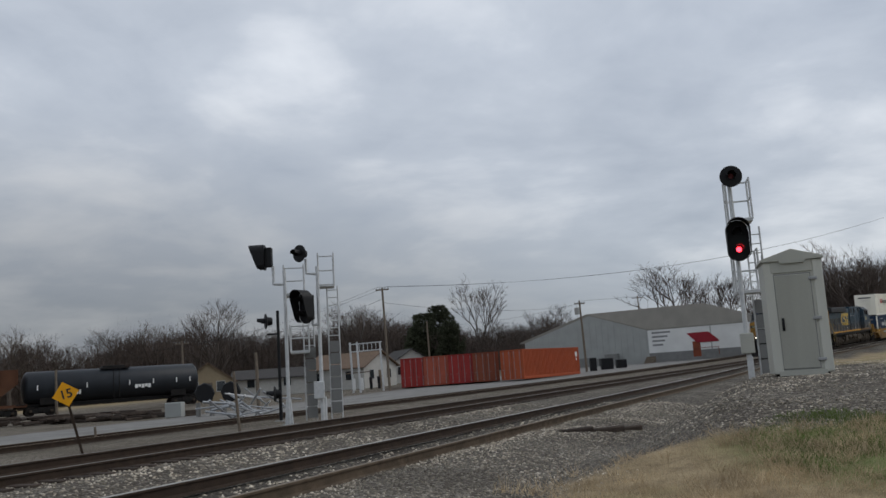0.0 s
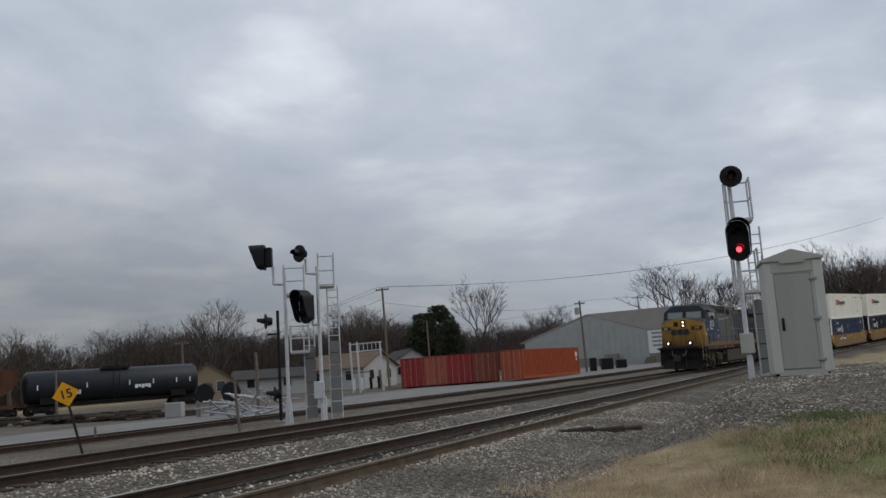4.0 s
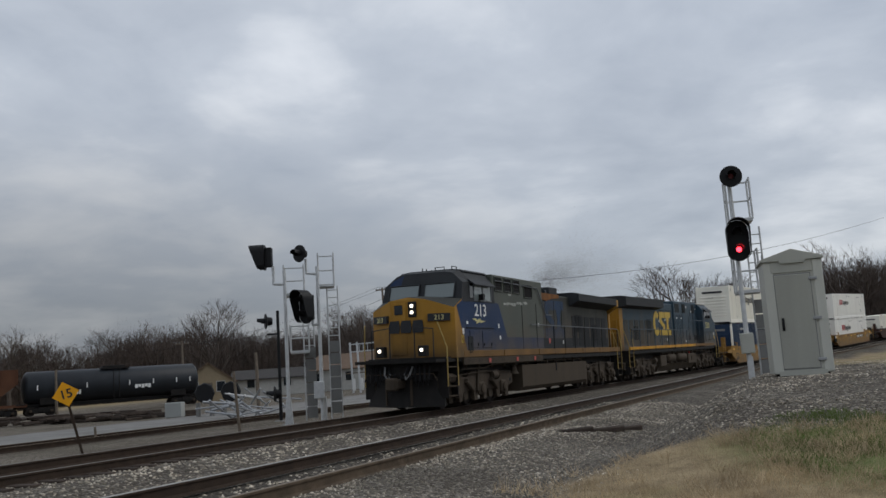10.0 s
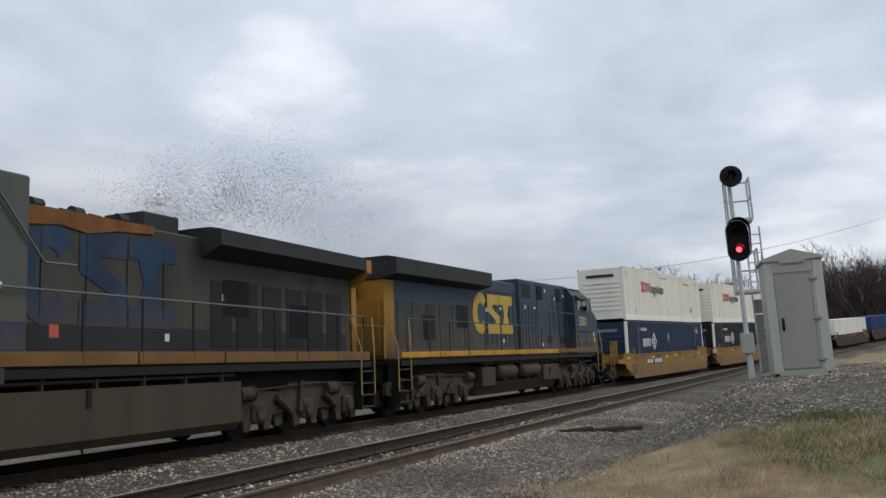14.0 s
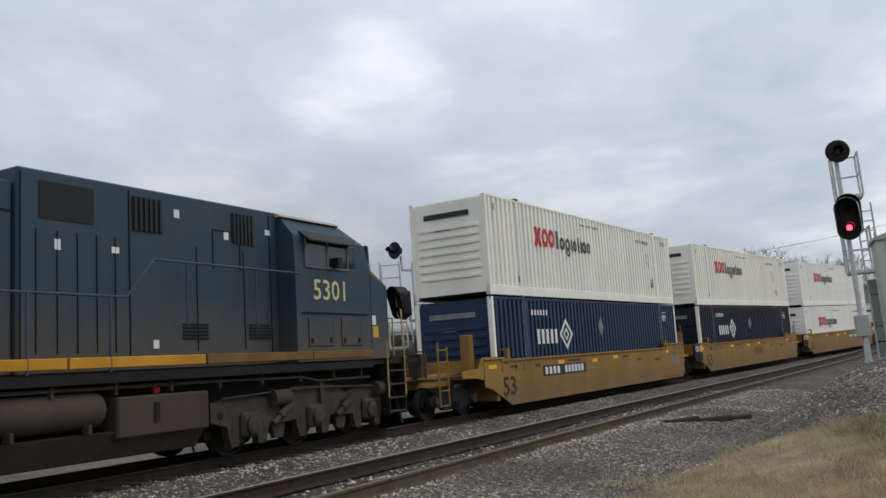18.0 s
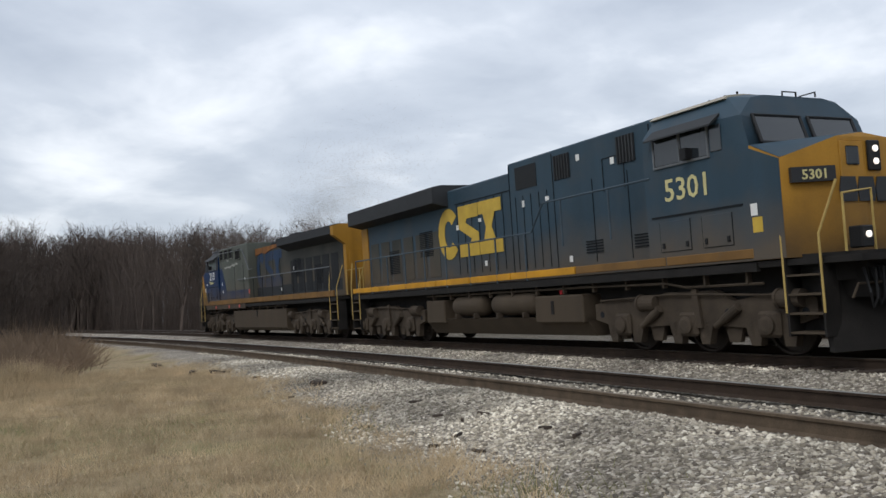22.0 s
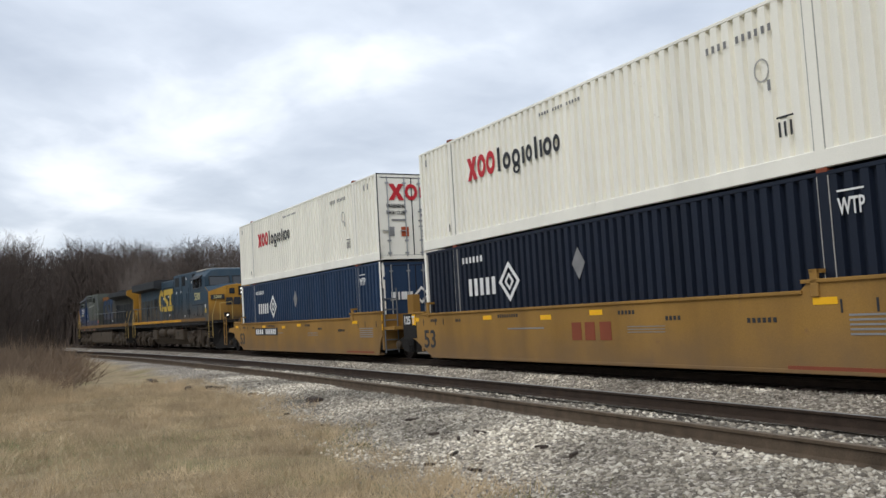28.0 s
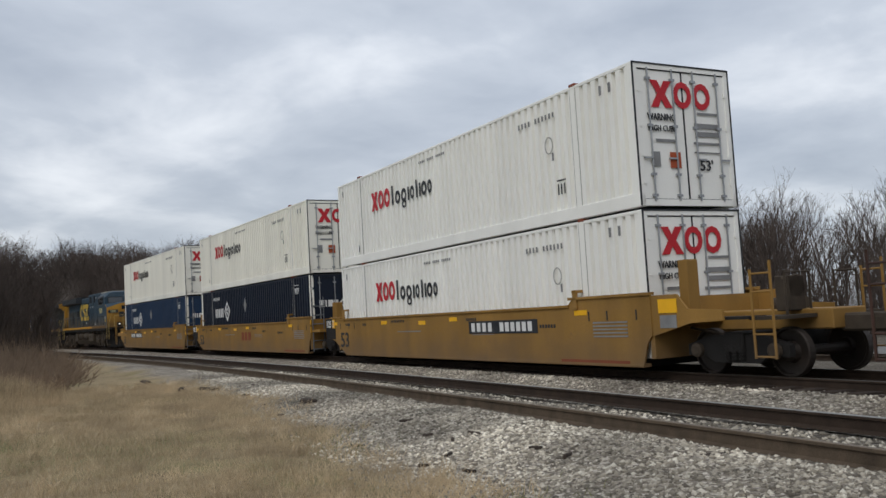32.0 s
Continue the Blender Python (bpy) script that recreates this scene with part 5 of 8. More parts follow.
            part("filler_cap", revolve(bmesh.new(), [(0.001, 0), (0.07, 0), (0.07, 0.05), (0.001, 0.06)], (X(8.1), sgn * 1.3, 1.3), "y", 12), M["mark_red"], ft)
            part("tank_gauge", B(X(8.3), X(8.2), *sorted((sgn * 1.45, sgn * 1.47)), 0.8, 1.1), M["under_dark"], ft)
    # roof gear
    bm = B(X(14.25), X(13.2), -0.5, 0.5, 4.1, 4.58, bevel=0.03) if old else B(X(12.9), X(12.2), -0.45, 0.45, 4.36, 4.46, bevel=0.02)
    part("exhaust_outlet", bm, M["roof_dark"], lo)
    for k in range(8 if old else 5):
        zz = 4.22 + 0.1 * (k % 3 == 1) if old else 4.38
        yk = 0.3 + 0.1 * (k % 2)
        part("roof_pipe", tube(bmesh.new(), (X(10.3 + 0.33 * k), yk, zz), (X(10.55 + 0.33 * k), yk, zz + (0.02 if old else 0.08)), 0.13, 0.1, seg=8), M["roof_dark"], lo)
    handrail(lo, [(X(2.75), 0.55, 4.58), (X(2.75), 0.55, 4.68), (X(2.75), 0.2, 4.68), (X(2.75), 0.2, 4.58)], 0.018, "roof_dark", "grab_iron")
    handrail(lo, [(X(3.0), 0.9, 4.58), (X(3.0), 0.9, 4.67), (X(2.6), 0.9, 4.67), (X(2.6), 0.9, 4.58)], 0.018, "roof_dark", "grab_iron")
    for k in (3.2, 3.5, 3.9):
        part("antenna", tube(bmesh.new(), (X(k), -0.5, 4.58), (X(k), -0.5, 4.74), 0.02, seg=6), M["black"], lo)
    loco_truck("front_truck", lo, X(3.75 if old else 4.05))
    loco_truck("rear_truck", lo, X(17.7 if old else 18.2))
    # pipes under the sill
    for sgn in (1, -1):
        bm = bmesh.new()
        pipe(bm, [(X(7), sgn * 1.38, 1.36), (X(4.5), sgn * 1.38, 1.33), (X(4.0), sgn * 1.36, 1.24), (X(2.0), sgn * 1.36, 1.24)], 0.025)
        pipe(bm, [(X(14.9), sgn * 1.36, 1.38), (X(7), sgn * 1.36, 1.36)], 0.03)
        for k in np.arange(2.4, 15, 1.1):
            box(bm, X(k), X(k) + 0.05, *sorted((sgn * 1.3, sgn * 1.4)), 1.25, 1.46)
        part("air_pipe", bm, M["under"], lo)
    return lo


loco_lead = locomotive("locomotive", "grey, blue and yellow diesel locomotive with lit headlamps, leading the train", "213", "grey")
loco_trail = locomotive("locomotive", "dark blue and yellow diesel locomotive running backwards behind the leader", "5301", "blue")


# ---- containers ----
CL, CW, CH = 16.15, 2.59, 2.896


def corrugated(bm, x0, x1, z0, z1, y, depth, period):
    n = max(2, int(round((x1 - x0) / period)))
    p = (x1 - x0) / n
    pts = []
    for i in range(n):
        a = x0 + i * p
        pts += [(a, 0), (a + p * 0.52, 0), (a + p * 0.60, 1), (a + p * 0.92, 1)]
    pts.append((x1, 0))
    lo = [bm.verts.new((a, y - depth * k, z0)) for a, k in pts]
    hi = [bm.verts.new((a, y - depth * k, z1)) for a, k in pts]
    for i in range(len(pts) - 1):
        bm.faces.new((lo[i], lo[i + 1], hi[i + 1], hi[i]))


def bars_x(parent, x, rects, face, mat):
    for y0, y1, z0, z1 in rects:
        part("marking", B(*sorted((x, x + face * 0.006)), y0, y1, z0, z1), M[mat], parent)


def container(label, paint, post=None, marks="white", door_mark=True, length=CL, doors_at=-1, group="containers on the train"):
    """Front end +x, doors at -x; stands on z = 0."""
    c = empty("shipping_container", label, "container", group=group)
    P, Q = M[paint], M[post or paint]
    h, w = length / 2, CW / 2
    for sgn in (1, -1):
        bm = bmesh.new()
        corrugated(bm, -h + 0.1, h - 0.1, 0.27, CH - 0.07, sgn * (w - 0.010), sgn * 0.085, 0.27)
        part("side_wall", bm, P, c, "corrugated steel side wall")
        part("top_rail", B(-h, h, *sorted((sgn * (w - 0.07), sgn * (w - 0.004))), CH - 0.07, CH, bevel=0.01), P, c)
        part("bottom_rail", B(-h, h, *sorted((sgn * (w - 0.12), sgn * (w + 0.003))), 0.0, 0.28, bevel=0.012), P, c)
        for x in (-h, h - 0.13):
            part("corner_post", B(x, x + 0.13, *sorted((sgn * (w - 0.14), sgn * (w + 0.004))), 0, CH, bevel=0.012), Q, c, "corner post")
        if length > 13:
            for x in (-6.1, 6.1):
                part("lift_post", B(x - 0.09, x + 0.09, *sorted((sgn * (w - 0.05), sgn * (w + 0.002))), 0, CH + 0.03, bevel=0.01), P, c)
                part("corner_casting", B(x - 0.1, x + 0.1, *sorted((sgn * (w - 0.16), sgn * (w + 0.008))), CH - 0.02, CH + 0.05, bevel=0.01), M["brick_red"] if paint.startswith("box_") else P, c)
                for dx in (-0.105, 0.095):
                    part("post_seam", B(x + dx, x + dx + 0.012, *sorted((sgn * (w - 0.05), sgn * (w - 0.004))), 0.2, CH - 0.07), M["post_line"], c)
    bm = bmesh.new()
    n = 30
    for i in range(n):
        a = -h + 0.1 + (length - 0.2) * i / n
        box(bm, a, a + (length - 0.2) / n - 0.08, -w + 0.06, w - 0.06, CH - 0.06, CH - 0.02)
    box(bm, -h + 0.1, h - 0.1, -w + 0.06, w - 0.06, CH - 0.09, CH - 0.05)
    part("roof", bm, P, c)
    part("floor", B(-h + 0.1, h - 0.1, -w + 0.05, w - 0.05, 0.05, 0.15), M["under_dark"], c)
    fw = part("front_wall", B(h - 0.07, h - 0.03, -w + 0.1, w - 0.1, 0.1, CH - 0.1), P, c, "ribbed front end wall")
    for k in range(7):
        z = 0.55 + k * 0.24
        part("rib", B(h - 0.03, h + 0.012, -w + 0.26, w - 0.26, z, z + 0.11, bevel=0.012), P, fw)
    bars_x(fw, h + 0.002, ((-0.8, 0.75, 2.35, 2.5), (-0.4, 0.1, 1.98, 2.06)), 1, "mark_dark" if paint.startswith("box_white") else "mark_grey")
    for sgn in (1, -1):
        d = part("door", B(-h + 0.02, -h + 0.06, *sorted((sgn * 0.015, sgn * (w - 0.13))), 0.15, CH - 0.12, bevel=0.006), P, c, "container door with locking rods")
        for y in (0.28, 0.92):
            part("locking_rod", tube(bmesh.new(), (-h - 0.012, sgn * y, 0.12), (-h - 0.012, sgn * y, CH - 0.1), 0.019, seg=8), M["galv"], d)
            bm = bmesh.new()
            for z in (0.2, 0.62, 1.6, 2.55):
                box(bm, -h - 0.03, -h + 0.03, sgn * y - 0.06, sgn * y + 0.06, z, z + 0.05)
            split_parts("rod_guide", bm, M["galv"], d)
            part("door_handle", B(-h - 0.04, -h - 0.01, *sorted((sgn * y, sgn * (y + 0.22))), 0.95, 0.985), M["galv"], d)
        for z in (0.45, 1.0, 1.6, 2.3):
            part("hinge", B(-h - 0.01, -h + 0.05, *sorted((sgn * (w - 0.17), sgn * (w - 0.08))), z, z + 0.09), P, d)
    part("door_gasket", B(-h + 0.012, -h + 0.05, -0.016, 0.016, 0.15, CH - 0.12), M["black"], c)
    for y0, y1, z0, z1 in ((-w + 0.1, -w + 0.128, 0.15, CH - 0.12), (w - 0.128, w - 0.1, 0.15, CH - 0.12), (-w + 0.12, w - 0.12, CH - 0.145, CH - 0.118), (-w + 0.12, w - 0.12, 0.14, 0.16)):
        part("door_gasket", B(-h + 0.008, -h + 0.03, y0, y1, z0, z1), M["black"], c)
    for y0, y1, z0, z1 in ((-w - 0.002, -w + 0.03, 0.02, CH), (w - 0.03, w + 0.002, 0.02, CH), (-w, w, CH - 0.03, CH + 0.004)):
        part("edge_strip", B(-h - 0.012, -h + 0.01, y0, y1, z0, z1), M["mark_dark"] if paint.startswith("box_") else P, c)
    part("sill_bar", B(-h, -h + 0.08, -w + 0.1, w - 0.1, 0.02, 0.15), P, c)
    part("header_bar", B(-h, -h + 0.08, -w + 0.1, w - 0.1, CH - 0.12, CH), P, c)
    return c


def bars(parent, rects, y, side, mat, name="marking"):
    """Plain bars in place of unreadable or private writing: (x0, x1, z0, z1)."""
    for x0, x1, z0, z1 in rects:
        part(name, B(min(x0, x1), max(x0, x1), *sorted((y, y + side * 0.006)), z0, z1), M[mat], parent)


def ring_plate(bm, cx, cz, rx, rz, inner, y0, y1, n=18):
    """A flat oval ring standing in the x-z plane."""
    row = lambda r, y: [bm.verts.new((cx + rx * r * math.cos(2 * math.pi * k / n), y, cz + rz * r * math.sin(2 * math.pi * k / n))) for k in range(n)]
    loops = [row(1, y0), row(1, y1), row(inner, y1), row(inner, y0)]
    for a, b in zip(loops, loops[1:] + loops[:1]):
        for k in range(n):
            bm.faces.new((a[k], a[(k + 1) % n], b[(k + 1) % n], b[k]))
    return bm


def carrier_marks(c, white):
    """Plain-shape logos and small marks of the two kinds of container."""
    w = CW / 2 + 0.003
    h = CL / 2
    for sgn in (1, -1):
        f = lambda a: (h - a) * 1.0           # metres behind the front end
        y = sgn * w
        if white:
            st = f(3.0) if sgn > 0 else f(7.2)
            dr = -1 if sgn > 0 else 1
            yy = sorted((y, y + sgn * 0.006))
            bm = bmesh.new()
            prism(bm, [(st + dr * a, b) for a, b in ((0, 2.2), (0.19, 2.2), (0.26, 2.04), (0.33, 2.2), (0.52, 2.2), (0.36, 1.9), (0.52, 1.6), (0.33, 1.6), (0.26, 1.77), (0.19, 1.6), (0, 1.6), (0.16, 1.9))], *yy, "y")
            part("logo_shape", bm, M["mark_red"], c)
            for a in (0.76, 1.24):
                part("logo_shape", ring_plate(bmesh.new(), st + dr * a, 1.9, 0.215, 0.30, 0.5, *yy), M["mark_red"], c)
            bars(c, [(st + dr * 1.60, st + dr * 1.72, 1.6, 2.2), (st + dr * 2.76, st + dr * 2.86, 1.6, 2.0), (st + dr * 3.32, st + dr * 3.42, 1.6, 2.12), (st + dr * 3.54, st + dr * 3.64, 1.6, 2.0)], y, sgn, "mark_dark", "logo_shape")
            for a, rx, rz, zc in ((2.04, 0.18, 0.21, 1.8), (2.48, 0.18, 0.21, 1.8), (2.48, 0.16, 0.12, 1.53), (3.07, 0.13, 0.2, 1.8), (3.86, 0.17, 0.21, 1.8), (4.22, 0.13, 0.2, 1.8)):
                part("logo_shape", ring_plate(bmesh.new(), st + dr * a, zc, rx, rz, 0.5, *yy), M["mark_dark"], c)
            bars(c, [(f(6.6 + 0.11 * k), f(6.66 + 0.11 * k), 2.54, 2.61) for k in range(15) if k not in (4, 9)], y, sgn, "mark_grey")
            bars(c, [(f(12.0 + 0.14 * k), f(12.06 + 0.14 * k), 2.38, 2.5) for k in range(11) if k != 4], y, sgn, "mark_grey")
            part("marking", ring_plate(bmesh.new(), f(13.2), 1.78, 0.16, 0.2, 0.84, *yy), M["post_line"], c)
            bars(c, [(f(13.3), f(13.36), 1.42, 1.6)], y, sgn, "mark_grey")
            bars(c, [(f(13.45), f(13.49), 0.62, 0.86), (f(13.56), f(13.60), 0.62, 0.86), (f(13.68), f(13.72), 0.62, 0.86), (f(13.42), f(13.76), 0.92, 0.95), (f(1.75), f(1.8), 0.4, 0.6)], y, sgn, "mark_dark")
            bars(c, [(f(0.45), f(0.52), 2.45, 2.65), (f(15.1), f(15.17), 2.45, 2.65), (f(15.4), f(15.47), 2.45, 2.65)], y, sgn, "mark_grey")
        else:
            st = f(2.7) if sgn > 0 else f(5.2)
            dr = -1 if sgn > 0 else 1
            rc = [(st + dr * 0.31 * k, st + dr * (0.31 * k + 0.17), 1.5, 1.95) for k in range(5)]
            bars(c, rc, y, sgn, "white_mark", "logo_shape")
            bm = bmesh.new()
            cx = st + dr * 2.1
            for r0, r1 in ((0.5, 0.36), (0.22, 0.12)):
                for k in range(4):
                    a0, a1 = math.pi / 2 * k, math.pi / 2 * (k + 1)
                    prism(bm, [(cx + r * math.cos(t), 1.78 + r * math.sin(t)) for t, r in ((a0, r0), (a1, r0), (a1, r1), (a0, r1))], *sorted((y, y + sgn * 0.006)), "y")
            part("logo_shape", bm, M["white_mark"], c)
            bm = bmesh.new()
            cx = f(7.75)
            prism(bm, [(cx - 0.24, 2.0), (cx, 2.35), (cx + 0.24, 2.0), (cx, 1.65)], *sorted((y, y + sgn * 0.006)), "y")
            part("placard", bm, M["mark_grey"], c)
            bars(c, [(st + dr * (-0.3 + 0.2 * k), st + dr * (-0.2 + 0.2 * k), 2.38, 2.54) for k in range(6)], y, sgn, "white_mark")
            letters("WTP", 0.26, M["white_mark"], c, f(14.42) if sgn > 0 else f(14.88), y, 2.2, sgn, 0.46)
            bars(c, [(f(14.88), f(14.42), 2.54, 2.57)], y, sgn, "white_mark")
    x = -h - 0.001
    bm = bmesh.new()
    if white:
        prism(bm, [(0.86, 2.55), (0.67, 2.55), (0.58, 2.39), (0.49, 2.55), (0.30, 2.55), (0.48, 2.28), (0.30, 2.0), (0.49, 2.0), (0.58, 2.17), (0.67, 2.0), (0.86, 2.0), (0.68, 2.28)], x - 0.008, x, "x")
        for cy in (0.02, -0.5):
            for k in range(12):
                a0, a1 = 2 * math.pi * k / 12, 2 * math.pi * (k + 1) / 12
                prism(bm, [(cy + 0.24 * r * math.cos(t), 2.28 + 0.28 * r * math.sin(t)) for t, r in ((a0, 1), (a1, 1), (a1, 0.55), (a0, 0.55))], x - 0.008, x, "x")
        part("logo_shape", bm, M["mark_red"], c)
        letters_x("WARNING", 0.14, M["mark_dark"], c, x - 0.006, 0.98, 1.74, -1, 0.72)
        letters_x("HIGH CUBE", 0.12, M["mark_dark"], c, x - 0.006, 0.98, 1.52, -1, 0.72)
        letters_x("53'", 0.22, M["mark_dark"], c, x - 0.006, -0.32, 0.75, -1, 0.36)
        bm = bmesh.new()
        for y0, y1, z0, z1 in ((-0.95, -0.25, 1.62, 1.72), (-0.95, -0.3, 1.45, 1.55), (0.3, 0.8, 1.3, 1.36), (-0.95, -0.2, 1.28, 1.33), (-0.9, -0.2, 1.1, 1.13), (-0.95, -0.35, 1.95, 1.9)):
            box(bm, x - 0.006, x, y0, y1, min(z0, z1), max(z0, z1))
        split_parts("marking", bm, M["mark_grey"], c)
        part("placard", B(x - 0.006, x, 0.18, 0.46, 0.78, 1.1), M["orange"], c)
        part("placard", B(x - 0.006, x, 0.72, 0.94, 0.8, 1.1), M["mark_grey"], c)
    else:
        for cy, r0, r1 in ((-0.18, 0.3, 0.2),):
            for k in range(4):
                a0, a1 = math.pi / 2 * k, math.pi / 2 * (k + 1)
                prism(bm, [(cy + r * math.cos(t), 1.75 + r * math.sin(t)) for t, r in ((a0, r0), (a1, r0), (a1, r1), (a0, r1))], x - 0.008, x, "x")
        for k, (y0, wd) in enumerate(((0.95, 0.2), (0.7, 0.06), (0.58, 0.22), (0.32, 0.16))):
            box(bm, x - 0.008, x, y0 - wd, y0, 1.62, 1.88)
        part("logo_shape", bm, M["white_mark"], c)
        bm = bmesh.new()
        for z in (2.0, 1.75, 1.5, 2.6):
            box(bm, x - 0.006, x, -0.95, -0.5, z, z + 0.12)
        split_parts("marking", bm, M["mark_grey"], c)


def freight_truck(name, parent, xc):
    tr = new(name)
    tr.parent = parent
    tr.matrix_basis = pose(xc, 0, 0)
    for sgn in (1, -1):
        bm = bmesh.new()
        out = [(-1.15, 0.36), (-0.72, 0.36), (-0.5, 0.24), (0.5, 0.24), (0.72, 0.36), (1.15, 0.36), (1.15, 0.56), (0.6, 0.72), (-0.6, 0.72), (-1.15, 0.56)]
        prism(bm, out, *sorted((sgn * 0.96, sgn * 1.09)), "y")
        sf = part("side_frame", bm, M["under_dark"], tr, "black cast bogie side frame")
        for dx in (-0.16, 0.0, 0.16):
            bm = bmesh.new()
            for i in range(5):
                tube(bm, (dx, sgn * 1.1, 0.3 + i * 0.06), (dx, sgn * 1.1, 0.33 + i * 0.06), 0.07, seg=8)
            tube(bm, (dx, sgn * 1.1, 0.27), (dx, sgn * 1.1, 0.6), 0.04, seg=8)
            part("spring", bm, M["under_dark"], sf)
        for a in (-0.88, 0.88):
            part("axle_cap", revolve(bmesh.new(), [(0.13, 0), (0.13, 0.1 * sgn), (0.08, 0.13 * sgn), (0.001, 0.13 * sgn)], (a, sgn * 1.07, 0.46), "y", 14), M["under"], sf)
    part("bolster", B(-0.22, 0.22, -1.15, 1.15, 0.42, 0.78, bevel=0.03), M["under_dark"], tr)
    for a in (-0.88, 0.88):
        wheelset(tr, a, 0.42)
    return tr


def well_unit(paint, label, front_end, rear_end, plate=5.5):
    """One unit of a well wagon; its container rests at x -8.08..8.08. Ends that carry platforms are longer."""
    u = empty("well_wagon_unit", label, "well wagon", group="well wagons of the train")
    P = M[paint]
    xf, xr = 9.0, -8.25
    for sgn in (1, -1):
        y = sgn * 1.44
        bm = bmesh.new()
        out = [(-8.0, 0.17), (7.6, 0.17), (8.6, 0.62), (9.0, 0.72), (9.0, 1.42), (8.2, 1.42), (8.0, 1.36), (-5.6, 1.36), (-5.8, 1.52), (-8.3, 1.52), (-8.3, 0.75), (-8.15, 0.6)]
        prism(bm, out, *sorted((y - sgn * 0.02, y + sgn * 0.02)), "y")
        w = part("side_sill", bm, P, u, "deep ochre side sill" if paint == "well" else "")
        bm = bmesh.new()
        box(bm, -5.7, 8.1, *sorted((sgn * 1.34, sgn * 1.50)), 1.35, 1.41, bevel=0.008)
        box(bm, -8.3, -5.7, *sorted((sgn * 1.34, sgn * 1.50)), 1.51, 1.57, bevel=0.008)
        box(bm, 7.9, 9.0, *sorted((sgn * 1.34, sgn * 1.50)), 1.42, 1.47, bevel=0.008)
        part("top_chord", bm, P, w)
        part("bottom_chord", B(-8.0, 7.6, *sorted((sgn * 1.26, sgn * 1.47)), 0.13, 0.2, bevel=0.01), P, w)
        for x in (-5.9, 7.7):
            bm = B(x - 0.12, x + 0.02, *sorted((sgn * 1.44, sgn * 1.5)), 1.3, 1.72, bevel=0.01)
            box(bm, x - 0.12, x + 0.02, *sorted((sgn * 1.28, sgn * 1.5)), 1.66, 1.72)
            part("container_guide", bm, P, w)
        yy = sgn * 1.462
        for x, z in ((8.55, 1.18), (4.2, 1.15), (-0.4, 1.16), (-6.1, 1.18), (1.5, 1.1)):
            part("reflector", B(x - 0.22, x + 0.22, *sorted((yy, yy + sgn * 0.006)), z, z + 0.11), M["well_trim"], w)
        bars(w, [(x, x + 0.035, 1.05, 1.25) for x in (8.0, 7.2, 6.7, -6.4, -7.0, -7.9)], yy, sgn, "mark_dark")
        bars(w, [(-7.6, -6.5, 1.0 - 0.07 * k, 1.03 - 0.07 * k) for k in range(5)] + [(1.6, 3.2, 0.9, 0.93)], yy, sgn, "mark_grey")
        bars(w, [(-7.6, -5.3, 0.19, 0.25)], yy, sgn, "brick_red")
        for cx, n, zc in ((7.45, 4, 1.2), (5.9, 3, 1.18), (3.6, 9, 1.24), (-2.6, 4, 1.06), (-4.6, 6, 0.98), (-1.2, 5, 1.2)):
            bars(w, [(cx - 0.11 * k, cx - 0.11 * k + 0.065, zc - 0.05, zc + 0.03) for k in range(n)], yy, sgn, "mark_dark")
        bars(w, [(-2.5, -1.4, 0.9 - 0.055 * k, 0.915 - 0.055 * k) for k in range(3)], yy, sgn, "mark_grey")
        if paint == "well":
            letters("53", 0.52, M["mark_dark"], w, 8.05 if sgn > 0 else 7.3, yy, 0.42, sgn, 0.78)
        if not plate and paint == "well":
            bars(w, [(0.5, 0.15, 0.64, 1.02), (0.02, -0.33, 0.64, 1.02), (-0.5, -0.88, 0.64, 1.02)], yy, sgn, "brick_red", "logo_shape")
        if plate:
            pl = part("number_plate", B(plate - 3.2, plate, *sorted((yy, yy + sgn * 0.006)), 0.82, 1.14), M["mark_dark"], w, "dark plate with pale bars")
            y2 = yy + sgn * 0.007
            xs0 = [plate - 0.15 - 0.28 * k for k in range(4)] + [plate - 1.55 - 0.25 * k for k in range(6)]
            bars(pl, [(x - 0.17, x, 0.87, 1.09) for x in xs0], y2, sgn, "white_mark")
        for x in (-4, 0, 4):
            part("weld_rib", B(x - 0.02, x + 0.02, *sorted((sgn * 1.40, sgn * 1.425)), 0.2, 1.35), P, w)
    for x in np.arange(-7.6, 7.7, 1.9):
        part("cross_beam", B(x - 0.12, x + 0.12, -1.4, 1.4, 0.12, 0.3), M["under_dark"], u)
    for end, plat in ((1, front_end), (-1, rear_end)):
        x0 = 8.2 if end > 0 else -8.2
        bm = bmesh.new()
        box(bm, *sorted((x0, x0 + end * 0.12)), -1.42, 1.42, 0.3, 1.45)
        part("bulkhead", bm, P, u)
        reach = 3.3 if plat else 1.55
        bm = B(*sorted((x0, x0 + end * reach)), -0.42, 0.42, 0.78, 1.12, bevel=0.02)
        box(bm, *sorted((x0, x0 + end * 0.9)), -1.4, 1.4, 0.95, 1.05)
        part("draft_sill", bm, P, u)
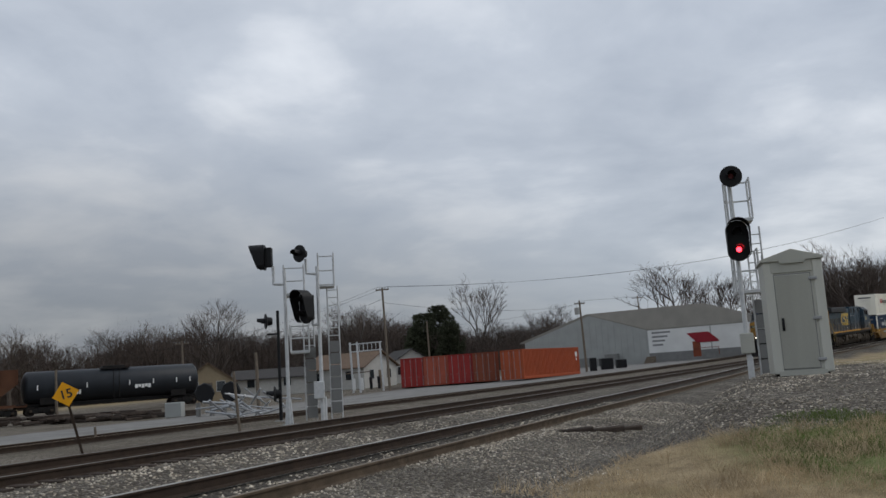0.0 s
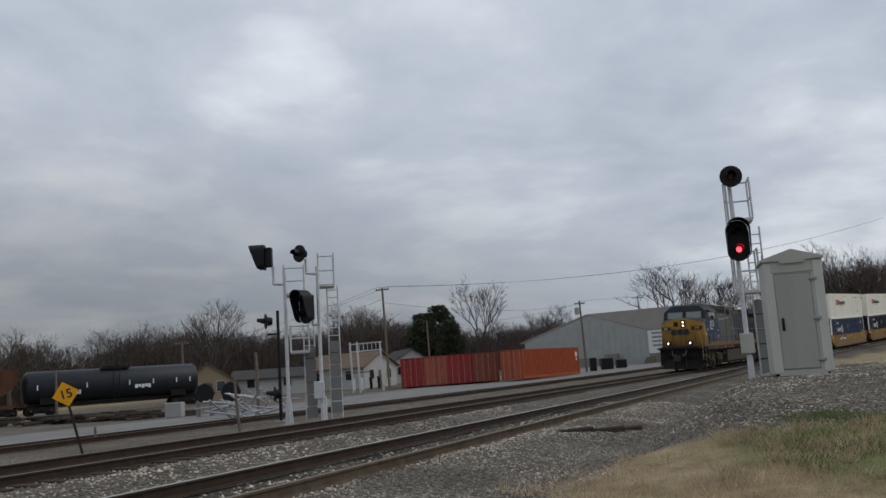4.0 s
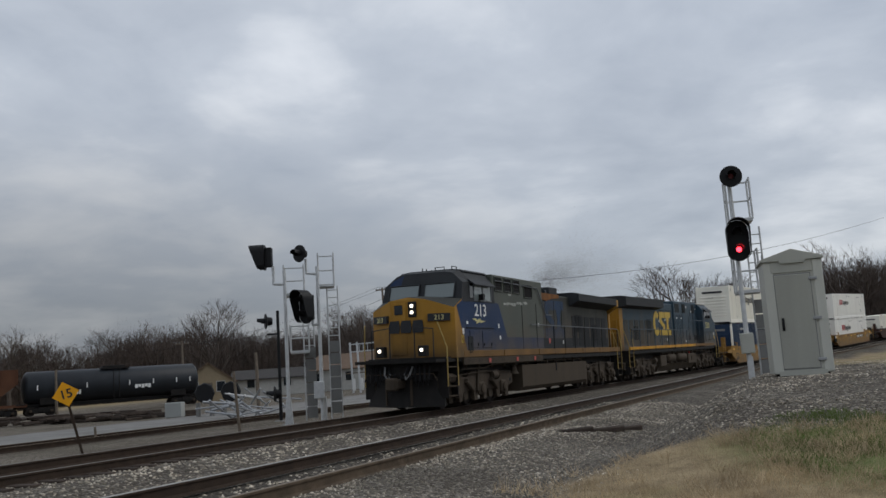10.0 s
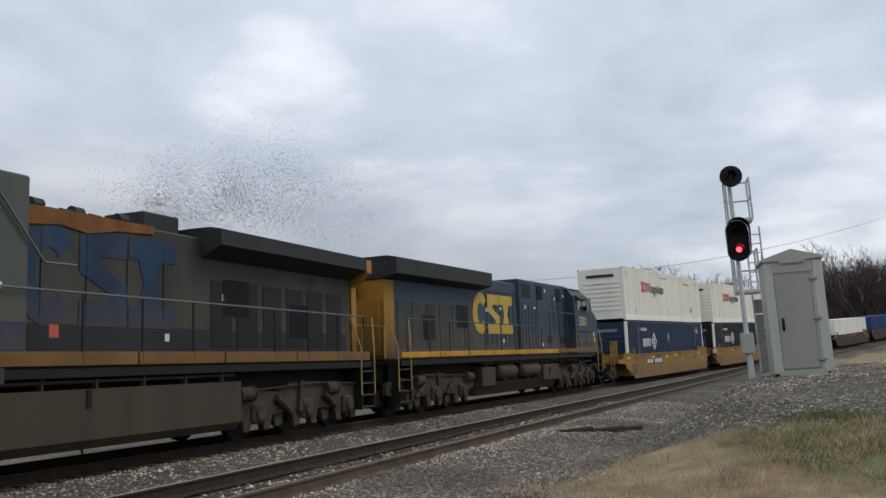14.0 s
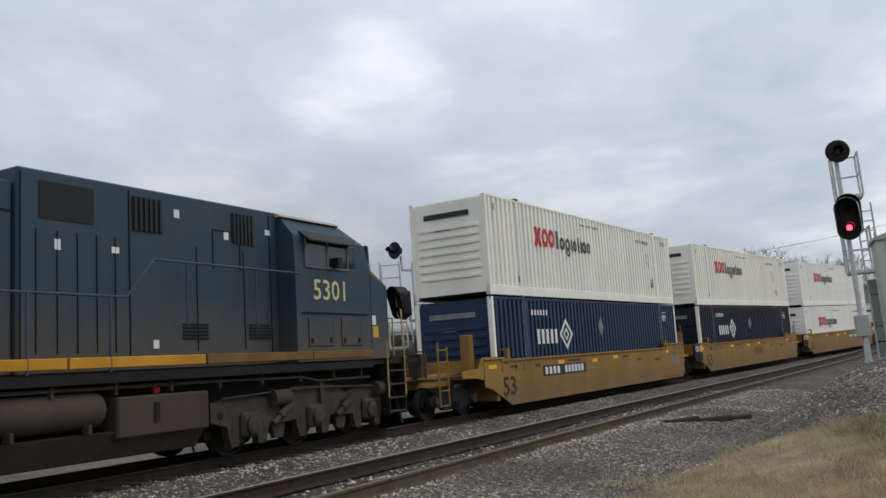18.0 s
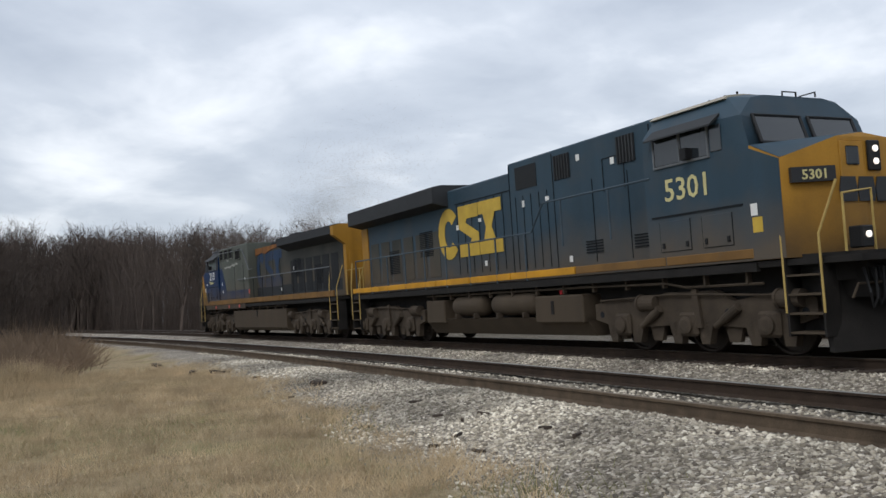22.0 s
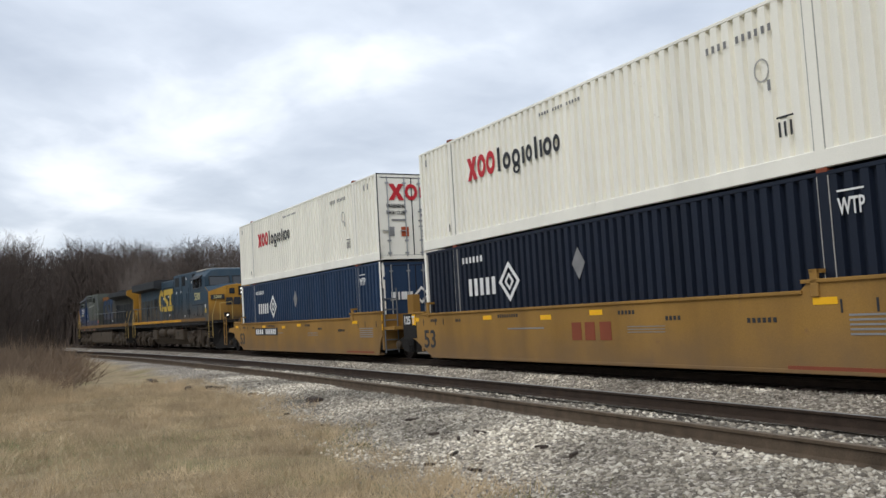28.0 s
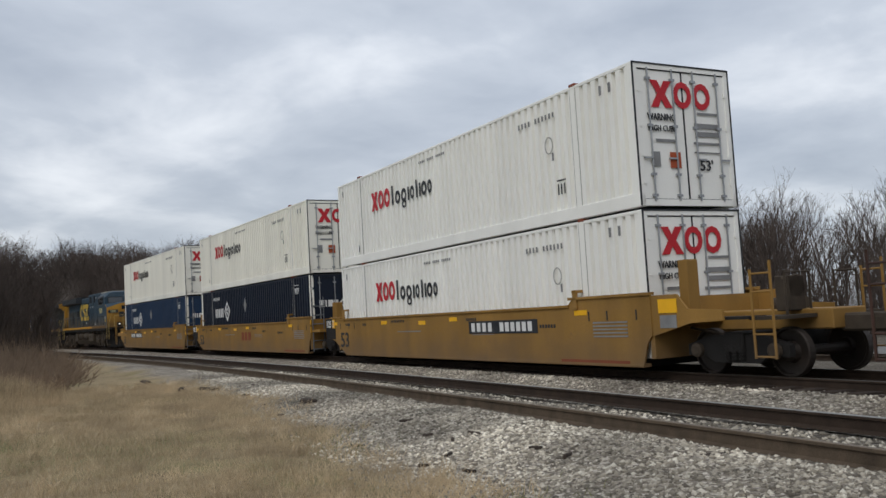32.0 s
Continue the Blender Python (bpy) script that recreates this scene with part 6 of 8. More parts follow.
        if plat:
            xe = x0 + end * reach
            part("coupler", B(*sorted((xe - end * 0.1, xe + end * 0.75)), -0.15, 0.15, 0.72, 1.02, bevel=0.04), M["under"], u)
            bm = B(*sorted((x0 + end * 2.35, xe - end * 0.3)), -1.3, 1.3, 0.98, 1.04)
            part("end_platform", bm, M["under"], u, "dark steel end platform")
            for sgn in (1, -1):
                prof = [(x0, 1.5), (x0 + end * 0.8, 1.5), (x0 + end * 1.05, 1.22), (x0 + end * 1.9, 1.18), (x0 + end * 1.9, 1.0), (x0 + end * 1.1, 0.96), (x0 + end * 0.2, 0.75), (x0, 0.7)]
                bm = bmesh.new()
                prism(bm, prof, *sorted((sgn * 1.40, sgn * 1.44)), "y")
                pw = part("end_wing", bm, P, u)
                xm = x0 + end * 0.55
                part("reflector", B(xm - 0.25, xm + 0.25, *sorted((sgn * 1.445, sgn * 1.452)), 1.16, 1.42), M["well_trim"], pw)
                part("placard", B(xm - 0.22, xm + 0.22, *sorted((sgn * 1.445, sgn * 1.452)), 0.88, 1.12), M["mark_grey"], pw, "grey notice panel")
                for dx in (0.0, 0.42):
                    xx = xe - end * (0.35 + dx)
                    handrail(u, [(xx, sgn * 1.40, 0.35), (xx, sgn * 1.40, 1.95 - dx * 0.3)], 0.024, "well" if paint == "well" else "well_brown", "grab_rail")
                for z in (0.38, 0.75, 1.45, 1.75):
                    handrail(u, [(xe - end * 0.35, sgn * 1.40, z), (xe - end * 0.77, sgn * 1.40, z)], 0.018, "well" if paint == "well" else "well_brown", "rung")
            part("hand_brake", revolve(bmesh.new(), [(0.20, -0.02), (0.22, 0), (0.20, 0.02), (0.17, 0.02), (0.17, -0.02)], (xe - end * 0.62, 0.5, 1.5), "x", 18), M["under"], u, "hand brake wheel")
            part("brake_box", B(*sorted((xe - end * 0.9, xe - end * 0.6)), 0.3, 0.7, 1.1, 1.7, bevel=0.02), M["under"], u)
            bm = bmesh.new()
            tube(bm, (xe - end * 1.0, -0.2, 1.2), (xe - end * 1.7, -0.2, 1.2), 0.13, seg=14)
            part("air_reservoir", bm, M["under"], u)
            part("lashing_post", B(*sorted((x0 + end * 0.25, x0 + end * 0.5)), 0.55, 0.85, 1.1, 2.15, bevel=0.02), P, u)
            for yy in (-0.9, 0.9):
                part("cross_rail", pipe(bmesh.new(), [(xe - end * 0.5, yy, 1.0), (xe - end * 0.5, yy, 1.75), (xe - end * 0.5, yy * 0.35, 1.75), (xe - end * 0.5, yy * 0.35, 1.0)], 0.024, 6), M["under"], u)
            part("brake_rod", pipe(bmesh.new(), [(x0 + end * 0.4, 0.75, 0.85), (x0 + end * 1.5, 0.9, 0.7), (xe - end * 0.4, 0.6, 0.7)], 0.025, 6), M["under"], u)
            part("walkway", B(*sorted((x0 + end * 0.9, xe - end * 0.9)), 0.95, 1.38, 1.0, 1.05), M["under_dark"], u)
        else:
            for sgn in (1, -1):
                if end > 0 and paint == "well":
                    jp = part("joint_plate", B(8.52, 9.5, *sorted((sgn * 1.38, sgn * 1.468)), 0.68, 1.42, bevel=0.01), M["under_dark"], u, "black joint plate with white lettering")
                    letters("125 T", 0.24, M["white_mark"], jp, 9.42 if sgn > 0 else 8.6, sgn * 1.471, 1.12, sgn, 0.8, bold=0.03)
                    part("reflector", B(8.55, 8.8, *sorted((sgn * 1.469, sgn * 1.476)), 1.08, 1.4), M["well_trim"], jp)
                part("stake_post", B(*sorted((x0 + end * 0.35, x0 + end * 0.75)), *sorted((sgn * 0.35, sgn * 0.62)), 1.05, 2.05, bevel=0.02), P, u, "upright ochre stake bracket")
                if end < 0:
                    bm = bmesh.new()
                    for z in (0.3, 0.62, 0.94, 1.26, 1.6, 1.95):
                        tube(bm, (x0 - 0.18, sgn * 1.38, z), (x0 - 0.18, sgn * 0.92, z), 0.02, seg=6)
                    for yy in (1.38, 0.92):
                        tube(bm, (x0 - 0.18, sgn * yy, 0.2), (x0 - 0.18, sgn * yy, 2.3), 0.022, seg=6)
                    part("end_ladder", bm, M["rail_steel"], u, "dark steel end ladder")
                    for z in (0.95, 1.24):
                        part("reflector", B(x0 - 0.13, x0 - 0.05, *sorted((sgn * 1.441, sgn * 1.455)), z, z + 0.2), M["well_trim"], u)
    return u


TRAIN = []           # (object, metres behind the lead, bogie spacing, turn, lift)
TRAIN.append((loco_lead, 10.9, 14.0, 0.0, 0.0))
TRAIN.append((loco_trail, 32.9, 14.1, 180.0, 0.0))
C0, CD = 47.376 + CL / 2, 19.45
units = [well_unit("well", "ochre yellow well wagon unit carrying two stacked containers", True, False),
         well_unit("well", "ochre yellow middle well wagon unit carrying two stacked containers", False, False, plate=0),
         well_unit("well", "ochre yellow end well wagon unit carrying two stacked containers", False, True, plate=-1.25),
         well_unit("well_brown", "oxide brown well wagon unit with a single container", True, False, plate=0),
         well_unit("well_brown", "oxide brown middle well wagon unit with a blue container", False, False, plate=0),
         well_unit("well_brown", "oxide brown end well wagon unit with a blue container", False, True, plate=0)]
starts = [C0, C0 + CD, C0 + 2 * CD, C0 + 2 * CD + 24.2, C0 + 3 * CD + 24.2, C0 + 4 * CD + 24.2]
for un, u in zip(units, starts):
    TRAIN.append((un, u, 17.5, 0.0, 0.0))
LOADS = (("box_navy", "box_white", "box_white"), ("box_navy2", "box_white", "box_white"), ("box_white2", "box_white2", None))
for (low, top, post), u in zip(LOADS, starts):
    navy = low.startswith("box_navy")
    a = container("navy blue corrugated container with white corner posts" if navy else "white corrugated container, lower of the stack", low, post if navy else None)
    carrier_marks(a, not navy)
    b = container("white corrugated container stacked on another", top)
    carrier_marks(b, True)
    TRAIN.append((a, u, 17.5, 0.0, 0.293))
    TRAIN.append((b, u, 17.5, 0.0, 0.293 + CH + 0.055))
M["box_blue"] = surface("blue_container_paint", (0.03, 0.06, 0.2), 0.5, spread=0.15)
for paint, u, lb in (("box_white", starts[3], "white container riding alone in its well"), ("box_blue", starts[4], "blue container riding alone in its well"), ("box_blue", starts[5], "blue container riding alone in its well")):
    TRAIN.append((container(lb, paint), u, 17.5, 0.0, 0.293))
for k, x in ((0, 10.0), (0, -9.72), (1, -9.72), (2, -10.0), (3, 10.0), (3, -9.72), (4, -9.72), (5, -10.0)):
    freight_truck("truck", units[k], x)
for ob, u, base, turn, lift in TRAIN:
    ob.matrix_world = car_pose(train_s(0) - u, base, turn, lift)


# ---- things beside the line ----
def gz(x, y):
    a, b = np.array([float(x)]), np.array([float(y)])
    s, q = sq_of(a, b)
    return float(ground_z(s, q, a, b)[0])


def sq_xy(s, q):
    p = on_track(s, q)
    return p.x, p.y


def cage(parent, z, w, d, h, x0, mat="alu", y0=0.08):
    """A small railed platform at height z, rails round three sides."""
    x1, x2 = x0 - w / 2, x0 + w / 2
    pf = part("platform", B(x1, x2, y0, y0 + d, z - 0.11, z, bevel=0.01), M[mat], parent, "railed steel platform")
    for x, y in ((x1, y0), (x2, y0), (x1, y0 + d), (x2, y0 + d)):
        part("rail_post", tube(bmesh.new(), (x, y, z - 0.05), (x, y, z + h), 0.032, seg=6), M[mat], pf)
    for k in (0.52, 1.0):
        part("railing", pipe(bmesh.new(), [(x1, y0, z + h * k), (x1, y0 + d, z + h * k), (x2, y0 + d, z + h * k), (x2, y0, z + h * k)], 0.03, 6), M[mat], pf)


def signal_head(parent, x, z, kind, lit, turn=0.0, y=-0.35):
    """Black target with hooded lenses that look along -y before turning."""
    hd = new("signal_head")
    hd.parent = parent
    hd.matrix_basis = pose(x, 0, z, 0, 0, turn)
    bm = bmesh.new()
    if kind == "round":
        revolve(bm, [(0.001, y), (0.33, y), (0.34, y + 0.02), (0.33, y + 0.04), (0.2, y + 0.1), (0.16, y + 0.3), (0.001, y + 0.3)], (0, 0, 0), "y", 28)
        lens = [(0.0, lit)]
    else:
        n = 12
        out = [(0.33 * math.cos(a), 0.30 + 0.33 * math.sin(a)) for a in (math.pi * i / n for i in range(n + 1))] + [(0.33 * math.cos(a), -0.30 + 0.33 * math.sin(a)) for a in (math.pi + math.pi * i / n for i in range(n + 1))]
        prism(bm, out, y, y + 0.05, "y")
        vis = [(0.34 * math.cos(a), (0.30 if math.sin(a) >= 0 else -0.30) + 0.34 * math.sin(a)) for a in (math.radians(-50 + 280 * i / 22) for i in range(23))]
        reach = lambda zz: 0.2 + 0.38 * (zz + 0.64) / 1.28
        loft(bm, [[(a, y, c), (a, y - reach(c), c), (a * 1.03, y - reach(c), c * 1.02), (a * 1.03, y, c * 1.02)] for a, c in vis])
        box(bm, -0.17, 0.17, y + 0.05, y + 0.33, -0.48, 0.48, bevel=0.03)
        lens = [(0.27, None), (-0.27, lit)]
    part("target", bm, M["black"], hd, "black signal target")
    for lz, on in lens:
        part("lens", revolve(bmesh.new(), [(0.001, y - 0.012), (0.075, y - 0.01), (0.088, y + 0.01)], (0, 0, lz), "y", 20), M[on] if on else M["black"], hd, "glowing red lens" if on == "red_lamp" else "")
        bm = bmesh.new()
        n, r = 14, 0.13
        arc = [math.radians(-35 + 250 * k / n) for k in range(n + 1)]
        P = lambda a, l, rr: (rr * math.cos(a), y - l, lz + rr * math.sin(a))
        out_ = lambda a: 0.34 if math.sin(a) > 0 else 0.16
        loft(bm, [[P(a, 0, r), P(a, out_(a), r), P(a, out_(a), r + 0.012), P(a, 0, r + 0.012)] for a in arc])
        part("hood", bm, M["black"], hd, "black lens hood")
    return hd


def ladder(parent, x, y, z0, z1, w=0.36, mat="alu"):
    ld = part("ladder", pipe(pipe(bmesh.new(), [(x - w / 2, y, z0), (x - w / 2, y, z1)], 0.028), [(x + w / 2, y, z0), (x + w / 2, y, z1)], 0.028), M[mat], parent, "steel ladder")
    for z in np.arange(z0 + 0.25, z1, 0.3):
        part("rung", tube(bmesh.new(), (x - w / 2, y, z), (x + w / 2, y, z), 0.018, seg=6), M[mat], ld)


def signal_mast(label, x, y, turn, height, lean=0.0, paint="alu"):
    z = gz(x, y)
    s = empty("signal_mast", label, "railway signal", group="signal masts")
    s.matrix_world = pose(x, y, z - 0.02, 0, lean, turn)
    part("mast", tube(bmesh.new(), (0, 0, 0), (0, 0, height), 0.075, 0.065, 14), M[paint], s, "black painted mast" if paint == "black" else "silver painted mast")
    part("base", B(-0.28, 0.28, -0.28, 0.28, -0.3, 0.06, bevel=0.03), M["block"], s, "concrete footing")
    return s


s1 = signal_mast("silver signal mast with a glowing red lamp beside the grey case", 9.36, 26.83, -14, 6.4)
signal_head(s1, 0.05, 6.47, "round", "red_dim", 0)
signal_head(s1, 0.04, 4.44, "oval", "red_lamp", 0)
for z in (5.2, 2.95):
    cage(s1, z, 0.72, 0.75, 1.25, 0.24, y0=0.12)
ladder(s1, 0.62, 0.95, 0.0, 5.0, 0.44)
for z in np.arange(0.35, 2.5, 0.47):
    part("ladder_guard", B(0.42, 0.82, 0.86, 0.9, z, z + 0.43), M["block"], s1, "grey ladder guard plate")
part("junction_box", B(-0.2, 0.18, -0.2, 0.1, 1.0, 1.62, bevel=0.02), M["shed"], s1, "pale grey junction box")
part("bracket", B(-0.06, 0.06, -0.3, 0.1, 4.0, 4.1), M["alu"], s1)
bm = bmesh.new()
prism(bm, [(-0.1, -0.05), (0.1, -0.05), (0.1, 0.9), (-0.03, 0.95)], -0.12, 0.02, "y")
part("conduit_cover", bm, M["alu"], s1)

s2 = signal_mast("silver signal mast with black hooded heads across the track", -4.64, 33.58, 8, 6.0, 0.4)
signal_head(s2, -0.42, 6.5, "round", None, -44)
signal_head(s2, -0.25, 4.42, "oval", None, -44)
part("bracket", pipe(bmesh.new(), [(0, 0, 5.7), (-0.42, 0, 5.75), (-0.42, 0, 6.3)], 0.055), M["alu"], s2)
part("bracket", pipe(bmesh.new(), [(0, 0, 3.75), (-0.25, 0, 3.75), (-0.25, 0.1, 4.0)], 0.055), M["alu"], s2)
cage(s2, 5.33, 0.6, 0.8, 1.2, 0.34, y0=0.2)
ladder(s2, 0.56, 0.9, 0.1, 5.3, 0.42)
for z in np.arange(0.35, 2.7, 0.47):
    part("ladder_guard", B(0.36, 0.76, 0.8, 0.84, z, z + 0.43), M["block"], s2, "grey ladder guard plate")
part("junction_box", B(-0.3, 0.1, -0.22, 0.12, 0.95, 1.6, bevel=0.02), M["alu"], s2)
part("mast_stub", tube(bmesh.new(), (0.1, 0.1, 0), (0.1, 0.1, 1.0), 0.07, seg=8), M["alu"], s2)

s3 = signal_mast("silver signal mast whose hooded heads face along the track", -6.01, 34.1, 8, 6.0, 0.4)
h3 = signal_head(s3, -0.42, 6.55, "oval", None, -100)
h3.matrix_basis = h3.matrix_basis @ Matrix.Diagonal((0.8, 1.0, 0.8, 1))
part("bracket", pipe(bmesh.new(), [(0, 0, 5.45), (-0.42, 0, 5.48), (-0.42, 0, 6.2)], 0.06), M["alu"], s3)
cage(s3, 5.12, 0.78, 0.9, 1.1, 0.36, y0=0.15)
cage(s3, 2.85, 0.72, 0.8, 1.0, 0.5, y0=0.15)
ladder(s3, 0.86, 0.9, 0.1, 5.0, 0.42)
for z in np.arange(0.2, 2.6, 0.47):
    part("ladder_guard", B(0.7, 1.1, 0.8, 0.84, z, z + 0.43), M["block"], s3, "grey ladder guard plate")
for dx in (-0.12, 0.12):
    part("base_leg", tube(bmesh.new(), (dx, 0, 0), (dx * 0.4, 0, 1.0), 0.05, seg=6), M["alu"], s3)

s4 = signal_mast("dark signal post with a black hooded head", -7.1, 38.3, 8, 4.8, 0.4, "black")
signal_head(s4, -0.2, 4.35, "round", None, -78)
part("bracket", B(-0.5, 0.05, -0.05, 0.05, 3.75, 3.82), M["black"], s4)
signal_head(s4, 0.1, 1.2, "round", None, -95)

# relay case on the bank
def relay_case():
    c = empty("relay_case", "pale grey steel relay case with a closed door", "equipment case")
    w, d, h = 1.36, 1.3, 2.42
    part("wall", B(0, w, 0, d, 0.06, h, bevel=0.012), M["shed"], c)
    bm = bmesh.new()
    prism(bm, [(-0.06, h), (w + 0.06, h), (w + 0.06, h + 0.05), (w / 2, h + 0.24), (-0.06, h + 0.05)], -0.07, d + 0.07, "y")
    part("roof", bm, M["shed"], c, "low pitched steel roof")
    part("gable_panel", B(w * 0.28, w * 0.72, -0.085, -0.05, h - 0.06, h + 0.07), M["shed"], c)
    for x in (0.0, w - 0.2):
        part("corner_post", B(x - 0.012, x + 0.212, -0.02, 0.06, 0.07, h - 0.02, bevel=0.01), M["shed_pale"], c, "paler grey corner post")
    door = part("door", B(0.22, 1.06, -0.03, 0.01, 0.16, 2.12, bevel=0.01), M["shed_door"], c, "closed grey steel door")
    bm = bmesh.new()
    for a in ((0.2, 0.22, 0.14, 2.14), (1.06, 1.08, 0.14, 2.14), (0.2, 1.08, 2.12, 2.14), (0.2, 1.08, 0.14, 0.16)):
        box(bm, a[0], a[1], -0.012, 0.005, a[2], a[3])
    part("door_gap", bm, M["mark_grey"], c)
    part("header_panel", B(0.16, 1.12, -0.025, 0.0, 2.17, 2.42, bevel=0.006), M["shed"], c)
    for z in (0.3, 1.15, 1.98):
        part("hinge", B(1.02, 1.22, -0.06, -0.02, z, z + 0.06, bevel=0.008), M["galv"], door)
    bm = B(0.29, 0.35, -0.06, -0.02, 0.95, 1.22, bevel=0.01)
    box(bm, 0.31, 0.34, -0.11, -0.05, 1.0, 1.12, bevel=0.006)
    part("door_handle", bm, M["black"], door, "black door handle")
    part("sill", B(0.1, 1.2, -0.08, 0.0, 0.02, 0.12), M["shed"], c)
    for x in (0.15, w - 0.2):
        part("foot", B(x, x + 0.12, 0.1, d - 0.1, -0.2, 0.07), M["under_dark"], c)
    for x in (0.0, w):
        part("lift_eye", pipe(bmesh.new(), [(x, 0.1, h), (x, 0.1, h + 0.16), (x + 0.03, 0.1, h + 0.18)], 0.012), M["galv"], c)
    return c


rc = relay_case()
rc.matrix_world = pose(7.13, 18.95, gz(7.6, 19.4) + 0.0, 0, 0.2, -15.0) @ Matrix.Diagonal((0.87, 0.9, 1.03, 1))

# speed board
sg = empty("speed_sign", "faded orange-yellow diamond speed sign on a leaning rusty post", "sign")
sg.matrix_world = pose(-8.75, 21.53, gz(-8.75, 21.53), 0, -14.0, 22)
part("post", B(-0.03, 0.03, -0.02, 0.02, -0.3, 1.75), M["rail_rust"], sg, "rusty steel post")
bm = bmesh.new()
prism(bm, [(-0.31, 1.72), (0, 1.41), (0.31, 1.72), (0, 2.03)], -0.035, -0.022, "y")
bd = part("board", bm, M["sign"], sg)
bm = text_bm("15", 0.22)
for v in bm.verts:
    v.co = Vector((v.co.x - 0.145, v.co.y - 0.036, v.co.z + 1.62))
part("lettering", bm, M["mark_dark"], bd)

for x, y, h in ((-6.81, 29.33, 2.1), (-12.8, 32.5, 0.5)):
    p = tagged(part("marker_post", tube(bmesh.new(), (0, 0, -0.2), (0, 0, h), 0.05, 0.045, 8), M["wood"]), "weathered wooden marker post by the track", "post")
    p.matrix_world = pose(x, y, gz(x, y), 0, -4, 0)


# old ties lying about
def loose_tie(x, y, yaw, l=2.5, tilt=0.0, lift=0.0):
    bm = B(-l / 2, l / 2, -0.09, 0.09, -0.06, 0.10, bevel=0.025)
    o = part("old_tie", bm, M["tie"])
    o.matrix_world = pose(x, y, gz(x, y) - 0.03 + lift, tilt, 0, yaw)
    return tagged(o, "broken weathered railway tie lying on the gravel", "railway tie", group="old ties")


loose_tie(2.75, 18.9, 35, 0.9); loose_tie(3.3, 19.3, 28, 1.3); loose_tie(3.95, 19.9, 30, 1.0)
loose_tie(-8.4, 24.6, 38, 1.8)
for s, q, yaw, l in ((21, 7.9, 80, 1.0), (22.2, 8.3, 60, 0.9), (14.5, 7.5, 75, 0.45), (27, 8.4, 70, 1.2)):
    x, y = sq_xy(s, q)
    loose_tie(x, y, yaw, l)
rng = random.Random(12)
for k in range(16):
    s_ = rng.uniform(6, 26)
    x, y = sq_xy(s_, float(near_q(s_)) + rng.uniform(1.7, 3.3))
    l = rng.uniform(0.1, 0.34)
    o = part("wood_splinter", B(-l / 2, l / 2, -0.022, 0.018, -0.03, 0.02, bevel=0.008), M["tie"])
    o.matrix_world = pose(x, y, gz(x, y) + 0.01, rng.uniform(-10, 10), rng.uniform(-6, 6), rng.uniform(20, 160))
    tagged(o, "dark splinter of old tie lying on the ballast", "wood scrap", group="splinters on the ballast")
rng = random.Random(11)
for k in range(110):
    a = rng.random()
    x, y = -34 + 17 * a + rng.uniform(-1, 1), 61.5 - 5 * a + rng.uniform(-2.0, 1.2)
    loose_tie(x, y, rng.uniform(0, 180), rng.uniform(1.2, 2.6), rng.uniform(-12, 12), rng.uniform(0, 0.55))


# heap of silver poles, dark targets
for k in range(26):
    x, y = -10.0 + rng.uniform(-1.5, 1.5), 45.5 + rng.uniform(-1.5, 1.5)
    l = rng.uniform(1.2, 3.0)
    o = part("scrap_pole", tube(bmesh.new(), (-l / 2, 0, 0), (l / 2, 0, 0), rng.uniform(0.03, 0.07), seg=8), M["galv"])
    o.matrix_world = pose(x, y, gz(x, y) + rng.uniform(0.15, 1.1), 0, rng.uniform(-35, 35), rng.uniform(0, 180))
    tagged(o, "bent silver pole in a scrap heap", "scrap pole", group="scrap heap of poles")
for x, y, r in ((-14.2, 52.5, 0.62), (-12.6, 52.3, 0.62)):
    z = gz(x, y)
    o = empty("stored_signal_target", "black round-topped signal target stored on a timber trestle", "signal target", group="stored targets")
    o.matrix_world = pose(x, y, z)
    part("target", revolve(bmesh.new(), [(0.001, -0.1), (r * 0.9, -0.1), (r, 0), (r * 0.9, 0.1), (0.001, 0.1)], (0, 0, 1.35), "y", 8), M["black"], o)
    for dx in (-0.4, 0.4):
        part("leg", B(dx - 0.06, dx + 0.06, -0.3, 0.3, 0, 0.8), M["block"], o)
cb = part("equipment_cabinet", B(-0.5, 0.5, -0.4, 0.4, 0, 0.9, bevel=0.03), M["siding_grey"])
cb.matrix_world = pose(-16.6, 54.5, gz(-16.6, 54.5))
tagged(cb, "small grey steel equipment cabinet", "cabinet")


# ---- containers stored across the road ----
def stored(label, paint, x, y, yaw, length, marks=False):
    c = container(label, paint, length=length, group="stored containers")
    c.matrix_world = pose(x, y, gz(x, y) + 0.06, 0, 0, yaw)
    return c


for paint, x, y, lb in (("red_paint", -2.75, 95.3, "bright red container standing end-on by the road"), ("salmon", -0.42, 95.0, "faded salmon red container standing end-on"),
                        ("red_paint", 2.1, 94.7, "deep red container standing end-on"), ("brick_red", 4.55, 94.2, "brown red container standing end-on")):
    c = stored(lb, paint, x, y, 90 - 2.0, 12.19)
oc = stored("orange container lying along the road", "orange", 10.3, 91.2, 55.0, 12.19)
bars(oc, [(5.2, 5.6, 1.9, 2.4), (5.3, 5.5, 1.5, 1.75)], -(CW / 2 + 0.003), -1, "white_mark")


# ---- rolling stock in the yard ----
def yard_truck(parent, x):
    tr = freight_truck("truck", parent, x)
    for o in tr.children:
        if "turning" in o:
            del o["turning"]
    return tr


